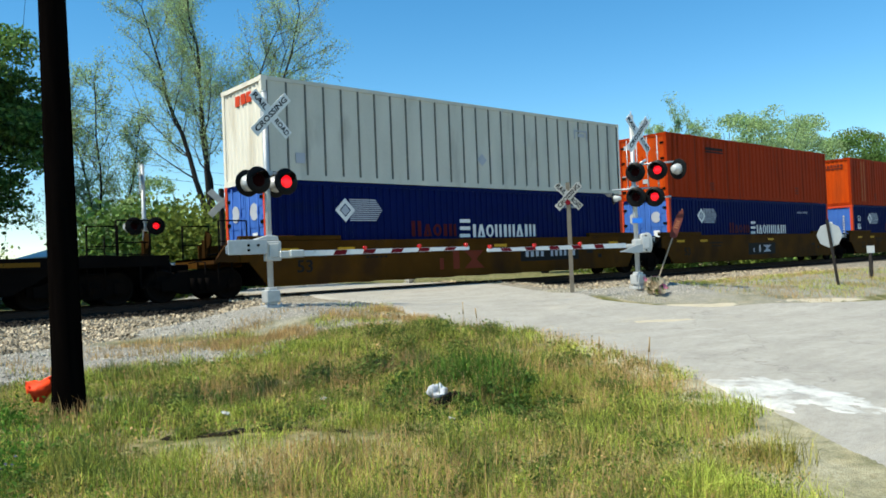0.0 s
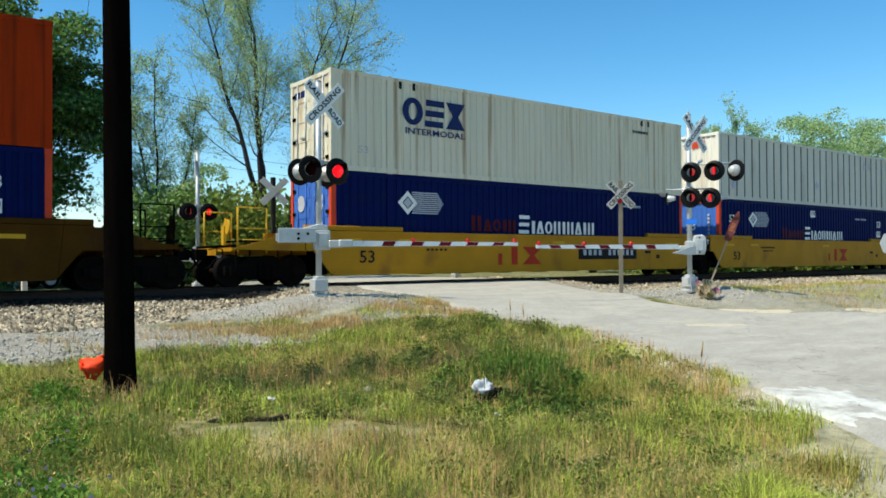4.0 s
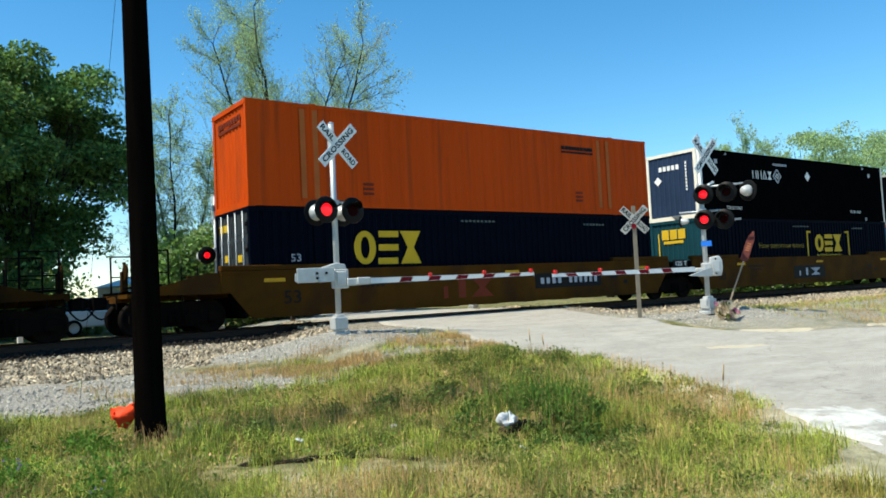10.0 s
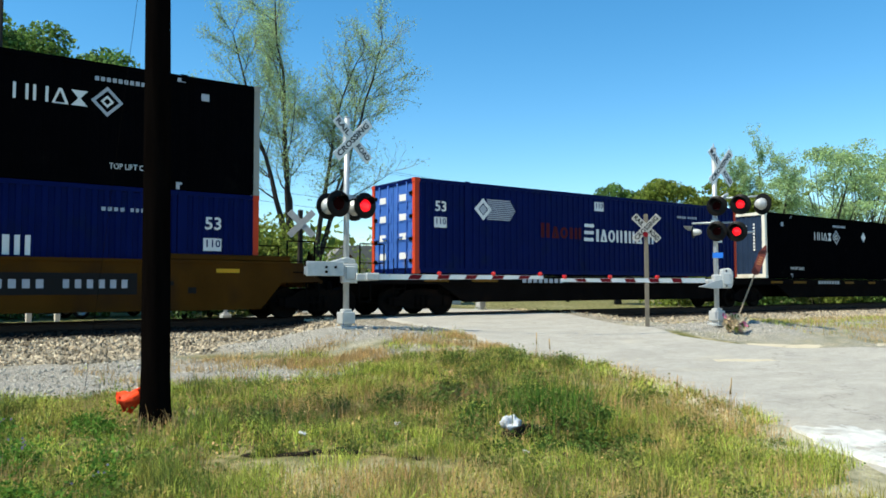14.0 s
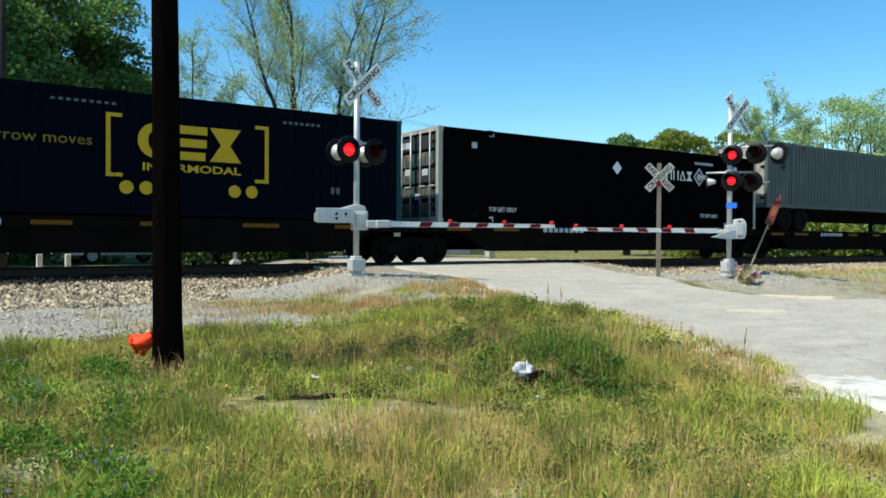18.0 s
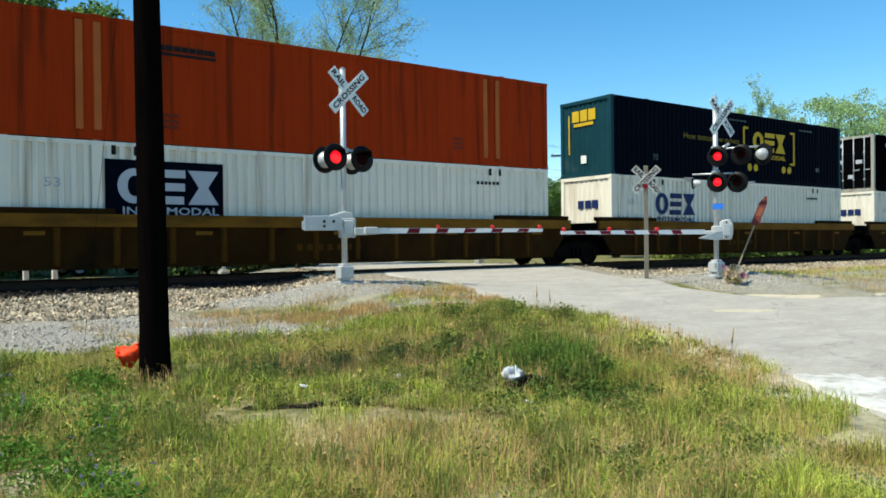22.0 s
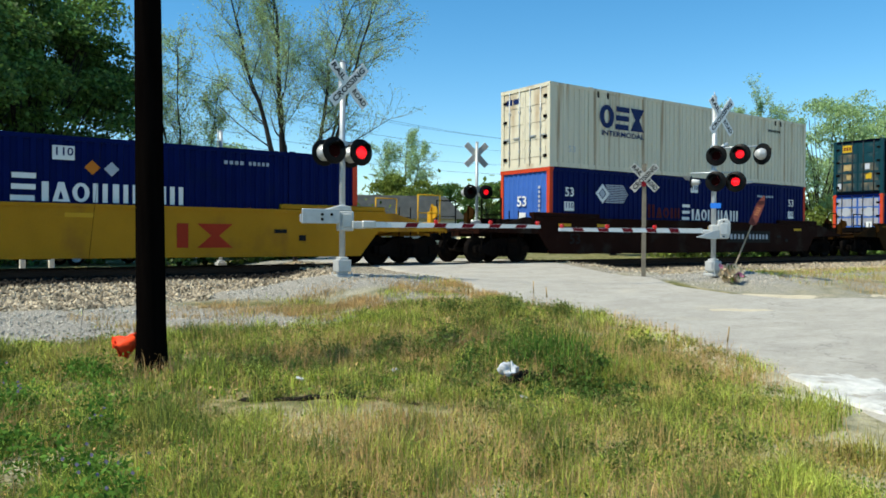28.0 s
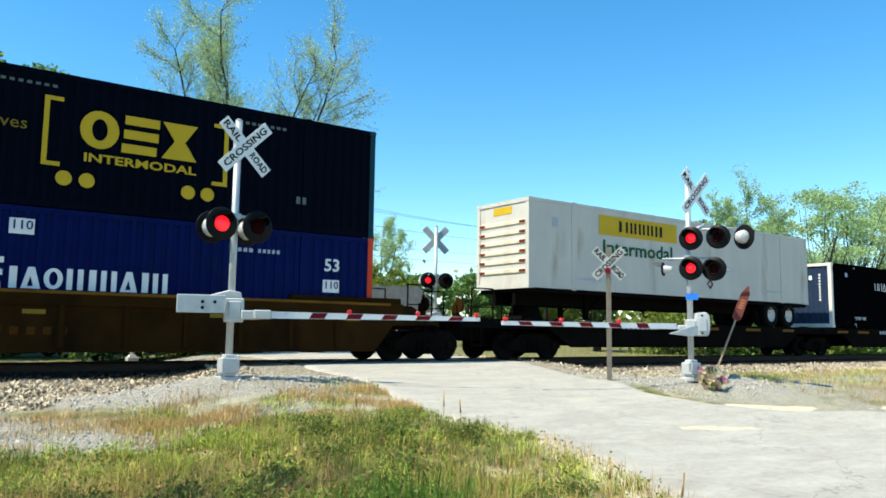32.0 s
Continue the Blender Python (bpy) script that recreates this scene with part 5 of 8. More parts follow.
        if kind == "blue" and extra not in ("faded", "chalky"):
            for y in (-0.8, 0.42):
                for k in range(4):
                    put("label_plate", shared(("dlab3",), lambda bm: box(bm, 0.0, 0.008, 0, 0.4, 0, 0.2), "letter_white"), c, pose(0.002, y, 0.45 + 0.6 * k))
        elif kind == "navy":
            put("emblem_board", shared("dboard", lambda bm: box(bm, 0, 0.01, 0.32, 0.8, 2.28, 2.66), "letter_yellow"), c, pose(-0.004, 0, 0))
            put("emblem", shared("dmarks", lambda bm: [box(bm, 0, 0.006, a, a + 0.1, 2.38, 2.56) for a in (0.36, 0.5, 0.64)], "letter_brown"), c, pose(-0.009, 0, 0))
            for y, z, w, tint in ((0.34, 1.3, 0.4, "tan_sign"), (0.36, 0.8, 0.22, "tan_sign"), (-0.62, 1.32, 0.24, "letter_pale"), (-0.72, 0.82, 0.3, "letter_yellow"), (0.86, 0.32, 0.18, "letter_pale")):
                put("label_plate", shared(("dlab4", w, tint), lambda bm: box(bm, 0, 0.01, 0, w, 0, 0.3), tint), c, pose(-0.003, y, z))
        elif kind == "blue":
            for y in (-0.6, 0.6):
                put("round_emblem", disc_mesh(0.25, "letter_grey"), c, pose(0.0, y, 1.97 if extra == "chalky" else 2.05, 0, 0, -90))
            for y, z in ((-0.75, 0.5), (0.4, 0.5), (-0.75, 1.1)):
                put("label_plate", shared("dlab", lambda bm: box(bm, 0.0, 0.01, 0, 0.3, 0, 0.35), spot), c, pose(0.004, y, z))
        else:
            for y, z in ((0.3, 2.35), (0.68, 2.35)) if kind in ("cream", "grey") else ((0.3, 2.35), (0.68, 2.35), (0.3, 1.5), (-0.7, 1.45), (-0.3, 0.7)):
                put("label_plate", shared(("dlab2", spot), lambda bm: box(bm, 0.0, 0.01, 0, 0.32, 0, 0.2), spot), c, pose(0.004, y, z))
    livery(c, kind, h, end, extra)
    return c


# ---- railcars
def wheelset_mesh():
    def build(bm):
        bm2 = bmesh.new()
        for s in (-1, 1):
            lathe(bm2, [(0.07, -0.09), (0.1, -0.09), (0.13, -0.05), (0.33, -0.03), (0.36, -0.065), (0.42, -0.065), (0.425, 0.05), (0.45, 0.06), (0.45, 0.075), (0.36, 0.075), (0.33, 0.03), (0.12, 0.05), (0.07, 0.05)], 24)
            bmesh.ops.translate(bm2, verts=[v for v in bm2.verts if not v.tag], vec=(0, s * 0.755, 0))
            for v in bm2.verts:
                v.tag = True
        tube(bm2, (0, -1.02, 0), (0, 1.02, 0), 0.075, seg=10)
        for s in (-1, 1):
            for k in range(3):
                a = k * 2.094
                box(bm2, 0.2 * math.cos(a) - 0.025, 0.2 * math.cos(a) + 0.025, s * 0.845 - 0.03, s * 0.845 + 0.0, 0.2 * math.sin(a) - 0.025, 0.2 * math.sin(a) + 0.025)
        me = bpy.data.meshes.new("w")
        bm2.to_mesh(me)
        bm2.free()
        bm.from_mesh(me)
        bpy.data.meshes.remove(me)
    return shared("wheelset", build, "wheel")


def bogie_mesh():
    def build(bm):
        for s in (-1, 1):
            a, b = sorted((s * 0.93, s * 1.06))
            prism(bm, [(-1.15, 0.35), (-0.75, 0.3), (-0.45, 0.2), (0.45, 0.2), (0.75, 0.3), (1.15, 0.35), (1.15, 0.55), (0.8, 0.6), (0.5, 0.78), (-0.5, 0.78), (-0.8, 0.6), (-1.15, 0.55)], a, b)
            for x in (-0.89, 0.89):
                box(bm, x - 0.13, x + 0.13, min(s * 1.0, s * 1.12), max(s * 1.0, s * 1.12), 0.3, 0.56)
            for x in (-0.2, 0, 0.2):
                tube(bm, (x, s * 1.07, 0.26), (x, s * 1.07, 0.6), 0.07, seg=8)
        box(bm, -0.22, 0.22, -1.0, 1.0, 0.6, 0.82)
        box(bm, -0.6, 0.6, -0.3, 0.3, 0.35, 0.6)
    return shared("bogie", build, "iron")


WHEELS = []


def bogie(car, x):
    b = put("bogie", bogie_mesh(), car, pose(x, 0, 0))
    for dx in (-0.89, 0.89):
        w = put("wheelset", wheelset_mesh(), b)
        w.matrix_parent_inverse = pose(dx, 0, 0.425)
        WHEELS.append(w)


def rails_and_stand(car, x, s, mat):
    """End handrails and hand-brake stand at an own end of a car."""
    hr = shared(("handrail",), lambda bm: (tube(bm, (0, -1.25, 0.9), (0, -1.25, 2.1), 0.025, seg=6), tube(bm, (0.8, -1.25, 0.9), (0.8, -1.25, 2.1), 0.025, seg=6), tube(bm, (0, -1.25, 2.1), (0.8, -1.25, 2.1), 0.022, seg=6), tube(bm, (0, -1.25, 1.55), (0.8, -1.25, 1.55), 0.018, seg=6)), "gold" if mat == "yellow" else "iron")
    put("handrail", hr, car, pose(x - 0.4, 0, 0))
    st = shared(("brake_stand",), lambda bm: (box(bm, -0.07, 0.07, -0.72, -0.52, 1.1, 1.62), box(bm, -0.03, 0.03, -0.74, -0.66, 1.1, 1.85), tube(bm, (-0.03, -0.78, 1.6), (0.03, -0.78, 1.6), 0.2, seg=14)), "gold" if mat == "yellow" else "grimebrown")
    put("brake_stand", st, car, pose(x + s * 0.5, 0, 0))
    put("handrail", hr, car, pose(x - 0.4, 2.5, 0))
    put("uncoupling_lever", shared(("cut_lever",), lambda bm: bent_tube(bm, [(0, -1.38, 0.7), (0, -1.36, 1.0), (0.02, -0.9, 1.04), (0.04, -0.2, 1.0)], 0.018, 5), "iron"), car, pose(x + s * 0.85, 0, 0))
    put("grab_iron", shared(("grab_iron",), lambda bm: bent_tube(bm, [(-0.28, -1.3, 1.25), (-0.28, -1.42, 1.25), (0.28, -1.42, 1.25), (0.28, -1.3, 1.25)], 0.016, 5), "gold" if mat == "yellow" else "iron"), car, pose(x, 0, 0))
    put("step", shared(("sill_step",), lambda bm: (box(bm, -0.2, 0.2, -1.38, -1.34, 0.42, 0.46), box(bm, -0.2, -0.17, -1.38, -1.34, 0.44, 0.98), box(bm, 0.17, 0.2, -1.38, -1.34, 0.44, 0.98)), "iron"), car, pose(x + s * 0.3, 0, 0))
    put("brake_pipe", shared(("brake_pipe",), lambda bm: bent_tube(bm, [(-0.9, -0.95, 1.2), (-0.3, -0.97, 1.24), (0.3, -0.9, 1.2), (0.9, -0.93, 1.22)], 0.03, 6), "iron"), car, pose(x - s * 0.3, 0, 0))
    lad = shared(("ladder",), lambda bm: (tube(bm, (-0.2, -1.3, 0.4), (-0.2, -1.3, 1.7), 0.02, seg=6), tube(bm, (0.2, -1.3, 0.4), (0.2, -1.3, 1.7), 0.02, seg=6), *[tube(bm, (-0.2, -1.3, 0.5 + 0.3 * i), (0.2, -1.3, 0.5 + 0.3 * i), 0.014, seg=5) for i in range(4)]), "iron")
    put("ladder", lad, car, pose(x - s * 0.9, 0, 0))


def well_car(paint, ends, gaps, style="smooth", name_w=True, name_x=5.9, board=True):
    """ends: 'own' or 'shared' at the low and the high end; gaps: distance to the next container there."""
    words = {"yellow": "bright yellow", "brownyellow": "grimy yellow-brown", "grimebrown": "soot-darkened brown", "redbrown": "dark red-brown"}[paint]
    car = tagged(new("well_car"), "%s %s double-stack well car" % (words, "smooth-sided" if style == "smooth" else "ribbed"), "railcar", group="cars of the train")
    x0, x1 = -0.85, LEN + 0.85

    def side(bm):
        prism(bm, [(x0, 0.98), (-0.62, 0.98), (-0.06, 0.3), (LEN + 0.06, 0.3), (LEN + 0.62, 0.98), (x1, 0.98), (x1, 1.52), (x0, 1.52)], 0, 0.05)
        box(bm, x0, x1, -0.03, 0.1, 1.45, 1.53)
        box(bm, -0.03, LEN + 0.03, -0.025, 0.12, 0.28, 0.36)
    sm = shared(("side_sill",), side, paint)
    led = shared(("ledge",), lambda bm: box(bm, 0, 3.2, 0.0, 0.22, 1.535, 1.68), paint, 0.02)
    for y, r in ((-1.42, 0), (1.42, 180)):
        put("side_sill", sm, car, pose(0 if not r else LEN, y, 0, 0, 0, r))
    for x in (x0, x1 - 3.2):
        put("ledge", led, car, pose(x, -1.42, 0))
    if style != "smooth":
        sooty = style == "sooty"
        rib = shared(("rib",), lambda bm: (box(bm, -0.05, 0.05, -0.07, 0.0, 0.36, 1.45), box(bm, -0.08, 0.08, -0.03, 0.0, 0.36, 1.45)), "grimebrown" if sooty else "brownyellow", 0.008)
        # ribbed cars: sunlight on the chord is put into its lighter paint
        put("top_chord", shared(("top_chord",), lambda bm: (box(bm, x0, x1, -0.09, 0.0, 1.25, 1.536),), "grimebrown" if sooty else "chord"), car, pose(0, -1.42, 0))
        put("chord_edge", shared(("chord_edge",), lambda bm: box(bm, x0 + 0.4, x1 - 0.4, -0.1, -0.09, 1.48, 1.542), "chord"), car, pose(0, -1.42, 0))
        for i in range(12):
            put("rib", rib, car, pose(1.1 + i * 1.27, -1.42, 0))
        for x in (0.45, 4.2, 8.0, 11.8, 15.3):
            put("reflector", shared(("reflector",), lambda bm: box(bm, 0, 0.42, -0.006, 0, 1.06, 1.15), "letter_olive" if sooty else "chord"), car, pose(x, -1.425, 0))
    floor = shared(("well_floor",), lambda bm: [box(bm, x, x + 0.5, -1.37, 1.37, 0.26, 0.34) for x in np.linspace(1.4, LEN - 1.9, 9)] + [box(bm, 1.3, LEN - 1.3, -1.35, -1.2, 0.29, 0.35), box(bm, 1.3, LEN - 1.3, 1.2, 1.35, 0.29, 0.35)], "iron")
    put("well_floor", floor, car)
    for x in (-0.2, LEN + 0.14):
        put("bulkhead", shared(("bulkhead",), lambda bm: box(bm, 0, 0.06, -1.36, 1.36, 0.3, 1.5), "iron"), car, pose(x, 0, 0))
    for s, kind, gap in ((0, ends[0], gaps[0]), (1, ends[1], gaps[1])):
        own = kind == "own"
        reach = gap / 2 - 0.12 if own else gap / 2
        if own:
            plat = shared(("end_platform", round(reach, 1)), lambda bm: (prism(bm, [(-reach + 0.45, 0.85), (-0.3, 0.85), (-0.3, 1.2), (-reach + 0.45, 1.05)], -0.35, 0.35), box(bm, -reach + 0.5, -0.3, -1.35, 1.35, 1.05, 1.12), box(bm, -reach + 0.5, -reach + 0.62, -1.35, 1.35, 0.95, 1.12), prism(bm, [(-reach + 0.5, 1.0), (-0.3, 0.95), (-0.3, 1.5), (-1.2, 1.5)], -1.38, -1.3)), paint)
            coupler = shared(("coupler",), lambda bm: (box(bm, -0.55, 0.2, -0.12, 0.12, 0.78, 0.98), box(bm, -0.62, -0.3, -0.2, 0.2, 0.72, 1.02)), "iron", 0.02)
            bx = -1.85
        else:
            plat = shared(("articulation", round(reach, 1)), lambda bm: (box(bm, -reach, -0.3, -0.5, 0.5, 0.75, 1.15), box(bm, -reach + 0.1, -0.3, -1.2, 1.2, 1.1, 1.2), prism(bm, [(-1.1, 1.0), (-0.3, 0.95), (-0.3, 1.5), (-0.8, 1.5)], -1.38, -1.3)), "iron")
            bx = -gap / 2
        turn = pose(0, 0, 0) if s == 0 else pose(LEN, 0, 0) @ Matrix.Diagonal((-1, 1, 1, 1))
        put("end_platform", plat, car, turn)
        if own:
            put("coupler", coupler, car, turn @ pose(-reach + 0.1, 0, 0))
            rails_and_stand(car, (-reach + 1.1) if s == 0 else LEN + reach - 1.1, -1 if s == 0 else 1, paint)
            hose = shared(("air_hose",), lambda bm: bent_tube(bm, [(0.1 * i - 0.3, 0.45, 0.75 - 0.28 * math.sin(i / 6 * math.pi)) for i in range(7)], 0.025, 6), "iron")
            put("air_hose", hose, car, turn @ pose(-reach + 0.1, -0.9, 0))
        elif s == 0 and style == "smooth":
            put("load_plate", shared(("load_plate",), lambda bm: box(bm, -0.45, 0.45, -0.02, 0, 1.22, 1.52), "letter_black"), car, pose(-gap / 2, -1.39, 0))
            put("lettering", lettering("125 T", 0.24, "letter_white", 0.006, 0.7), car, FRONT(-gap / 2, -1.417, 1.37))
        if s == 0 or own:
            bogie(car, bx if s == 0 else LEN - bx)
    T = lambda text, size, mat, x, z, fit=0: put("lettering", lettering(text, size, mat, 0.004, fit), car, FRONT(x, -1.432, z))
    dark = {"yellow": "letter_rust", "redbrown": "redbrown"}.get(paint, "letter_brown")
    if style == "smooth":
        T("53", 0.5, "letter_black", 1.1, 0.78, 0.5)
        if name_w:
            if board:
                put("number_board", shared(("nboard",), lambda bm: box(bm, 0, 3.2, -0.008, 0, 0.68, 1.18), "letter_black"), car, pose(9.9, -1.42, 0))
                put("number_strip", bars_mesh(("nbars",), [(0.25 + i * 0.27, 0.4 + i * 0.27, 0.83, 1.03) for i in range(4)] + [(1.6 + i * 0.25, 1.73 + i * 0.25, 0.83, 1.03) for i in range(6)], "letter_grey"), car, pose(9.9, -1.43, 0))
            if name_x:
                put("name_stripes", form_row(("tname", dark, name_x), ("pillar", "pillar", "hourglass"), name_x, 0.52, 2.3, 0.6, 0.2, dark, 0.62), car, pose(0, -1.421, 0))
        else:
            put("name_board", shared(("tboard",), lambda bm: box(bm, 0, 2.75, -0.006, 0, 0.52, 1.1), "letter_black"), car, pose(6.6, -1.42, 0))
            put("name_stripes", form_row("tname2", ("pillar", "pillar", "hourglass"), 6.85, 0.64, 2.2, 0.34, 0.12, "letter_grey", 0.62), car, pose(0, -1.421, 0))
        put("small_writing", bars_mesh(("carsmall",), [(3.0 + i * 0.17, 3.12 + i * 0.17, 1.12, 1.2) for i in range(7)] + [(3.2 + i * 0.17, 3.3 + i * 0.17, 0.98, 1.04) for i in range(5)] + [(13.6, 13.95, 0.9, 1.0), (14.3, 14.5, 0.7, 0.85)], "letter_black"), car, pose(0, -1.427, 0))
        for x in (0.3, 2.2, 8.6, 15.0):
            put("reflector", shared(("reflector2",), lambda bm: box(bm, 0, 0.6, -0.006, 0, 1.22, 1.32), "gold"), car, pose(x, -1.425, 0))
    else:
        put("number_strip", bars_mesh(("rbars",), [(6.9 + i * 0.3, 7.05 + i * 0.3, 0.64, 0.8) for i in range(7)], "brownyellow"), car, pose(0, -1.425, 0))
    return car


def spine_car(ends, gaps, length=LEN, low=False):
    car = tagged(new("flat_car"), "black intermodal flat car with yellow edge stripes", "railcar", group="cars of the train")
    r0, r1 = gaps[0] / 2 - (0.1 if ends[0] == "own" else 0), gaps[1] / 2 - (0.1 if ends[1] == "own" else 0)

    def side(bm):
        box(bm, -r0 + 0.05, length + r1 - 0.05, 0, 0.12, 0.95, 1.22)
        prism(bm, [(0.9, 0.95), (1.9, 0.38), (length - 1.9, 0.38), (length - 0.9, 0.95)], 0.06, 0.16)
    sm = shared(("deck_side", round(r0, 1), round(r1, 1)), side, "iron")
    put("side_sill", sm, car, pose(0, -1.34, 0))
    put("side_sill", sm, car, pose(0, 1.2, 0))
    put("deck", shared(("deck", round(r0, 1), round(r1, 1)), lambda bm: (box(bm, -r0 + 0.05, length + r1 - 0.05, -1.22, 1.2, 1.08, 1.2), box(bm, -r0 + 0.3, length + r1 - 0.3, -0.3, 0.3, 0.55, 1.08)), "iron"), car)
    for x, w in ((0.3, 1.3), (2.1, 1.5), (6.6, 1.2), (8.9, 1.0), (11.4, 1.4), (14.0, 1.2)):
        put("edge_stripe", shared(("ystripe", w), lambda bm: box(bm, 0, w * 0.7, -0.006, 0, 1.02, 1.12), "chord"), car, pose(x, -1.342, 0))
    put("number_strip", bars_mesh(("fbars",), [(4.2 + i * 0.24, 4.36 + i * 0.24, 1.0, 1.14) for i in range(8)], "letter_grey"), car, pose(0, -1.342, 0))
    for x in (0.1, LEN - 0.4):
        for y in (-1.3, 1.05):
            put("pedestal", shared(("pedestal",), lambda bm: box(bm, 0, 0.3, 0, 0.25, 1.2, 1.26), "iron"), car, pose(x, y, 0))
    for s, kind, gap in ((0, ends[0], gaps[0]), (1, ends[1], gaps[1])):
        own = kind == "own"
        turn = pose(0, 0, 0) if s == 0 else pose(length, 0, 0) @ Matrix.Diagonal((-1, 1, 1, 1))
        if own:
            coupler = shared(("coupler",), lambda bm: (box(bm, -0.55, 0.2, -0.12, 0.12, 0.78, 0.98), box(bm, -0.62, -0.3, -0.2, 0.2, 0.72, 1.02)), "iron", 0.02)
            reach = gap / 2 - 0.1
            put("coupler", coupler, car, turn @ pose(-reach + 0.2, 0, 0))
            rails_and_stand(car, (-reach + 0.9) if s == 0 else length + reach - 0.9, -1 if s == 0 else 1, "brownyellow")
        if s == 0 or own:
            bx = 0.4 if own else -gap / 2
            bogie(car, bx if s == 0 else length - bx)
    return car


def chassis(wheels_x, legs_x, rim_paint):
    """A container chassis standing on the deck: two axles, landing legs."""
    ch = tagged(new("container_chassis"), "black road chassis with dual tyres and landing legs", "trailer chassis", group="chassis on the train")
    put("frame", shared(("chframe",), lambda bm: (box(bm, 0.1, LEN - 0.1, -0.55, -0.42, 0.5, 1.0), box(bm, 0.1, LEN - 0.1, 0.42, 0.55, 0.5, 1.0), *[box(bm, x, x + 0.12, -1.2, 1.2, 0.88, 1.0) for x in (0.1, 4, 8, 12, LEN - 0.25)], box(bm, 0.1, LEN - 0.1, -1.24, -1.14, 0.9, 1.0)), "iron"), ch)
    put("suspension", shared(("chsusp",), lambda bm: (box(bm, -1.3, 1.3, -0.6, 0.6, 0.55, 0.8), box(bm, -1.2, 1.2, -1.2, 1.2, 0.72, 0.78)), "iron"), ch, pose(sum(wheels_x) / 2, 0, 0))
    tyre = shared(("tyre",), lambda bm: lathe(bm, [(0.29, -0.13), (0.44, -0.14), (0.5, -0.11), (0.51, 0.0), (0.5, 0.11), (0.44, 0.14), (0.29, 0.13)], 22), "tyre")
    rim = shared(("rim",), lambda bm: lathe(bm, [(0.0, -0.03), (0.1, -0.06), (0.12, -0.02), (0.22, -0.01), (0.26, -0.1), (0.3, -0.1), (0.3, 0.1)], 20), rim_paint)
    for x in wheels_x:
        for y in (-1.1, -0.78, 0.78, 1.1):
            w = put("wheel", tyre, ch, pose(x, y, 0.51))
            if abs(y) > 1:
                put("rim", rim, w, pose(0, 0, 0, 0, 0, 0 if y < 0 else 180))
    for y in (-0.6, 0.6):
        put("landing_leg", shared(("leg",), lambda bm: (box(bm, -0.07, 0.07, -0.07, 0.07, 0.12, 0.9), box(bm, -0.14, 0.14, -0.14, 0.14, 0.08, 0.13), tube(bm, (0.06, 0, 0.3), (0.7, 0, 0.85), 0.03, seg=6)), "iron"), ch, pose(legs_x, y, 0))
    hx = LEN - 1.0 if wheels_x[0] < 8 else 1.0
    put("hitch_stand", shared(("hitch",), lambda bm: (prism(bm, [(-0.5, 0.0), (0.5, 0.0), (0.15, 0.75), (-0.15, 0.75)], -0.35, 0.35), box(bm, -0.4, 0.4, -0.45, 0.45, 0.72, 0.78)), "iron"), ch, pose(hx, 0, 0))
    return ch


def load(thing, u, z=0.0):
    TRAIN.append((thing, u, z))


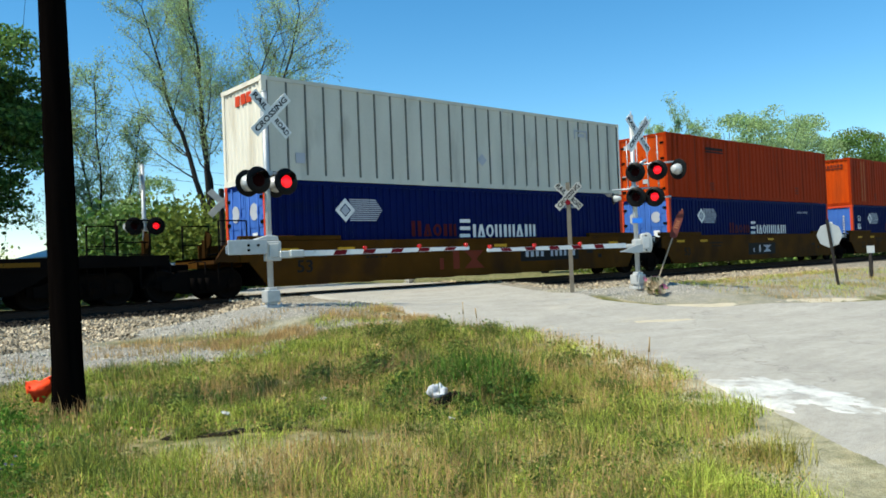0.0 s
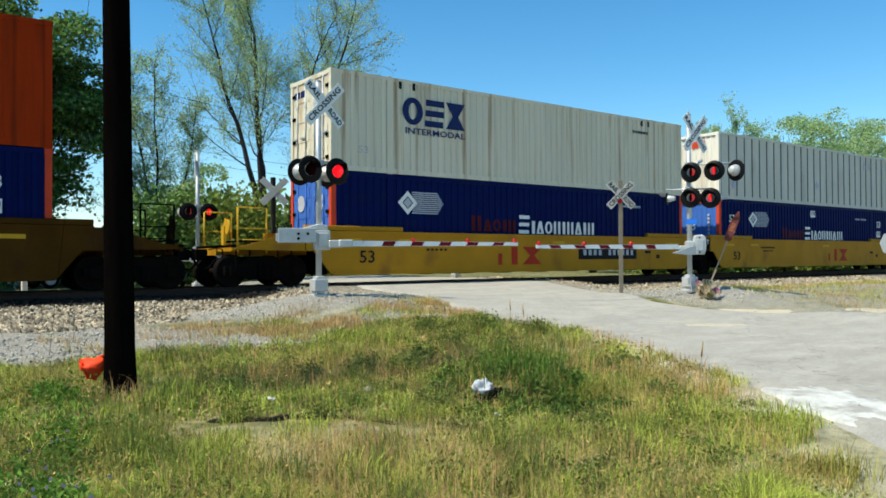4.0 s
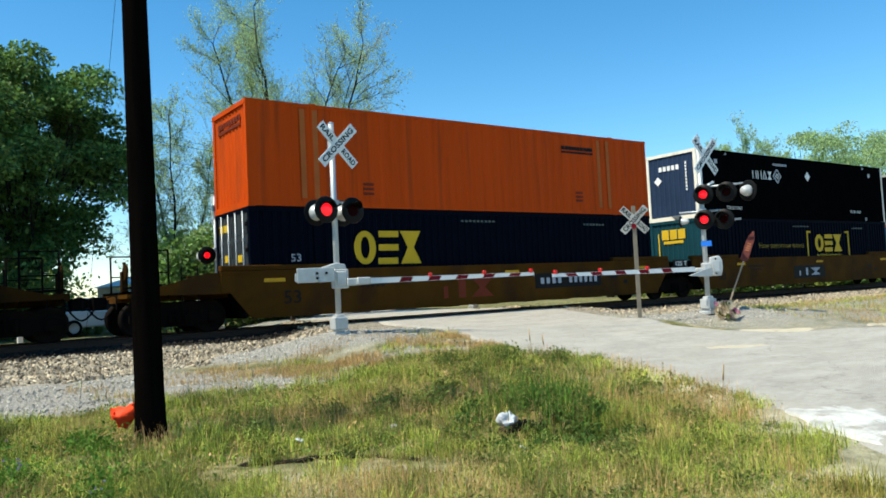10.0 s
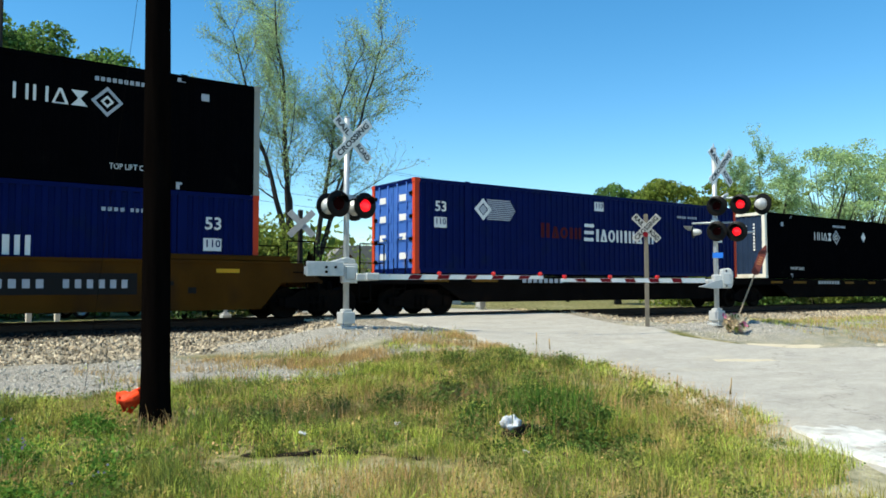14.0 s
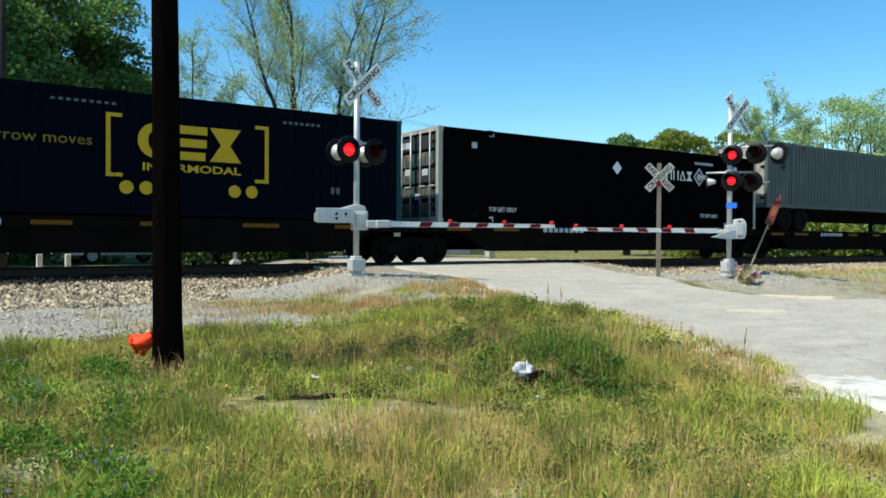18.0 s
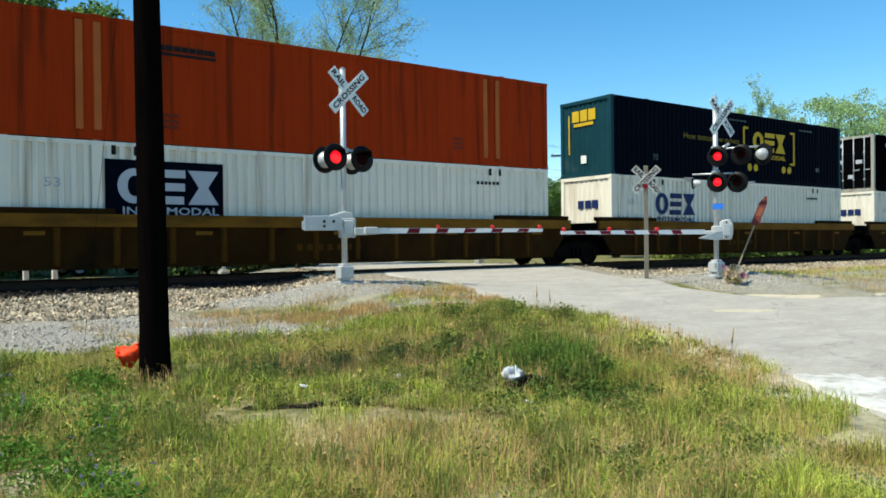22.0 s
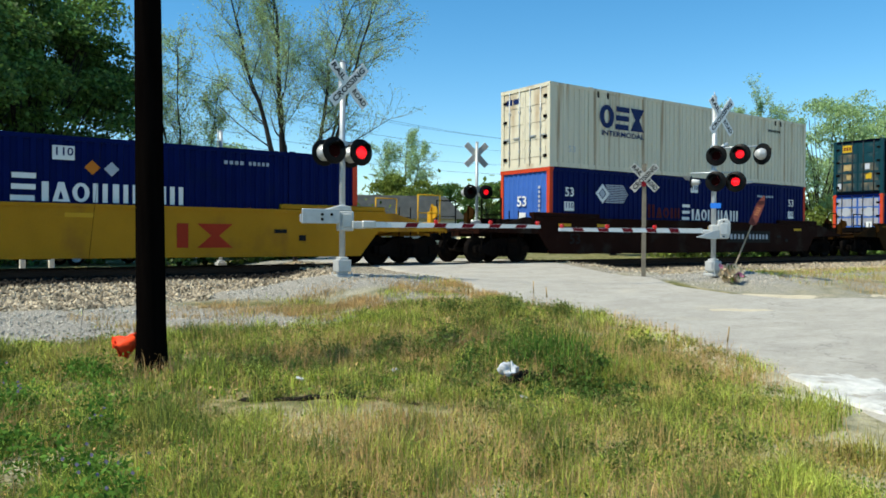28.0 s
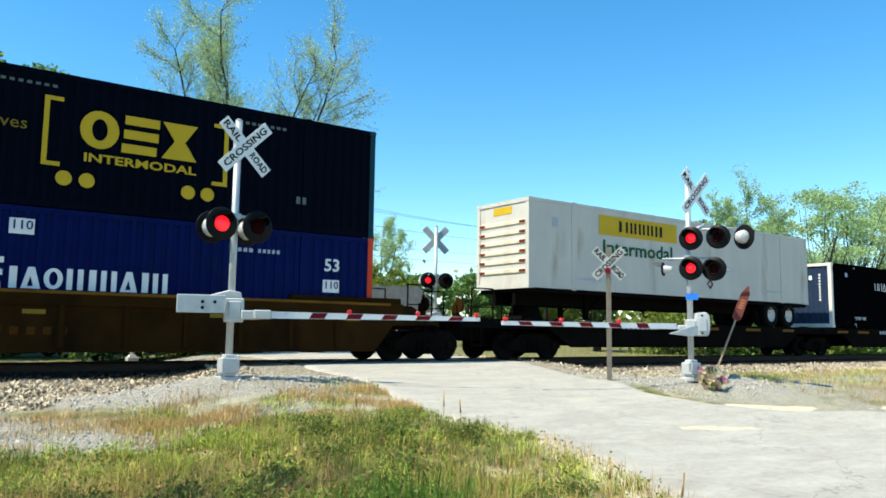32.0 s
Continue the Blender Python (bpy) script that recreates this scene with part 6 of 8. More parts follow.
def build_train():
    W0 = 0.35
    # place along the train, car paint, style, ends, bottom kind/end/extra, top kind/end/extra
    rows = [
        (9.93, "brownyellow", "smooth", "own", "shared", ("blue", "door", "faded"), ("sheet", "panel", "")),
        (29.52, "brownyellow", "smooth", "shared", "shared", ("blue", "door", "faded"), ("rust_orange", "door", "lead")),
        (49.15, "brownyellow", "smooth", "shared", "own", ("blue", "panel", ""), ("rust_orange", "panel", "streaked")),
        (72.4, "yellow", "smooth", "own", "shared", ("blue", "door", "faded"), ("cream", "door", "")),
        (91.18, "yellow", "smooth", "shared", "shared", ("blue", "panel", ""), ("sheet", "panel", "")),
        (110.58, "yellow", "smooth", "shared", "own", ("blue", "panel", ""), ("umax", "panel", "")),
        (134.05, "grimebrown", "sooty", "own", "own", ("blue", "panel", ""), ("navy", "panel", "")),
        (157.65, "brownyellow", "smooth", "own", "shared", ("navylow", "door", ""), ("orange", "panel", "")),
        (176.98, "brownyellow", "smooth", "shared", "shared", ("navy", "panel", ""), ("umax", "panel", "lead")),
        (196.45, "brownyellow", "smooth", "shared", "own", ("blue", "panel", ""), ("umax", "door", "")),
    ]
    stacks = list(rows) + [
        (308.4, "grimebrown", "ribbed", "own", "shared", ("white", "panel", "framed"), ("rust_orange", "panel", "lead_streaked")),
        (327.68, "grimebrown", "ribbed", "shared", "shared", ("white", "panel", ""), ("navy", "panel", "")),
        (347.15, "grimebrown", "ribbed", "shared", "own", ("white", "panel", ""), ("umax", "door", "")),
        (370.52, "yellow", "smooth", "own", "own", ("blue", "panel", "hazard"), None),
        (394.1, "redbrown", "smooth", "own", "own", ("blue", "panel", ""), ("cream", "door", "")),
        (417.75, "grimebrown", "sooty", "own", "own", ("blue", "door", "chalky"), ("navy", "door", "")),
    ]
    flats = [(-10.6, None), (217.5, ("blue", "door", "")), (235.78, ("umax", "panel", "lead")), (252.86, ("navy", "panel", "")), (270.32, ("umax", "door", "dusty")), (287.3, "grey"), (439.46, "hunt"), (457.6, ("umax", "panel", "lead"))]
    order = sorted([r[0] for r in stacks] + [f[0] for f in flats])

    def gap(u, side):
        i = order.index(u)
        j = i + side
        if j < 0 or j >= len(order):
            return 3.4
        return abs(order[j] - u) - LEN
    for u, paint, style, e0, e1, low, top in stacks:
        car = well_car(paint, (e0, e1), (gap(u, -1), gap(u, 1)), style, u not in (29.52, 176.98), {370.52: 10.3, 91.18: 8.95, 110.58: 0}.get(u, 5.9), u not in (370.52, 91.18))
        load(car, u)
        h = 2.9 if top else 2.72
        load(container(low[0], low[1], h, low[2]), u, W0)
        if top:
            load(container(top[0], top[1], 2.9, top[2]), u, W0 + 2.905)
    for u, what in flats:
        g0, g1 = gap(u, -1), gap(u, 1)
        ends = ("own" if g0 > 4 or u < 0 else "shared", "own" if g1 > 4 or u < 0 else "shared")
        car = spine_car(ends, (g0, min(g1, 5.6) if u > 0 else 3.6))
        load(car, u)
        if what == "grey":
            load(chassis((1.5, 2.75), 12.6, "tyre"), u, 1.2)
            load(container("grey", "door", 2.85), u, 2.21)
        elif what == "hunt":
            load(chassis((13.4, 14.7), 3.2, "silver"), u, 1.2)
            load(container("hunt", "slats", 2.85), u, 2.21)
        elif what:
            load(container(what[0], what[1], 2.9, what[2]), u, 1.265)


build_train()


# ---- crossing signals
LENSES = ([], [])      # lit on the first and on the second beat


def crossbuck(parent, m, back=False, size=1.22, face="", wide=0.115):
    """Two crossed blades with lettering; blades tilt 45 degrees, in the plane facing -y of m."""
    face = face or ("signback" if back else "signwhite")
    blade = shared(("blade", size), lambda bm: box(bm, -size / 2, size / 2, -0.006, 0.006, -wide, wide), face, 0.003)
    for i, a in enumerate((45, -45)):
        b = put("crossbuck_blade", blade, parent, m @ pose(0, -0.012 * i, 0, 0, a, 0))
        if back:
            continue
        if i == 1:
            put("lettering", lettering("CROSSING", 0.17, "letter_black", 0.004, 0.88 * size), b, FRONT(0, -0.0075, 0))
        else:
            put("lettering", lettering("RAIL", 0.17, "letter_black", 0.004, 0.345 * size), b, FRONT(-0.3 * size, -0.0075, 0))
            put("lettering", lettering("ROAD", 0.17, "letter_black", 0.004, 0.345 * size), b, FRONT(0.3 * size, -0.0075, 0))


def lamp(parent, m, beat, label="", hood_paint="hoodblack", r=0.29, body=0.18, eye=0.138):
    """A flashing lamp that faces -y of m: round backboard, hood, housing, and a lens that turns its lit or unlit side out."""
    board = put("lamp", shared(("backboard", r, eye), lambda bm: lathe(bm, [(eye + 0.001, 0.0), (r - 0.01, 0.0), (r, 0.012), (r - 0.01, 0.02), (eye + 0.001, 0.02)], 30), "hoodblack"), parent, m, label or "black round backboard of a flashing lamp")

    def hood(bm):
        seg, ring = 16, []
        for k, (y, q) in enumerate(((0.0, 0.165), (-0.24, 0.18))):
            ring.append([bm.verts.new((q * math.cos(a), y * max(0.12, math.sin(a)) ** 0.8, q * math.sin(a))) for a in (math.radians(15 + 150 * i / seg) for i in range(seg + 1))])
        for i in range(seg):
            bm.faces.new((ring[0][i], ring[0][i + 1], ring[1][i + 1], ring[1][i])).smooth = True
        bmesh.ops.solidify(bm, geom=bm.faces[:], thickness=0.006)
    put("hood", shared(("hood",), hood, hood_paint), board)
    put("housing", shared(("housing", body, eye), lambda bm: lathe(bm, [(0.0, 0.22), (body * 0.5, 0.22), (body * 0.68, 0.19), (body * 0.92, 0.1), (body, 0.05), (body, 0.022), (eye, 0.022), (0.07, 0.1), (0.0, 0.1)], 20), "silver"), board)

    def lens(bm):
        seg, rims = 24, []
        for side, mat in ((-1, 0), (1, 1)):
            rings = []
            for q, y in ((eye, 0.004), (eye * 0.8, 0.014), (eye * 0.4, 0.024)):
                rings.append([bm.verts.new((q * math.cos(2 * math.pi * i / seg), side * y, q * math.sin(2 * math.pi * i / seg))) for i in range(seg)])
            fs = []
            for a, b in zip(rings, rings[1:]):
                fs += [bm.faces.new((a[i], a[(i + 1) % seg], b[(i + 1) % seg], b[i])) for i in range(seg)]
            fs.append(bm.faces.new(rings[-1]))
            for f in fs:
                f.material_index, f.smooth = mat, True
            rims.append(rings[0])
        for i in range(seg):
            bm.faces.new((rims[0][i], rims[0][(i + 1) % seg], rims[1][(i + 1) % seg], rims[1][i])).material_index = 1
        bmesh.ops.recalc_face_normals(bm, faces=bm.faces)
    ln = put("lens", shared(("lens", eye), lens, ["litlens", "darklens"]), board)
    LENSES[beat].append(ln)
    return board


def gate_arm(parent, m, length):
    """A striped arm that runs along +x of m."""
    n = 12
    step = length / n
    arm = put("gate_arm", shared(("arm", round(length, 1)), lambda bm: (prism(bm, [(0, -0.062), (length, -0.04), (length, 0.04), (0, 0.062)], -0.012, 0.012)), "signwhite"), parent, m, "white gate arm with slanted red stripes")
    for i in range(2, n, 2):
        a, b = i * step, (i + 1) * step
        w = lambda x: 0.056 - 0.022 * x / length
        put("red_stripe", shared(("stripe", i, round(length, 1)), lambda bm: prism(bm, [(a, -w(a)), (b - 0.06, -w(b)), (b, w(b)), (a + 0.06, w(a))], -0.0145, 0.0145), "stripe_red"), arm)
    for x in (length * 0.35, length * 0.68, length - 0.08):
        put("arm_lamp", shared(("armlamp",), lambda bm: (tube(bm, (0, -0.045, 0.02), (0, 0.045, 0.02), 0.038, seg=14), box(bm, -0.03, 0.03, -0.03, 0.03, -0.04, 0.01)), "armlamp"), arm, pose(x, 0, 0.07))


def base_and_pole(sig, top, pole="galv"):
    put("pole", shared(("mast", top), lambda bm: (tube(bm, (0, 0, 0.25), (0, 0, top), 0.063, seg=16), tube(bm, (0, 0, top), (0, 0, top + 0.03), 0.072, 0.03, seg=16)), "galv"), sig)
    put("junction_base", shared(("jbase",), lambda bm: (box(bm, -0.15, 0.15, -0.15, 0.15, 0.1, 0.36), box(bm, -0.18, 0.18, -0.18, 0.18, -0.04, 0.04), box(bm, -0.1, 0.1, -0.1, 0.1, 0.04, 0.42)), "silver", 0.015), sig)
    for a in range(4):
        x, y = 0.155 * (1 if a % 2 else -1), 0.155 * (1 if a > 1 else -1)
        put("anchor_bolt", shared(("bolt",), lambda bm: tube(bm, (0, 0, 0.04), (0, 0, 0.09), 0.018, seg=6), "galv"), sig, pose(x, y, 0))


def gate_machine(sig, m):
    g = put("gate_machine", shared(("machine",), lambda bm: (box(bm, -0.12, 0.2, -0.24, 0.06, -0.22, 0.2), box(bm, -0.07, 0.15, -0.27, -0.23, -0.15, 0.15), box(bm, 0.15, 0.46, -0.3, -0.12, -0.17, -0.01), box(bm, 0.36, 0.66, -0.36, -0.24, -0.16, 0.0)), "silver", 0.022), sig, m)
    put("machine_cover", shared(("mcover",), lambda bm: prism(bm, [(-0.42, 0.2), (0.16, 0.2), (0.14, 0.3), (-0.05, 0.34), (-0.36, 0.25)], -0.22, 0.05), "silver", 0.015), g)
    put("counterweight", shared(("cweight",), lambda bm: (box(bm, -0.92, -0.12, -0.3, -0.245, -0.07, 0.24), box(bm, -0.9, 0.1, 0.065, 0.1, -0.04, 0.14)), "galv", 0.012), g, pose(0, 0, 0), "dull grey counterweight plates")
    for x in (-0.5, -0.3):
        put("bolt", shared(("cwbolt",), lambda bm: tube(bm, (0, -0.325, 0.02), (0, -0.3, 0.02), 0.03, seg=8), "iron"), g, pose(x, 0, 0.1))
    put("bolt", shared(("cwbolt",), lambda bm: tube(bm, (0, -0.325, 0.02), (0, -0.3, 0.02), 0.03, seg=8), "iron"), g, pose(-0.5, 0, 0))


def crossarm(sig, z, x0, x1, y=-0.07):
    put("crossarm", shared(("crossarm", x0, x1), lambda bm: (tube(bm, (x0, y, 0), (x1, y, 0), 0.025, seg=8), box(bm, -0.08, 0.08, -0.1, 0.08, -0.05, 0.05)), "galv"), sig, pose(0, 0, z))


def build_signals():
    # mast beside the near lane: faces the road from the camera's side
    turn = -4
    a = tagged(new("crossing_signal"), "galvanised crossing mast with crossbuck, paired flashers and lowered gate", "crossing signal", group="crossing signals")
    a.matrix_basis = pose(7.74, 14.74, height(7.74, 14.74), 0, 0, 0)
    base_and_pole(a, 4.62)
    face = pose(0, 0, 0, 0, 0, -turn)
    crossbuck(a, face @ pose(0.1, -0.09, 4.13))
    put("mount", shared(("buckmount",), lambda bm: box(bm, -0.06, 0.06, -0.085, 0.07, -0.1, 0.1), "galv"), a, face @ pose(0, 0, 4.13))
    crossarm(a, 2.86, -0.36, 0.36)
    for x, beat in ((-0.335, 0), (0.335, 1)):
        lamp(a, face @ pose(x, -0.235, 2.68), beat)
        b = lamp(a, face @ pose(x, 0.235, 2.66, 0, 0, 180), beat)
        put("hanger", shared(("hanger",), lambda bm: tube(bm, (0, 0, -0.1), (0, 0, 0.2), 0.03, seg=8), "galv"), a, face @ pose(x, -0.02, 2.68))
    gate_machine(a, pose(0, 0, 1.2, 0, 0, -14.5))
    gate_arm(a, pose(0, 0, 0) @ pose(0.62, -0.33, 1.12, 0, 0, -14.5), 4.05)

    # mast across the road, four lamps and side-road lamps
    b = tagged(new("crossing_signal"), "galvanised crossing mast with crossbuck, five flashers and lowered gate", "crossing signal", group="crossing signals")
    b.matrix_basis = pose(17.2, 12.13, height(17.2, 12.13), 0, 0, 0)
    base_and_pole(b, 4.62)
    put("finial", shared(("finial",), lambda bm: tube(bm, (0, 0, 4.62), (0, 0, 4.75), 0.03, 0.01, seg=8), "galv"), b)
    face = pose(0, 0, 0, 0, 0, -2)
    crossbuck(b, face @ pose(0.12, -0.12, 4.12))
    put("mount", shared(("buckmount",), lambda bm: box(bm, -0.06, 0.06, -0.085, 0.07, -0.1, 0.1), "galv"), b, face @ pose(0.05, 0, 4.12))
    lf = pose(0, 0, 0, 0, 0, -55)
    up = put("crossarm", shared(("upper_arm",), lambda bm: (tube(bm, (-0.05, 0.08, 0), (1.25, 0.08, 0.02), 0.025, seg=8), tube(bm, (0.1, 0.08, -0.02), (0.34, 0.08, 0.12), 0.04, seg=8), box(bm, -0.1, 0.1, -0.1, 0.1, -0.06, 0.06)), "galv"), b, lf @ pose(0, 0, 3.3))
    low = put("crossarm", shared(("lower_arm",), lambda bm: (tube(bm, (-0.58, 0.08, 0), (0.55, 0.08, 0), 0.025, seg=8), box(bm, -0.1, 0.1, -0.1, 0.1, -0.06, 0.06), tube(bm, (0.55, 0.05, -0.28), (0.95, 0.05, -0.26), 0.028, seg=8)), "galv"), b, lf @ pose(0, 0, 2.66))
    for x, z, beat in ((0.05, 3.08, 0), (0.62, 3.1, 1), (0.04, 2.42, 0), (0.52, 2.4, 1)):
        lamp(b, lf @ pose(x, -0.2, z, 0, 0, -14), beat, r=0.265, eye=0.108)
    lamp(b, lf @ pose(1.16, -0.05, 3.1, 0, 0, 138), 0, "silver-backed lamp turned to the side road", r=0.275, body=0.15)
    lamp(b, lf @ pose(-0.56, 0.0, 2.42, 0, 0, -104), 1, "silver-hooded lamp turned to the side road", "silver", r=0.16, body=0.09, eye=0.08)
    put("blue_plate", shared(("bplate",), lambda bm: box(bm, -0.13, 0.13, -0.08, -0.07, -0.07, 0.07), "blueplate"), b, lf @ pose(0.05, 0, 1.8), "small blue emergency notice plate")
    gm = put("gate_machine", shared(("machine2",), lambda bm: (prism(bm, [(0.05, -0.26), (0.34, -0.26), (0.38, -0.1), (0.38, 0.16), (0.3, 0.27), (0.08, 0.24), (0.05, 0.1)], -0.17, 0.14), box(bm, -0.12, 0.08, -0.18, 0.1, -0.16, 0.1), box(bm, -0.3, -0.1, -0.1, 0.04, -0.14, -0.02)), "silver", 0.03), b, pose(0.02, 0, 1.2, 0, 0, -40))
    put("machine_cover", shared(("mcover2",), lambda bm: box(bm, 0.12, 0.3, -0.2, -0.16, -0.16, 0.14), "galv", 0.015), gm)
    for z in (-0.2, 0.19):
        put("bolt", shared(("mbolt2",), lambda bm: tube(bm, (0.2, -0.19, 0), (0.2, -0.165, 0), 0.022, seg=8), "iron"), gm, pose(0, 0, z))
    put("counterweight", shared(("cweight2",), lambda bm: prism(bm, [(-0.7, -0.1), (-0.1, -0.16), (0.1, -0.1), (0.1, 0.1), (-0.15, 0.06)], -0.03, 0.02), "galv", 0.008), b, pose(-0.05, -0.16, 1.08, 0, 0, -14.5))
    gate_arm(b, pose(-0.62, -0.1, 1.14, 0, 0, 165.5), 4.15)

    # passive crossbuck on a post beside the road
    c = tagged(new("crossbuck_sign"), "weathered white crossbuck on a grey channel post", "road sign")
    c.matrix_basis = pose(16.05, 13.45, height(16.05, 13.45))
    put("post", shared(("chpost",), lambda bm: (box(bm, -0.05, 0.05, -0.02, 0.02, -0.1, 3.0), box(bm, -0.05, -0.03, 0.02, 0.06, -0.1, 3.0), box(bm, 0.03, 0.05, 0.02, 0.06, -0.1, 3.0)), "oldpost"), c, pose(0, 0, 0, 0, 0, -40))
    crossbuck(c, pose(0, 0, 0, 0, 0, -40) @ pose(0, -0.04, 2.62), size=0.92, face="signold", wide=0.095)
    put("reflector", disc_mesh(0.07, "stripe_red"), c, pose(0, 0, 0, 0, 0, -40) @ pose(-0.03, -0.08, 2.45))

    # the far side of the tracks
    for x, y, turn in ((18.8, 24.2, 20), (8.6, 24.9, 8)):
        f = tagged(new("crossing_signal"), "galvanised crossing mast beyond the track, lamps flashing", "crossing signal", group="crossing signals")
        f.matrix_basis = pose(x, y, height(x, y))
        base_and_pole(f, 4.7)
        face = pose(0, 0, 0, 0, 0, -turn)
        edge = pose(0, 0, 0, 0, 0, 79 if x < 12 else 0)
        crossbuck(f, face @ edge @ pose(0, 0.09, 4.2, 0, 0, 180), back=False)
        crossbuck(f, face @ edge @ pose(0, 0.05, 4.2, 0, 0, 0), back=True)
        crossarm(f, 2.9, -0.4, 0.4)
        for lx, beat in ((-0.33, 0), (0.33, 1)):
            lamp(f, face @ pose(lx, -0.2, 2.7), beat, eye=0.105)
            put("lamp_shroud", shared(("shroud",), lambda bm: lathe(bm, [(0.1, -0.22), (0.16, -0.1), (0.17, 0.02), (0.15, 0.12)], 20), "silver"), f, face @ pose(lx - 0.13, 0.05, 2.68))
            put("hanger", shared(("hanger",), lambda bm: tube(bm, (0, 0, -0.1), (0, 0, 0.2), 0.03, seg=8), "galv"), f, face @ pose(lx, -0.02, 2.7))
        gate_machine(f, pose(0, 0, 1.25, 0, 0, 160 if x < 12 else -10))
    d = tagged(new("crossbuck_sign"), "back of a grey crossbuck on a timber post", "road sign")
    d.matrix_basis = pose(11.4, 25.2, height(11.4, 25.2))
    put("post", shared(("tpost",), lambda bm: box(bm, -0.07, 0.07, -0.07, 0.07, -0.1, 3.7), "bark"), d)
    crossbuck(d, pose(0, -0.09, 3.2, 0, 0, -22), back=True)


def build_roadside():
    # utility pole with orange marker
    p = tagged(new("utility_pole"), "dark creosoted timber utility pole in tall grass", "utility pole")
    z = height(2.2, 8.62)
    p.matrix_basis = pose(2.2, 8.66, z, -0.4, -0.5, 0)

    def shaft(bm):
        n, seg = 26, 16
        prev = None
        for k in range(n + 1):
            h = -0.3 + 7.0 * k / n
            r = 0.157 - 0.0046 * max(h, 0) + (0.02 * (1 - h / 0.4) if h < 0.4 else 0)
            ring = [bm.verts.new((r * (1 + 0.035 * noise.noise((math.cos(t) * 3, math.sin(t) * 3, h * 0.4))) * math.cos(t), r * (1 + 0.035 * noise.noise((math.cos(t) * 3, math.sin(t) * 3, h * 0.4 + 9))) * math.sin(t), h)) for t in (2 * math.pi * i / seg for i in range(seg))]
            if prev:
                for i in range(seg):
                    bm.faces.new((prev[i], prev[(i + 1) % seg], ring[(i + 1) % seg], ring[i])).smooth = True
            prev = ring
        bm.faces.new(prev)
    put("shaft", mesh_of("shaft", shaft, "creosote"), p)
    # guy wire up to the pole's head
    w = tagged(new("guy_wire"), "thin steel guy wire from the ground to the pole", "wire")
    gz = height(1.98, 11.5)
    put("strand", mesh_of("strand", lambda bm: tube(bm, (1.98, 11.5, gz), (2.14, 8.75, 5.85), 0.0026, seg=5), "iron"), w)
    # orange-red marker leaning at the pole's foot
    f = tagged(new("marker_cone"), "crumpled orange-red plastic marker lying by the pole", "marker")
    f.matrix_basis = pose(1.95, 8.95, height(1.95, 8.95) + 0.24, 62, 12, 40) @ Matrix.Scale(0.78, 4)

    def cone(bm):
        lathe(bm, [(0.17, 0.0), (0.165, 0.02), (0.13, 0.08), (0.11, 0.14), (0.08, 0.22), (0.055, 0.3), (0.05, 0.3), (0.09, 0.14), (0.14, 0.02)], 18, 'Z')
        for v in bm.verts:
            v.co += 0.075 * noise.noise_vector(v.co * 11)
    put("cone", mesh_of("cone", cone, "flagred"), f)
    put("flap", mesh_of("flap", lambda bm: box(bm, -0.14, 0.1, -0.12, 0.12, -0.02, 0.0), "flagred", 0.008), f, pose(0, 0, 0, 10, 8, 20))
    # crumpled bag by the ditch
    g = tagged(new("plastic_bag"), "crumpled white plastic bag caught in the weeds", "litter")
    g.matrix_basis = pose(5.46, 6.5, height(5.46, 6.5) + 0.08, 0, 0, -35)

    def bag(bm):
        bmesh.ops.create_icosphere(bm, subdivisions=4, radius=0.092)
        for v in bm.verts:
            fold = 1.2 * abs(noise.noise(v.co * 9)) + 0.6 * abs(noise.noise(v.co * 23 + Vector((2, 0, 5))))
            v.co *= max(0.35, 1.3 - fold + 0.75 * noise.noise(v.co * 6.5 + Vector((3, 1, 0))))
            v.co.z *= 1.15 + 0.5 * (v.co.x > 0.02)
            v.co.y *= 0.7
        for f in bm.faces:
            f.smooth = False
    put("bag", mesh_of("bag", bag, "trash"), g)
    for x, y, r in ((3.4, 7.45, 0.05), (4.5, 7.3, 0.07), (4.9, 5.6, 0.05)):
        h = tagged(new("litter_scrap"), "small pale scrap of litter in the grass", "litter")
        h.matrix_basis = pose(x, y, height(x, y) + 0.06, 20, 10, 40)

        def scrap(bm):
            bmesh.ops.create_icosphere(bm, subdivisions=2, radius=r)
            for v in bm.verts:
                v.co += 0.4 * r * noise.noise_vector(v.co * 20)
                v.co.z *= 0.4
        put("scrap", mesh_of("scrap", scrap, "trash"), h)
    # low bare earth banks in grass and ditch, shade put into their colour
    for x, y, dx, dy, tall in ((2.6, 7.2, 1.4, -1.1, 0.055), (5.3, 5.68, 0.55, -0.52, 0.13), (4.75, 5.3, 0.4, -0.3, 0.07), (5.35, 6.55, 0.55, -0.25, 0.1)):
        e = tagged(new("earth_bank"), "low dark earth bank in the grass, shade put into its colour", "earth", group="bare earth banks")

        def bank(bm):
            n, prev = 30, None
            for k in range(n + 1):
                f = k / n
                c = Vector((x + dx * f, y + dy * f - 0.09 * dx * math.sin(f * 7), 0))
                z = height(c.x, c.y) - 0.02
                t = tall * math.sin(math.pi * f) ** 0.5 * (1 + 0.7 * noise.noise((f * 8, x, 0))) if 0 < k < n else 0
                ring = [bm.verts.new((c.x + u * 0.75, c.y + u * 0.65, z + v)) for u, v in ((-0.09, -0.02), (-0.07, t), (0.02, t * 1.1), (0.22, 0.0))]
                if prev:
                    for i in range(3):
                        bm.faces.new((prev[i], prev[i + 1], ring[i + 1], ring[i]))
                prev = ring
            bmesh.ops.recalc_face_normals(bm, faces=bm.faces)
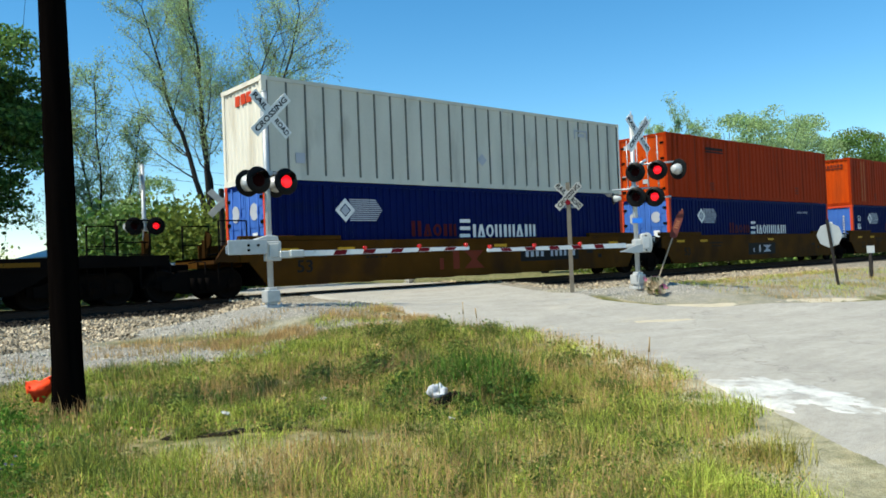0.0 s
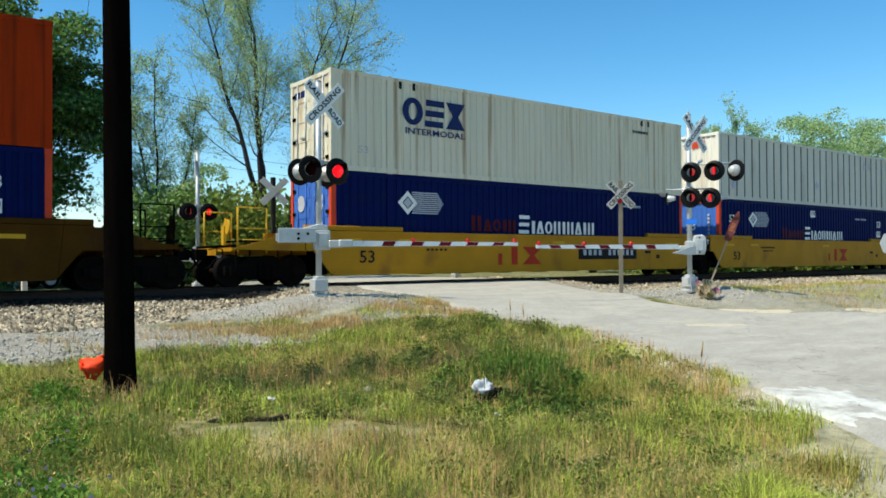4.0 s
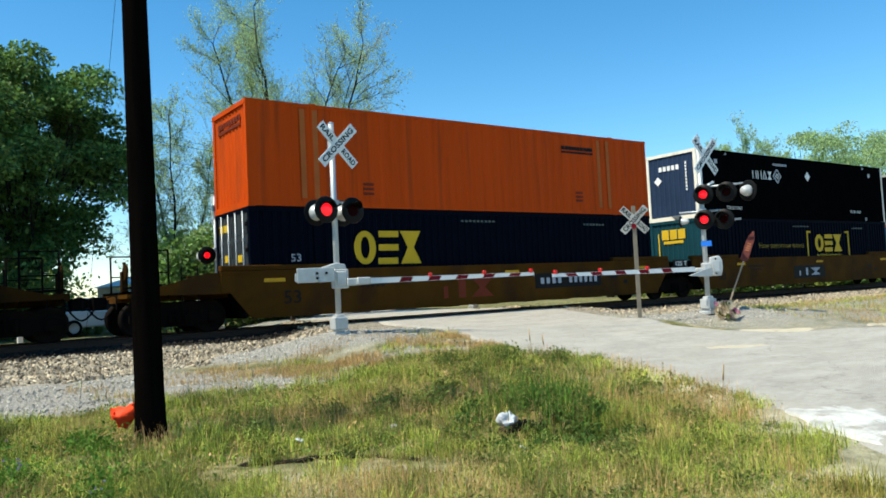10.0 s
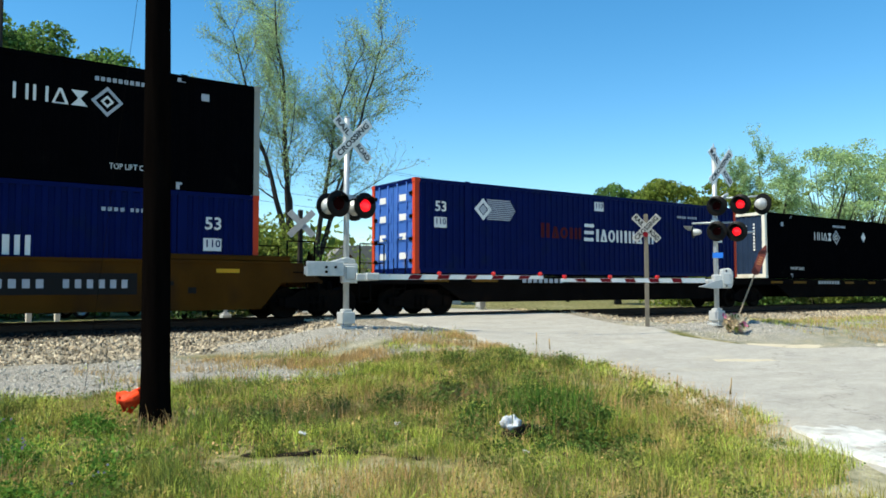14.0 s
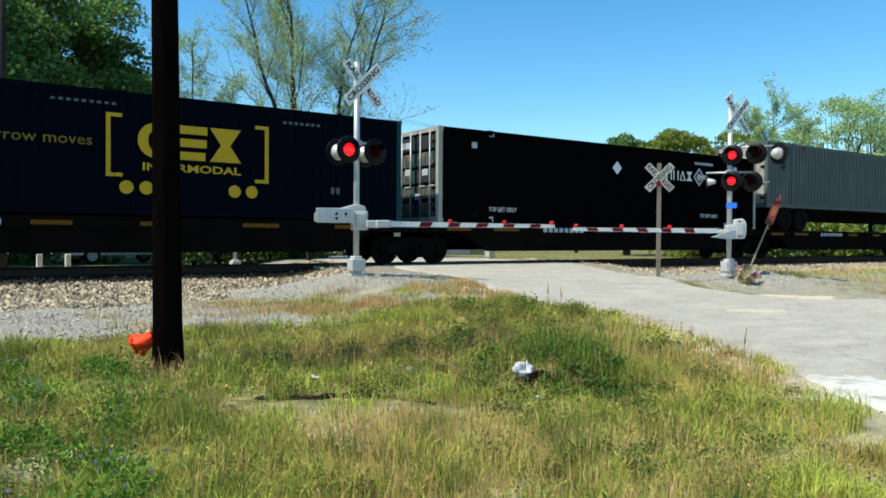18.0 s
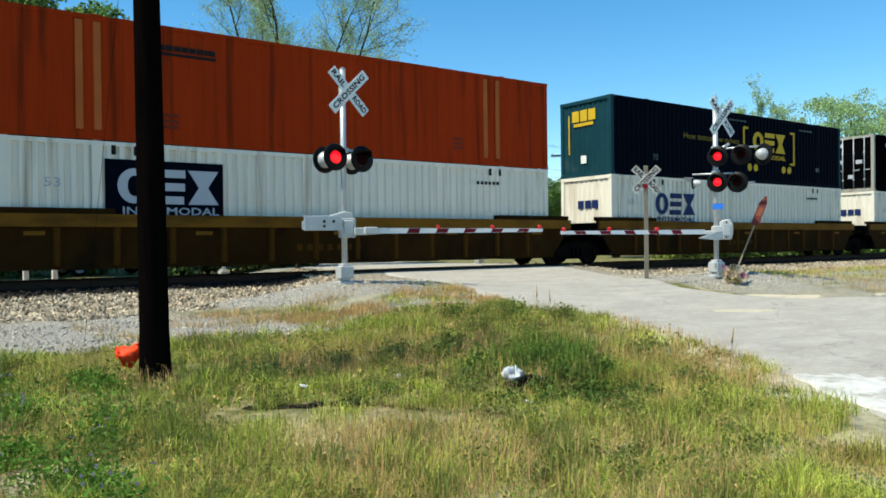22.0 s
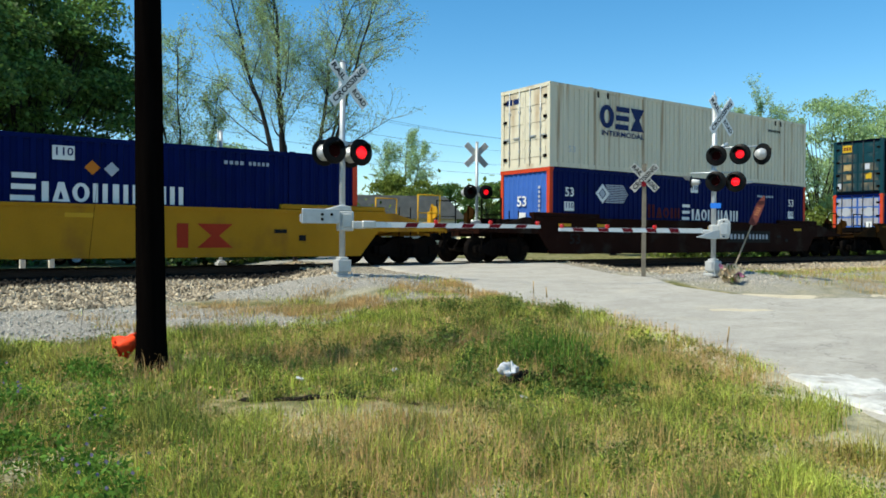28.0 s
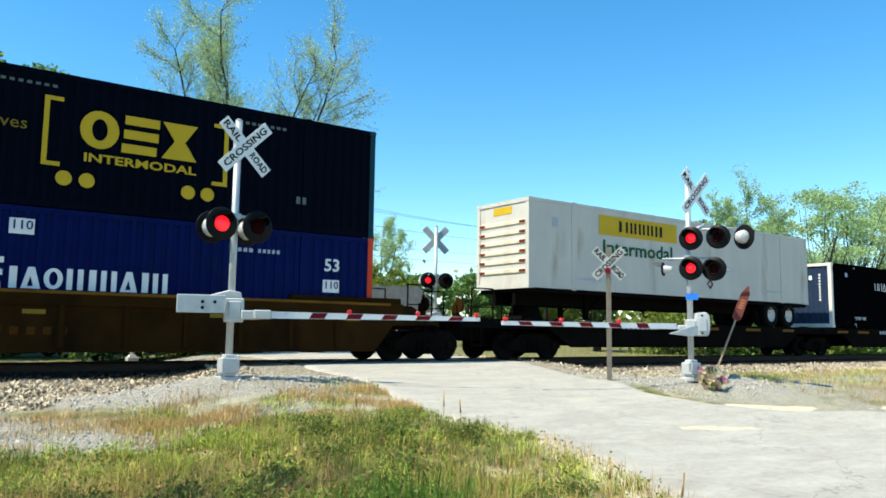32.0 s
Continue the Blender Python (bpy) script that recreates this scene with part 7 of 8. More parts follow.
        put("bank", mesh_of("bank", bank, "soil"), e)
    # leaning round-ended sign on a stick
    s = tagged(new("leaning_sign"), "faded red sign on a leaning wooden stick", "sign")
    s.matrix_basis = pose(18.15, 12.2, height(18.15, 12.2), 0, 21, -55)
    put("stick", mesh_of("stick", lambda bm: box(bm, -0.02, 0.02, -0.015, 0.015, -0.05, 2.15), "wood"), s)

    def plate(bm):
        prism(bm, [(0.05, -0.4), (0.1, -0.34), (0.09, 0.24), (0.02, 0.42), (-0.02, 0.42), (-0.1, 0.2), (-0.1, -0.36), (-0.05, -0.4)], -0.025, -0.016)
    put("plate", mesh_of("plate", plate, "signred"), s, pose(0, 0, 1.72))
    put("writing_bars", mesh_of("writing_bars", lambda bm: [box(bm, -0.05, 0.05, -0.029, -0.025, z, z + 0.035) for z in (-0.12, -0.06, 0.0, 0.06)], "rust_tint"), s, pose(0, 0, 1.72))
    # silk flowers at the foot of the mast
    fl = tagged(new("memorial_flowers"), "bunch of faded pink and cream silk flowers on the gravel", "flowers")
    fl.matrix_basis = pose(17.05, 11.5, height(17.05, 11.5)) @ Matrix.Diagonal((1.35, 1.35, 1.2, 1))
    rnd = random.Random(5)
    for mat, nn in (("petal", 100), ("pink", 16), ("weed", 18)):
        def blooms(bm):
            for _ in range(nn):
                c = Vector((rnd.gauss(0, 0.085), rnd.gauss(0, 0.075), 0.05 + rnd.random() * 0.3))
                for k in range(5):
                    t = k * 1.256 + rnd.random()
                    u = Vector((math.cos(t), 0.3 * math.sin(t) - 0.2, 0.3 + 0.8 * math.sin(t))) * 0.06
                    v = Vector((-math.sin(t), 0.2 * math.cos(t), 0.8 * math.cos(t))) * 0.035
                    bm.faces.new([bm.verts.new(c + q) for q in (Vector((0, 0, 0)), u + v, u * 1.2, u - v)])
        put("bouquet" if mat != "weed" else "leaf_cluster", mesh_of("bouquet", blooms, mat), fl)
    # back of a round sign and small post further along the road
    r = tagged(new("round_sign"), "back of a round silver sign on a leaning post", "road sign")
    r.matrix_basis = pose(24.05, 9.95, height(24.05, 9.95), 0, 3, -45)
    put("post", mesh_of("post", lambda bm: box(bm, -0.035, 0.035, -0.03, 0.03, -0.1, 2.0), "bark"), r, pose(0.12, -0.06, 0, 0, -10, 0))
    put("disc", mesh_of("disc", lambda bm: tube(bm, (0, -0.012, 0), (0, 0.0, 0), 0.38, seg=8), "silver"), r, pose(-0.13, -0.02, 1.5))
    q = tagged(new("marker_post"), "short weathered marker post with a small plate", "post")
    q.matrix_basis = pose(28.2, 10.4, height(28.2, 10.4))
    put("stake", mesh_of("stake", lambda bm: box(bm, -0.05, 0.05, -0.05, 0.05, -0.1, 1.1), "bark"), q)
    put("plate", mesh_of("mplate", lambda bm: box(bm, -0.12, 0.12, -0.07, -0.06, 0.85, 1.1), "silver"), q, pose(0, 0, 0, 0, 0, -60))


build_signals()
build_roadside()


# ---- plants
def sheet_mesh(name, verts, faces, mat):
    me = bpy.data.meshes.new(name)
    me.from_pydata(verts.reshape(-1, 3).tolist(), [], faces)
    me.materials.append(M[mat])
    return me


def blades(name, spots, heights, widths, mat, seed, lean=0.5):
    """Bent grass blades of two pieces each; spots: n x 3."""
    g = np.random.RandomState(seed)
    n = len(spots)
    a = g.uniform(0, 2 * np.pi, n)
    side = np.stack([np.cos(a), np.sin(a), np.zeros(n)], 1) * widths[:, None] / 2
    b = g.uniform(0, 2 * np.pi, n)
    k = np.abs(g.normal(0, lean, n))
    out = np.stack([np.cos(b) * k, np.sin(b) * k, np.zeros(n)], 1) * heights[:, None]
    up = np.stack([np.zeros(n), np.zeros(n), heights], 1)
    v = np.stack([spots - side, spots + side, spots + 0.55 * up + 0.3 * out + 0.7 * side, spots + 0.55 * up + 0.3 * out - 0.7 * side, spots + up * (1 - 0.25 * k[:, None]) + out], 1)
    faces = []
    for i in range(n):
        j = 5 * i
        faces.append((j, j + 1, j + 2, j + 3))
        faces.append((j + 3, j + 2, j + 4))
    return sheet_mesh(name, v, faces, mat)


def turf_density(x, y):
    ballast, gravel, sand, _ = zone_weights(x, y)
    return max(0.0, 1 - gravel * 1.1 - ballast) * (1 - 0.88 * sand)


def scatter(n, x0, x1, y0, y1, keep, seed):
    g = random.Random(seed)
    out, tries = [], 0
    while len(out) < n and tries < n * 12:
        tries += 1
        x, y = g.uniform(x0, x1), g.uniform(y0, y1)
        if keep(x, y, g):
            out.append((x, y, height(x, y) - 0.01))
    return np.array(out)


BARE = ((2.4, 6.85, 3.9, 5.75, 0.23), (5.35, 5.6, 6.0, 5.2, 0.3))


def bare(x, y):
    """Inside a trodden strip or the ditch, where no grass stands."""
    for x0, y0, x1, y1, r in BARE:
        t = min(1, max(0, ((x - x0) * (x1 - x0) + (y - y0) * (y1 - y0)) / ((x1 - x0) ** 2 + (y1 - y0) ** 2)))
        if math.hypot(x - x0 - t * (x1 - x0), y - y0 - t * (y1 - y0)) < r * (1 + 0.5 * noise.noise((x * 3, y * 3, 9))):
            return True
    return False


def verge(x, y):
    """The grassy corner between the access lane and the road."""
    if y < 5.2 and in_poly(x + 0.06 * smooth(5.2, 4.2, y) + 0.3 * noise.noise((x * 2.1, y * 2.1, 44)), y - 0.2, ROAD_POLY):
        return False
    return y < 11.6 - 0.25 * noise.noise((x, y, 0)) and not in_poly(x - 0.12, y, ROAD_POLY) and x > -6 and not bare(x, y)


def build_grass():
    g = np.random.RandomState(2)
    dens = {}

    def dense(x, y):
        k = (round(x * 5), round(y * 5))
        if k not in dens:
            dens[k] = turf_density(x, y) if verge(x, y) else 0
        return dens[k]

    def clump(x, y, f=1.3, z=0):
        return 0.5 + 0.5 * noise.noise((x * f, y * f, z))
    near = scatter(125000, -3.2, 9.9, 1.2, 6.5, lambda x, y, r: r.random() < dense(x, y) * (0.25 + 0.75 * clump(x, y)) and abs(math.atan2(x, y) - 0.62) < 0.75, 1)
    far = scatter(62000, -5, 10.2, 6.5, 12.2, lambda x, y, r: r.random() < dense(x, y) * (0.3 + 0.7 * clump(x, y)), 2)
    for pts, w, nm, seed in ((near, 0.0055, "near", 3), (far, 0.009, "far", 4)):
        tall = np.array([0.22 + 2.3 * clump(x, y, 1.3, 4) ** 1.8 * (0.55 + 0.9 * clump(x, y, 4.5, 9)) for x, y, _ in pts])
        h = g.uniform(0.04, 0.16, len(pts)) * tall
        ob = put("grass", blades("grass", pts, h, g.uniform(0.6, 1.3, len(pts)) * w, "grass", seed, 0.75))
        tagged(ob, "tall uneven spring grass on the verge", "grass", kind="stuff")
    wide = scatter(26000, -14, 9, -9, 12, lambda x, y, r: not in_poly(x - 0.1, y, ROAD_POLY) and (x < -3 or y < 1.4 or abs(math.atan2(x, y) - 0.62) >= 0.72) and r.random() < turf_density(x, y), 13)
    ob = put("grass", blades("grass", wide, g.uniform(0.06, 0.2, len(wide)), g.uniform(0.01, 0.02, len(wide)), "grass", 14, 0.75))
    tagged(ob, "spring grass on the wider verge", "grass", kind="stuff")
    for pts, size, seed in ((near, 0.011, 63), (far, 0.018, 64)):
        low = pts[::2] + g.normal(0, 0.04, (len(pts[::2]), 3)) * np.array((1, 1, 0))
        low[:, 2] += g.uniform(0.01, 0.13, len(low)) * np.array([0.3 + 1.2 * clump(x, y, 2.2, 7) for x, y, _ in low])
        for mat, part_of in (("weed", low[::2]), ("weed_lush", low[1::4]), ("redgrass", low[3::8])):
            tagged(put("forb", leaf_mesh(part_of, size, mat, g)), "small broad leaves of clover and forbs in the turf", "forbs", kind="stuff")
    for mat, n, seed, words in (("grass", 420, 61, "rounded tussocks of taller spring grass"), ("weed", 240, 62, "darker green tussocks in the turf")):
        tufts = scatter(n, -2.5, 9.6, 1.8, 11.2, lambda x, y, r: r.random() < dense(x, y) * (0.15 + clump(x, y, 0.8, seed)) and abs(math.atan2(x, y) - 0.62) < 0.75, seed)
        spots, tall = [], []
        for x, y, z in tufts:
            size = 0.1 + 0.2 * g.random_sample() ** 1.5
            k = int(420 * size)
            ang, rad = g.uniform(0, 2 * np.pi, k), size * 0.75 * np.sqrt(g.random_sample(k))
            spots.append(np.stack([x + rad * np.cos(ang), y + rad * np.sin(ang), np.full(k, z)], 1))
            tall.append(size * (1.25 - 0.6 * rad / size) * g.uniform(0.6, 1.2, k))
        spots, tall = np.concatenate(spots), np.concatenate(tall)
        ob = put("grass_tussock", blades("grass_tussock", spots, tall, g.uniform(0.004, 0.008, len(spots)), mat, seed, 0.6))
        tagged(ob, words, "grass", kind="stuff")
    dry = scatter(13500, -3, 10, 1.5, 11, lambda x, y, r: verge(x, y) and r.random() < (0.08 + 0.9 * bump_at(x, y, 3.2, 3.7, 1.1, 0.8) + 1.2 * max(0, noise.noise((x * 0.8, y * 0.8, 20)))) * (0.4 + 0.6 * dense(x, y)), 5)
    ob = put("dry_grass", blades("dry_grass", dry, g.uniform(0.1, 0.27, len(dry)), g.uniform(0.003, 0.006, len(dry)), "drygrass", 6, 0.35))
    tagged(ob, "dry reddish-tan grass stems standing in the green turf", "grass", kind="stuff")
    red = scatter(10500, 0.5, 9.5, 2.2, 10.4, lambda x, y, r: verge(x, y) and r.random() < 0.03 + 0.45 * bump_at(x, y, 2.7, 4.6, 1.1, 0.9) + 1.0 * bump_at(x, y, 5.6, 8.2, 1.9, 0.7, -0.3) + 0.6 * bump_at(x, y, 6.6, 6.4, 0.9, 0.5) + 0.6 * bump_at(x, y, 7.0, 5.2, 0.9, 0.5) + 0.7 * max(0, noise.noise((x * 1.6, y * 1.6, 70)) - 0.15), 25)
    ob = put("dry_grass", blades("dry_grass", red, g.uniform(0.12, 0.34, len(red)), g.uniform(0.003, 0.006, len(red)), "redgrass", 26, 0.4))
    tagged(ob, "reddish-brown seeding grass stems in patches", "grass", kind="stuff")
    stalks = scatter(520, 5.4, 7.2, 5.6, 7.9, lambda x, y, r: r.random() < bump_at(x, y, 6.3, 6.7, 0.5, 0.6), 27)
    ob = put("grass", blades("grass", stalks, g.uniform(0.22, 0.48, len(stalks)), g.uniform(0.008, 0.014, len(stalks)), "weed_lush", 28, 0.25))
    tagged(ob, "tall fresh green stalks over the ditch", "grass", kind="stuff")
    pale = scatter(8500, 1.2, 5.6, 2.4, 6.6, lambda x, y, r: verge(x, y) and r.random() < 0.2 + noise.noise((x * 1.1, y * 1.1, 50)) + 0.9 * bump_at(x, y, 3.2, 5.4, 1.2, 0.6, -0.6), 15)
    ob = put("dry_grass", blades("dry_grass", pale, g.uniform(0.04, 0.16, len(pale)), g.uniform(0.004, 0.007, len(pale)), "straw", 16, 0.9))
    tagged(ob, "matted pale straw among the grass", "grass", kind="stuff")
    # sparse straw along the mounds and the strip beyond the road
    straw = np.concatenate([
        scatter(8000, 2.2, 10.6, 11.4, 14.2, lambda x, y, r: not in_poly(x, y, ROAD_POLY) and r.random() < 0.8 * max(0, noise.noise((x * 1.1, y * 1.1, 30)) + 0.12 + 0.5 * bump_at(x, y, 6.2, 12.6, 2.2, 0.5, -0.1)) * (1.2 - zone_weights(x, y)[1]), 7),
        scatter(5500, 18.5, 34, 8.0, 15.2, lambda x, y, r: not in_poly(x, y, ROAD_POLY) and r.random() < 0.35 + noise.noise((x * 0.6, y * 0.9, 33)), 8)])
    ob = put("dry_grass", blades("dry_grass", straw, g.uniform(0.06, 0.2, len(straw)), g.uniform(0.006, 0.013, len(straw)), "drygrass", 9, 0.5))
    tagged(ob, "straw-coloured grass on the gravel shoulder", "grass", kind="stuff")
    green = np.concatenate([
        scatter(5000, 2.2, 10.8, 11.5, 14.4, lambda x, y, r: not in_poly(x, y, ROAD_POLY) and r.random() < 0.7 * max(0, noise.noise((x * 0.9, y * 0.9, 37))) * (1.1 - zone_weights(x, y)[1]), 10),
        scatter(6000, 18.5, 34, 8.0, 15.2, lambda x, y, r: not in_poly(x, y, ROAD_POLY) and r.random() < 0.2 + noise.noise((x * 0.6, y * 0.9, 41)), 11)])
    ob = put("grass", blades("grass", green, g.uniform(0.06, 0.18, len(green)), g.uniform(0.007, 0.014, len(green)), "grass", 12, 0.6))
    tagged(ob, "thin green grass on the gravel shoulder", "grass", kind="stuff")


def weed_clump(x, y, r, n, seed, flowers=False, leaf="weed", leaf_size=0.035):
    """One leafy weed: many small leaves on leaning stems."""
    g = np.random.RandomState(seed)
    w = tagged(new("weed_clump"), {"weed": "leafy dark green roadside weed", "weed_lush": "lush bright green broadleaf weed", "weed_dark": "dark green shrubby weed at the ditch"}[leaf] + (" with lilac flowers" if flowers else ""), "weed", group="weeds on the verge")
    w.matrix_basis = pose(x, y, height(x, y) - 0.01)
    c = np.stack([g.normal(0, r * 0.5, n), g.normal(0, r * 0.5, n), np.abs(g.normal(r * 0.45, r * 0.35, n))], 1)
    a, b = g.normal(0, 1, (n, 3)), g.normal(0, 1, (n, 3))
    a /= np.linalg.norm(a, axis=1)[:, None]
    b -= a * (a * b).sum(1)[:, None]
    b /= np.linalg.norm(b, axis=1)[:, None]
    s = g.uniform(0.5, 1.4, n)[:, None] * leaf_size
    v = np.stack([c - a * s, c + b * s * 0.45, c + a * s, c - b * s * 0.45], 1)
    leaves = put("foliage", sheet_mesh("foliage", v, [(4 * i, 4 * i + 1, 4 * i + 2, 4 * i + 3) for i in range(n)], leaf), w)
    k = max(8, n // 40)
    base = np.stack([g.normal(0, r * 0.25, k), g.normal(0, r * 0.25, k), np.zeros(k)], 1)
    put("stem_tuft", blades("stem_tuft", base, g.uniform(0.7, 1.25, k) * r, np.full(k, 0.008), leaf, seed + 1, 0.4), w)
    if flowers:
        m = 8
        c = np.stack([g.normal(0, r * 0.5, m), g.normal(0, r * 0.5, m), g.uniform(0.6, 1.25, m) * r], 1)
        v = np.stack([c + d for d in (np.array((0.013, 0, 0)), np.array((0, 0.013, 0.01)), np.array((-0.013, 0, 0)), np.array((0, -0.013, -0.012)))], 1)
        put("blossom_spray", sheet_mesh("blossom_spray", v, [(4 * i, 4 * i + 1, 4 * i + 2, 4 * i + 3) for i in range(m)], "flower"), w)


def build_weeds():
    rnd = random.Random(8)
    spots = [(6.1, 7.0, 0.24), (6.5, 7.5, 0.3), (6.45, 6.5, 0.24), (6.0, 6.1, 0.2), (6.7, 7.0, 0.22), (6.2, 7.6, 0.22), (5.1, 6.0, 0.2), (4.75, 6.35, 0.2), (7.1, 8.0, 0.3), (5.4, 7.9, 0.34), (4.7, 8.0, 0.24), (5.0, 8.3, 0.3), (5.9, 8.35, 0.3), (4.4, 8.6, 0.22), (5.75, 7.5, 0.26), (6.6, 8.6, 0.3), (7.5, 8.9, 0.3),
             (3.2, 8.1, 0.24), (3.0, 7.5, 0.2), (7.6, 6.6, 0.22), (8.3, 6.9, 0.2), (5.9, 5.2, 0.16), (4.2, 8.9, 0.22), (7.0, 5.3, 0.2), (6.9, 9.6, 0.3), (8.4, 8.7, 0.25)]
    for i, (x, y, r) in enumerate(spots):
        weed_clump(x, y, r * 0.85, int(800 * (r / 0.3) ** 2), 50 + i, False, "weed", 0.024)
    for i in range(24):
        a, d = rnd.uniform(0.0, 0.2), rnd.uniform(3.6, 9.6)
        weed_clump(d * math.sin(a), d * math.cos(a), rnd.uniform(0.16, 0.3), 620, 90 + i, i % 2 == 0, "weed_lush", 0.022)
    # ditch weeds: shade is mixed into their dark green
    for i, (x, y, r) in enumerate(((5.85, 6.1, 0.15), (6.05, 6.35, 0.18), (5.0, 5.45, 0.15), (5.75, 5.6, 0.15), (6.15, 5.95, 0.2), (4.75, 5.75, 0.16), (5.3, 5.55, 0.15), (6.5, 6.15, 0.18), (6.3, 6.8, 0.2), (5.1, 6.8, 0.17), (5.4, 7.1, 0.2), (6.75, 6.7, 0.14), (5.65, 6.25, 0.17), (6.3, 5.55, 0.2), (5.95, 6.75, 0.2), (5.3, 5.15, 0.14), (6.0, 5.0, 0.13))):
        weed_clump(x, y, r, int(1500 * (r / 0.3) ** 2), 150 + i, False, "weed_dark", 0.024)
    for i in range(9):
        weed_clump(rnd.uniform(-0.2, 2.2), rnd.uniform(3.2, 4.6), rnd.uniform(0.1, 0.18), 330, 120 + i, False, "weed", 0.02)
    for i in range(110):
        a, d = rnd.uniform(0.02, 1.0), rnd.uniform(3.6, 10.5)
        x, y = d * math.sin(a), d * math.cos(a)
        if verge(x, y) and zone_weights(x, y)[2] < 0.5:
            weed_clump(x, y, rnd.uniform(0.09, 0.17), 260, 200 + i, False, "weed", 0.019)
    # single tall seed stalks
    for i, (x, y, h) in enumerate(((8.15, 5.62, 0.5), (8.3, 6.5, 0.42), (8.9, 9.9, 0.55), (9.05, 9.7, 0.45), (7.9, 10.4, 0.5), (2.35, 9.9, 0.4))):
        s = tagged(new("seed_stalk"), "single dry brown seed stalk at the verge", "plant", group="seed stalks")
        s.matrix_basis = pose(x, y, height(x, y) - 0.02, 3, 4, 40 * i)
        put("stalk", mesh_of("stalk", lambda bm: tube(bm, (0, 0, 0), (0, 0, h), 0.006, 0.004, seg=5), "drygrass"), s)
        put("seed_head", mesh_of("seed_head", lambda bm: tube(bm, (0, 0, h * 0.62), (0.01, 0, h), 0.012, 0.005, seg=6), "drygrass"), s)


def leaf_mesh(c, size, mat, g):
    n = len(c)
    a, b = g.normal(0, 1, (n, 3)), g.normal(0, 1, (n, 3))
    a /= np.linalg.norm(a, axis=1)[:, None]
    b -= a * (a * b).sum(1)[:, None]
    b /= np.linalg.norm(b, axis=1)[:, None]
    s = (g.uniform(0.6, 1.4, n) * size)[:, None]
    v = np.stack([c - a * s, c + b * s * 0.6, c + a * s, c - b * s * 0.6], 1)
    return sheet_mesh("crown", v, [(4 * i, 4 * i + 1, 4 * i + 2, 4 * i + 3) for i in range(n)], mat)


def bush(x, y, r, h, n, mat, seed, size=0.1):
    g = np.random.RandomState(seed)
    b = tagged(new("bush"), "dense green bush behind the railway", "bush", group="bushes beyond the track")
    b.matrix_basis = pose(x, y, height(x, y) - 0.05)
    k = 14
    cen = np.stack([g.normal(0, r * 0.5, k), g.normal(0, r * 0.4, k), g.uniform(0.2, 0.85, k) * h], 1)
    c = cen[g.randint(0, k, n)] + g.normal(0, 0.28 * min(r, h), (n, 3))
    c[:, 2] = np.abs(c[:, 2])
    put("foliage", leaf_mesh(c, size, mat, g), b)
    bm = bmesh.new()
    for q in cen[:6]:
        tube(bm, (0, 0, 0), q, 0.05, 0.015, seg=5)
    me = bpy.data.meshes.new("branch_frame")
    bm.to_mesh(me)
    bm.free()
    me.materials.append(M["bark"])
    put("branch_frame", me, b)


def swept(bm, pts, r0, r1, seg):
    """One continuous tapering limb through a line of points."""
    rings, n = [], len(pts)
    for i, p in enumerate(pts):
        d = pts[min(i + 1, n - 1)] - pts[max(i - 1, 0)]
        turn = d.to_track_quat('Z', 'Y').to_matrix()
        r = r0 + (r1 - r0) * (i / (n - 1)) ** 0.8
        rings.append([bm.verts.new(p + turn @ Vector((r * math.cos(2 * math.pi * k / seg), r * math.sin(2 * math.pi * k / seg), 0))) for k in range(seg)])
    for a, b in zip(rings, rings[1:]):
        for k in range(seg):
            bm.faces.new((a[k], a[(k + 1) % seg], b[(k + 1) % seg], b[k])).smooth = True


def limb_line(p, d, length, steps, wander, rise, rnd):
    pts, q = [p], p
    for _ in range(steps):
        d = (d + Vector((rnd.gauss(0, wander), rnd.gauss(0, wander), rnd.gauss(0, wander) + rise))).normalized()
        q = q + d * length / steps
        pts.append(q)
    return pts


ACROSS = Vector((0.714, -0.7, 0))      # the way along which the bare stems fan out


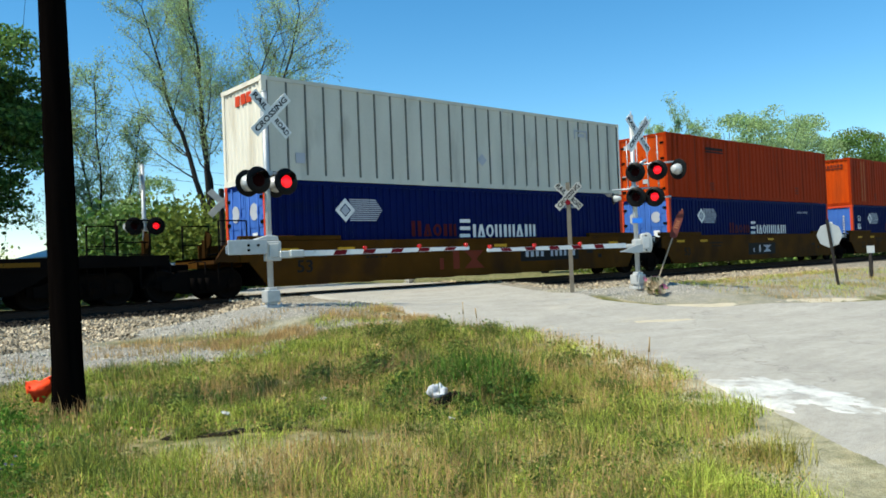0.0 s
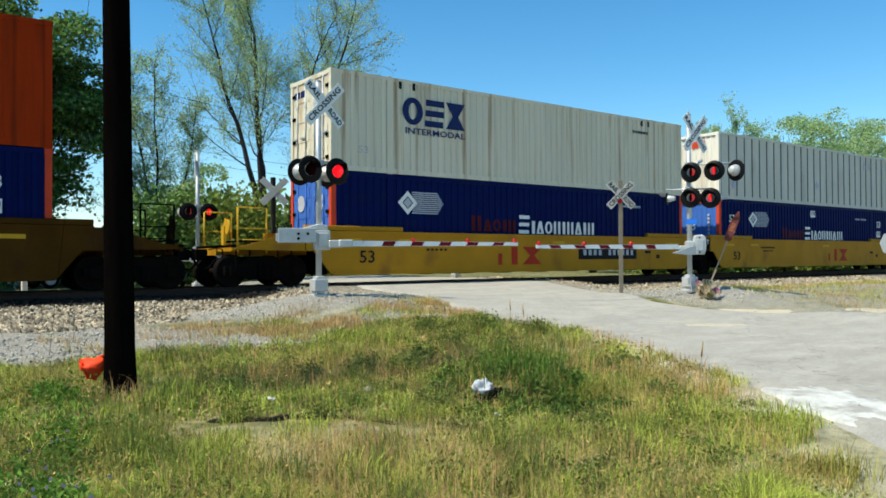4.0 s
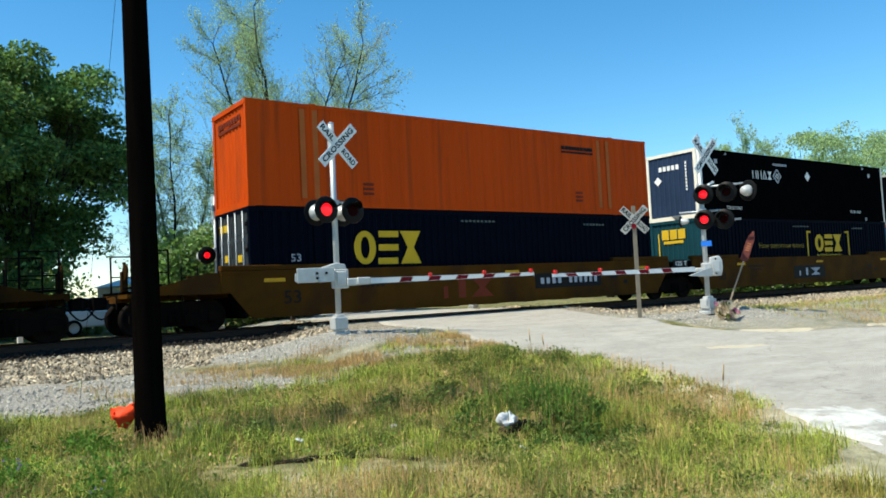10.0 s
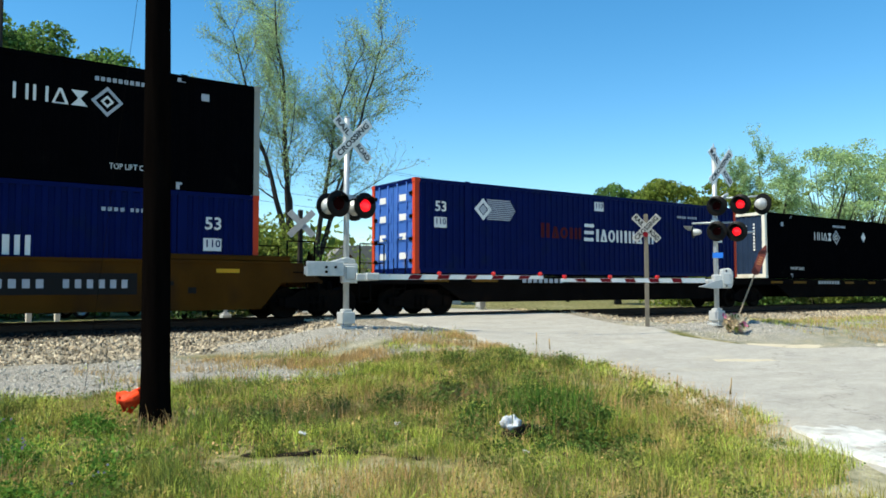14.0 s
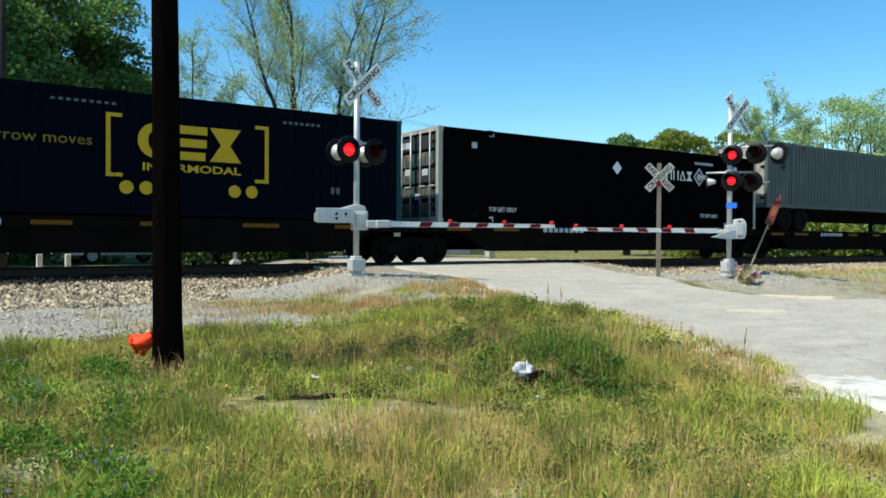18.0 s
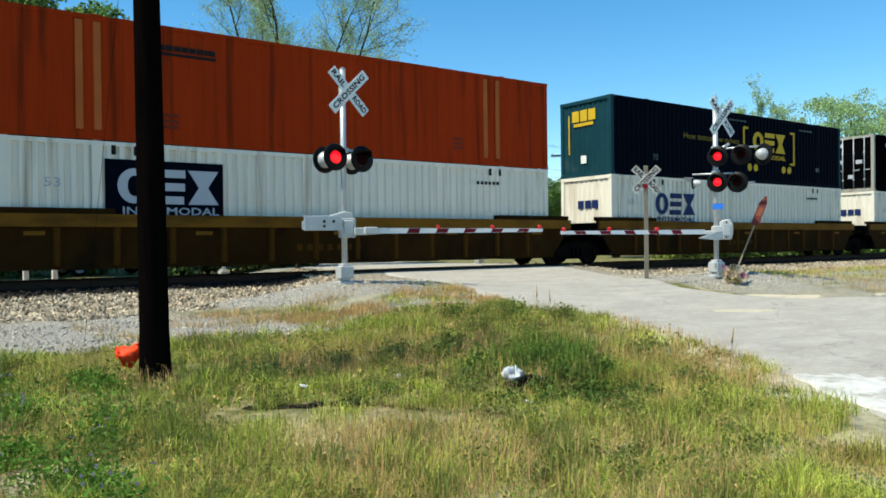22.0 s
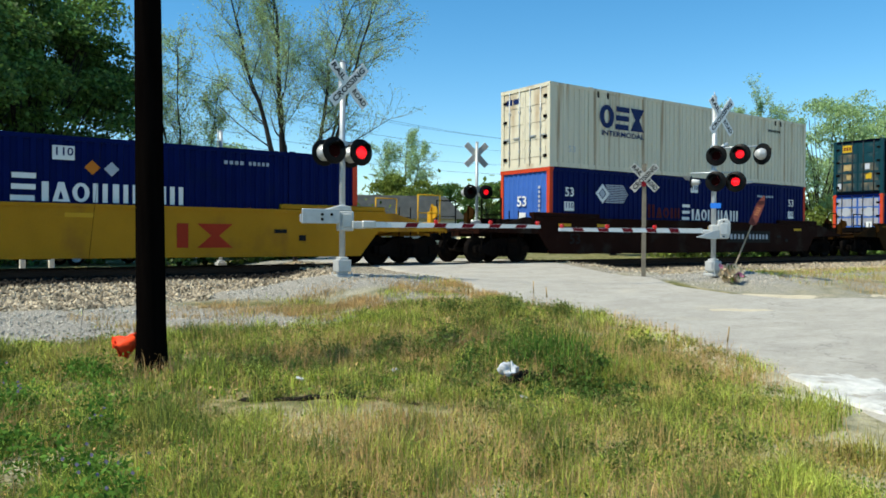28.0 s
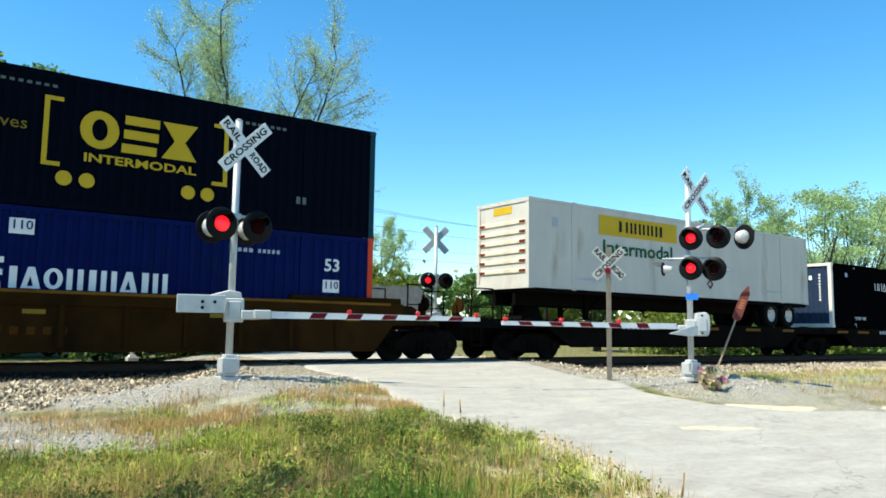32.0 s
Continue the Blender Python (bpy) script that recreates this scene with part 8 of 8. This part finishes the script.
def vase_tree(x, y, seed, stems, buds, bud_size, label, leaf="leaf_pale", low=0.35, fine=1.0, trunk=0.26, fork=2.4):
    """A tall tree of a few long stems that fan out, with rising side limbs, fine twigs and small buds.
    stems: lean at the foot, lean at the top, lean towards the back, length, radius."""
    rnd = random.Random(seed)
    t = tagged(new("tree"), label, "tree", group="trees beyond the track")
    t.matrix_basis = pose(x, y, height(x, y) - 0.1)
    bm, tw, ends = bmesh.new(), bmesh.new(), []
    swept(bm, [Vector((0, 0, 0)), Vector((0.03, 0, fork * 0.45)), Vector((0, 0.04, fork))], trunk * 1.25, trunk, 12)
    for a0, a1, back, length, r in stems:
        steps, q = 11, Vector((0, 0, fork - 0.25)) + ACROSS * a0 * 0.5
        pts = [q]
        for k in range(steps):
            f = k / (steps - 1)
            d = (ACROSS * (a0 + (a1 - a0) * f) + Vector((0.7 * back, 0.71 * back, 1)) + Vector((rnd.gauss(0, 0.07), rnd.gauss(0, 0.07), 0))).normalized()
            q = q + d * length / steps
            pts.append(q)
        swept(bm, pts, r, 0.022, 9)
        for k in range(int(steps * low), steps + 1):
            for _ in range(2 if k > 3 else 1):
                d = (pts[k] - pts[k - 1]).normalized()
                u = d.orthogonal().normalized()
                u.rotate(Matrix.Rotation(rnd.uniform(0, 6.28), 3, d))
                l1 = length * rnd.uniform(0.16, 0.32) * (1.1 - 0.45 * k / steps)
                side = limb_line(pts[k], (d + u * rnd.uniform(0.7, 1.4)).normalized(), l1, 5, 0.16, 0.1, rnd)
                swept(bm, side, max(0.018, r * 0.3 * (1.15 - k / steps)), 0.008, 5)
                for j in range(1, 6):
                    for _ in range(3 if rnd.random() < fine else 1):
                        e = (side[j] - side[j - 1]).normalized()
                        v = e.orthogonal().normalized()
                        v.rotate(Matrix.Rotation(rnd.uniform(0, 6.28), 3, e))
                        l2 = l1 * rnd.uniform(0.25, 0.5)
                        thin = limb_line(side[j], (e + v * rnd.uniform(0.5, 1.1)).normalized(), l2, 3, 0.15, 0.12, rnd)
                        swept(tw, thin, 0.009, 0.004, 3)
                        ends += thin[1:]
                        for m in (1, 2, 3):
                            z = (thin[m] - thin[m - 1]).normalized() + Vector((rnd.gauss(0, 0.5), rnd.gauss(0, 0.5), rnd.gauss(0.15, 0.4)))
                            w = limb_line(thin[m], z.normalized(), l2 * rnd.uniform(0.25, 0.55), 2, 0.15, 0.08, rnd)
                            swept(tw, w, 0.006, 0.004, 3)
                            ends += w[1:]
    for name, b, mat in (("trunk", bm, "bark"), ("twig_spray", tw, "twig")):
        me = bpy.data.meshes.new(name)
        b.to_mesh(me)
        b.free()
        me.materials.append(M[mat])
        tagged(put(name, me, t), kind="stuff" if name == "twig_spray" else "")
    g = np.random.RandomState(seed)
    tp = np.array([tuple(q) for q in ends])
    c = tp[g.randint(0, len(tp), buds)] + g.normal(0, 0.13, (buds, 3))
    put("crown", leaf_mesh(c, bud_size, leaf, g), t)
    return t


def puff_tree(x, y, h, wide, seed, leaf, leaves, size, label, puffs=60, foot=0.3, trunk=0.3, puff=0.15):
    """A broad tree: forking limbs that carry rounded puffs of leaves, thickest on the outside of the crown, with gaps between."""
    rnd, g = random.Random(seed), np.random.RandomState(seed)
    t = tagged(new("tree"), label, "tree", group="trees beyond the track")
    t.matrix_basis = pose(x, y, height(x, y) - 0.1)
    bm = bmesh.new()
    crotch = Vector((rnd.gauss(0, 0.15), rnd.gauss(0, 0.15), h * foot * 0.75))
    swept(bm, [Vector((0, 0, 0)), crotch * 0.5 + Vector((0.08, 0, 0)), crotch], trunk * 1.3, trunk * 0.9, 12)
    mid, half = h * (1 + foot) / 2, h * (1 - foot) / 2
    centres = []
    while len(centres) < puffs:
        v = Vector((rnd.gauss(0, 1), rnd.gauss(0, 1), rnd.gauss(0, 1))).normalized() * rnd.uniform(0.45, 1.0) ** 0.5
        lump = 1 + 0.22 * noise.noise(v * 1.7 + Vector((seed, 0, 0)))
        centres.append(Vector((v.x * wide * lump, v.y * wide * lump, mid + v.z * half * 0.9 * lump)))
    for c in centres:
        side = limb_line(crotch, (c - crotch).normalized(), (c - crotch).length * 0.95, 4, 0.12, 0.02, rnd)
        swept(bm, side, trunk * rnd.uniform(0.14, 0.3), 0.02, 5)
    me = bpy.data.meshes.new("trunk")
    bm.to_mesh(me)
    bm.free()
    me.materials.append(M["bark"])
    put("trunk", me, t)
    cen = np.array([tuple(c) for c in centres])
    rad = g.uniform(0.7, 1.35, puffs) * puff * min(h, wide * 2)
    pick = g.choice(puffs, leaves, p=rad ** 2 / (rad ** 2).sum())
    d = g.normal(0, 1, (leaves, 3))
    d /= np.linalg.norm(d, axis=1)[:, None]
    d[:, 2] = np.where(d[:, 2] < -0.35, -d[:, 2], d[:, 2])
    at = cen[pick] + d * (rad[pick] * g.uniform(0.35, 1.08, leaves) ** 0.6)[:, None] * np.array((1, 1, 0.75))
    put("crown", leaf_mesh(at + g.normal(0, 0.05, at.shape), size, leaf, g), t)
    return t


def build_trees():
    oak = "broad dark green oak with dense rounded foliage"
    pale = "tall sparse tree with pale budding leaves and bare limbs"
    mid = "light green spring tree with open crown"
    for x, y, h, w, s, foot in ((4.4, 38.6, 13.0, 4.2, 21, 0.22), (-0.6, 36.0, 13.4, 4.6, 22, 0.1), (-6.5, 34.5, 12.4, 4.4, 23, 0.1), (1.5, 45.0, 14.0, 4.5, 24, 0.12)):
        puff_tree(x, y, h, w, s, "leaf_dark", 60000, 0.1, oak, 76, foot, 0.32)
    for x, y, s in ((-5.5, 31.5, 45), (-2.2, 32.5, 46), (1.2, 33.0, 47), (3.9, 34.0, 48)):
        bush(x, y, 2.0, 3.0, 5200, "leaf_dark", s, 0.1)
    # two bare trees side by side, and a lighter one behind
    vase_tree(13.95, 31.1, 33, ((-0.3, -0.24, 0.02, 10.8, 0.16), (-0.1, -0.04, -0.05, 11.8, 0.17), (-0.16, -0.12, 0.16, 10.8, 0.1)), 34000, 0.036, pale)
    vase_tree(14.8, 31.1, 38, ((0.1, 0.38, 0.0, 9.0, 0.14), (0.34, 0.38, -0.06, 10.2, 0.13), (0.22, 0.3, 0.12, 8.8, 0.09)), 21000, 0.035, pale, trunk=0.22, fork=2.6)
    vase_tree(11.0, 36.2, 31, ((-0.3, -0.12, 0.05, 8.6, 0.09), (-0.02, 0.02, -0.1, 8.2, 0.08), (0.2, 0.12, 0.1, 6.6, 0.07), (-0.55, -0.4, 0.0, 5.6, 0.06)), 20000, 0.045, pale, trunk=0.14, fork=1.8, low=0.2)
    puff_tree(12.0, 35.5, 5.4, 2.2, 34, "leaf_pale", 9000, 0.06, mid, 26, 0.2, 0.12)
    bush(10.0, 30.8, 1.9, 3.6, 9000, "leaf_dark", 49)
    bush(11.8, 30.2, 1.9, 3.6, 9000, "leaf_mid", 41)
    bush(13.6, 31.4, 1.6, 2.6, 5200, "leaf_dark", 42)
    bush(8.6, 29.6, 1.3, 2.3, 2600, "leaf_dark", 43)
    bush(18.5, 36.0, 2.2, 2.4, 3200, "leaf_mid", 44)
    # middle distance, between the cars
    vase_tree(32.8, 52.1, 51, ((-0.3, -0.2, 0.0, 6.6, 0.1), (0.02, 0.05, 0.1, 7.6, 0.11), (0.32, 0.2, -0.1, 6.4, 0.09)), 15000, 0.06, mid, trunk=0.18, fork=1.8, fine=0.4)
    for x, y, h, s, leaf in ((38.5, 54, 6.2, 52, "leaf_dark"), (30.0, 47, 6.0, 53, "leaf_mid"), (46.5, 57, 7.0, 54, "leaf_dark"), (50, 56, 8.2, 55, "leaf_dark"), (54.5, 56, 7.0, 56, "leaf_mid"), (60, 60, 8.0, 57, "leaf_mid")):
        puff_tree(x, y, h, h * 0.42, s, leaf, 13000, 0.11, oak if leaf == "leaf_dark" else mid, 34, 0.15, 0.2)
    # along the track to the far side
    vase_tree(50.8, 31.8, 64, ((-0.28, -0.2, 0.0, 7.6, 0.14), (0.0, 0.06, 0.1, 9.0, 0.16), (0.26, 0.24, -0.1, 7.4, 0.13)), 26000, 0.06, pale, trunk=0.24, fork=2.2, fine=0.5)
    for x, y, h, s, leaf, n in ((40.5, 36.5, 8.6, 61, "leaf_dark", 16000), (43.5, 34.5, 9.0, 62, "leaf_mid", 15000), (46.0, 31.5, 8.6, 63, "leaf_mid", 14000), (56.5, 30.5, 11.6, 65, "leaf_pale", 15000),
                                (61.5, 30.0, 13.0, 66, "leaf_pale", 13000), (68, 31, 12.8, 67, "leaf_pale", 15000), (76, 30, 12.0, 68, "leaf_dark", 14000), (84, 33, 13.5, 69, "leaf_mid", 13000), (95, 32, 13.5, 70, "leaf_dark", 13000)):
        puff_tree(x, y, h, h * 0.34, s, leaf, n, 0.11 if leaf != "leaf_pale" else 0.085, {"leaf_dark": oak, "leaf_mid": mid, "leaf_pale": pale}[leaf], 52 if leaf == "leaf_pale" else 44, 0.22, 0.22, 0.125 if leaf == "leaf_pale" else 0.15)
    for x, y, s in ((42, 31, 1), (46, 29.5, 2), (52, 28.8, 3), (57, 28.2, 4), (63, 28, 5), (70, 28, 6), (78, 28, 7)):
        bush(x, y, 2.4, 2.8, 3600, "leaf_mid" if s % 2 else "leaf_dark", 80 + s, 0.13)
    # far woods closing the horizon
    g = np.random.RandomState(77)
    k = 420
    ang = g.uniform(-1.2, 1.75, k)
    ang = np.where((ang > 0.14) & (ang < 0.3), ang + 0.16, ang)
    dist = g.uniform(85, 150, k)
    cen = np.stack([np.sin(ang) * dist, np.cos(ang) * dist, g.uniform(0.5, 6.5, k)], 1)
    c = cen[g.randint(0, k, 26000)] + g.normal(0, 1.0, (26000, 3)) * np.array((2.6, 2.6, 1.5))
    tagged(put("far_woods", leaf_mesh(c, 0.55, "leaf_mid", g)), "distant belt of green woodland", "woods", kind="stuff")


def build_beyond():
    # low house among the trees
    h = tagged(new("house"), "small pale house with a low grey roof", "house")
    h.matrix_basis = pose(27.5, 46, height(27.5, 46), 0, 0, -20)
    put("wall", mesh_of("wall", lambda bm: box(bm, -4.5, 4.5, -3, 3, 0, 2.5), "siding"), h)
    put("roof", mesh_of("roof", lambda bm: (prism(bm, [(-5, 2.4), (5, 2.4), (5, 2.5), (3.6, 3.9), (-3.6, 3.9), (-5, 2.5)], -3.4, 3.4)), "roof"), h)
    for x in (-3, 0.4, 2.8):
        w = put("window", mesh_of("window", lambda bm: box(bm, -0.5, 0.5, -3.04, -2.98, 0.9, 2.0), "signwhite"), h, pose(x, 0, 0))
        put("pane", mesh_of("pane", lambda bm: box(bm, -0.42, 0.42, -3.055, -3.03, 0.98, 1.92), "glassdark"), w)
    put("door", mesh_of("door", lambda bm: box(bm, -0.45, 0.45, -3.05, -2.98, 0, 2.03), "greydark"), h, pose(-1.3, 0, 0))
    s = tagged(new("shed"), "white metal shed with a low gable", "shed")
    s.matrix_basis = pose(11.2, 41, height(11.2, 41), 0, 0, 10)
    put("wall", mesh_of("swall", lambda bm: box(bm, -2.5, 2.5, -2, 2, 0, 2.1), "siding"), s)
    put("roof", mesh_of("sroof", lambda bm: prism(bm, [(-2.7, 2.05), (2.7, 2.05), (0, 2.8)], -2.2, 2.2), "galv"), s)
    # parked car behind the track
    c = tagged(new("parked_car"), "white saloon car parked beyond the railway", "car")
    c.matrix_basis = pose(6.6, 33.0, height(6.6, 33.0), 0, 0, 12)
    put("body", mesh_of("body", lambda bm: (prism(bm, [(-2.2, 0.35), (2.2, 0.35), (2.25, 0.7), (2.1, 0.85), (1.2, 0.95), (-1.5, 0.98), (-2.15, 0.9), (-2.25, 0.6)], -0.85, 0.85)), "carwhite", 0.05), c)
    put("cabin", mesh_of("cabin", lambda bm: prism(bm, [(-1.5, 0.96), (1.1, 0.95), (0.45, 1.42), (-0.95, 1.45)], -0.72, 0.72), "glassdark", 0.04), c)
    put("roof", mesh_of("croof", lambda bm: box(bm, -0.95, 0.45, -0.7, 0.7, 1.43, 1.48), "carwhite", 0.02), c)
    for x in (-1.4, 1.4):
        for y in (-0.8, 0.8):
            w = put("wheel", shared(("carwheel",), lambda bm: lathe(bm, [(0.2, -0.1), (0.31, -0.1), (0.33, 0), (0.31, 0.1), (0.2, 0.1)], 18), "tyre"), c, pose(x, y, 0.33))
            put("rim", shared(("carrim",), lambda bm: lathe(bm, [(0, -0.06), (0.18, -0.05), (0.21, -0.08), (0.21, 0.08)], 16), "silver"), w)
    # poles and wires
    heads = []
    for x, y, h in ((2.1, 28.0, 12.5), (43.5, 44.5, 9.0), (-40, 12, 11), (95, 70, 10)):
        p = tagged(new("utility_pole"), "thin weathered timber pole beyond the railway", "utility pole", group="poles beyond the track")
        p.matrix_basis = pose(x, y, height(x, y) - 0.2, 0, 0, 20)
        put("shaft", shared(("fpole", h), lambda bm: tube(bm, (0, 0, 0), (0, 0, h), 0.15, 0.1, seg=10), "bark"), p)
        put("crossarm", shared(("parm",), lambda bm: box(bm, -1.1, 1.1, -0.06, 0.06, -0.07, 0.07), "bark"), p, pose(0, 0, h - 0.7, 0, 0, -60))
        for k in (-1, 0, 1):
            put("insulator", shared(("insul",), lambda bm: tube(bm, (0, 0, 0.05), (0, 0, 0.22), 0.05, 0.03, seg=8), "galv"), p, pose(0, 0, h - 0.7, 0, 0, -60) @ pose(k, 0, 0.02))
        heads.append((x, y, 8.0 if h > 11 else h))
    for a, b in ((0, 1), (2, 0), (1, 3)):
        (ax, ay, ah), (bx, by, bh) = heads[a], heads[b]
        for k, dz in ((-1, -0.3), (1, -0.6), (0, -1.3), (-1, -2.2), (0, -2.9)):
            w = tagged(new("power_line"), "thin sagging overhead wire", "wire", group="overhead wires")

            def strand(bm):
                n = 16
                pts = []
                for i in range(n + 1):
                    f = i / n
                    pts.append(Vector((ax + (bx - ax) * f + 0.5 * k, ay + (by - ay) * f - 0.8 * k, ah + (bh - ah) * f + dz - 3.2 * f * (1 - f))))
                bent_tube(bm, pts, 0.008, 4)
            put("strand", mesh_of("strand", strand, "iron"), w)
    for x in (3.0, 3.8):
        m = tagged(new("marker_post"), "short pale marker post beyond the rails", "post")
        m.matrix_basis = pose(x, 26.6, height(x, 26.6))
        put("stake", shared(("wstake",), lambda bm: box(bm, -0.08, 0.08, -0.08, 0.08, -0.1, 0.55), "white", 0.02), m)


build_beyond()
build_trees()
build_weeds()
build_grass()


# ---- what moves
RUN = ((0, 0.0), (1, 16.12), (2, 31.8), (3, 47.1), (5.5, 84.08), (7, 106.42), (9, 135.8), (11, 164.2), (13, 191.55), (15, 218.63), (18, 257.5), (20, 282.65),
       (22, 306.75), (24, 330.35), (26, 353.4), (28, 376.15), (30, 398.34), (31, 409.65), (32, 420.75))
BEAT, FIRST = 0.541, 0.2     # seconds between changes of the flashing lamps; the first change


def share_keys(source, others):
    for o in others:
        o.rotation_mode = 'QUATERNION'
        a = o.animation_data_create()
        a.action = source.animation_data.action
        a.action_slot = source.animation_data.action_slot


def motions():
    for thing, u, z in TRAIN:
        walk(thing, [(t, pose(u - s, TRACK_Y, z)) for t, s in RUN])
    # wheels roll
    ts, ss = [r[0] for r in RUN], [r[1] for r in RUN]
    coef = np.polyfit(ts, ss, 5)
    rows = []
    for k in range(961):
        t = k / 30
        rows.append((t, pose(0, 0, 0, 0, -math.degrees(float(np.polyval(coef, t)) / 0.425), 0)))
    walk(WHEELS[0], rows)
    share_keys(WHEELS[0], WHEELS[1:])
    # lamps: each lens turns its lit side out on its beat
    for beat, group in enumerate(LENSES):
        lit = beat == 1
        rows = [(0.0, pose(0, 0, 0, 0, 0, 0 if lit else 180))]
        k = 0
        while FIRST + k * BEAT < 31.9:
            t = FIRST + k * BEAT
            a, b = (0, 180) if lit else (180, 360)
            for dt, f in ((-0.05, 0.0), (-0.0167, 0.34), (0.0167, 0.67), (0.05, 1.0)):
                rows.append((t + dt, pose(0, 0, 0, 0, 0, a + (b - a) * f)))
            lit = not lit
            k += 1
        rows.append((32.0, pose(0, 0, 0, 0, 0, 0 if lit else 180)))
        walk(group[0], rows)
        share_keys(group[0], group[1:])


motions()
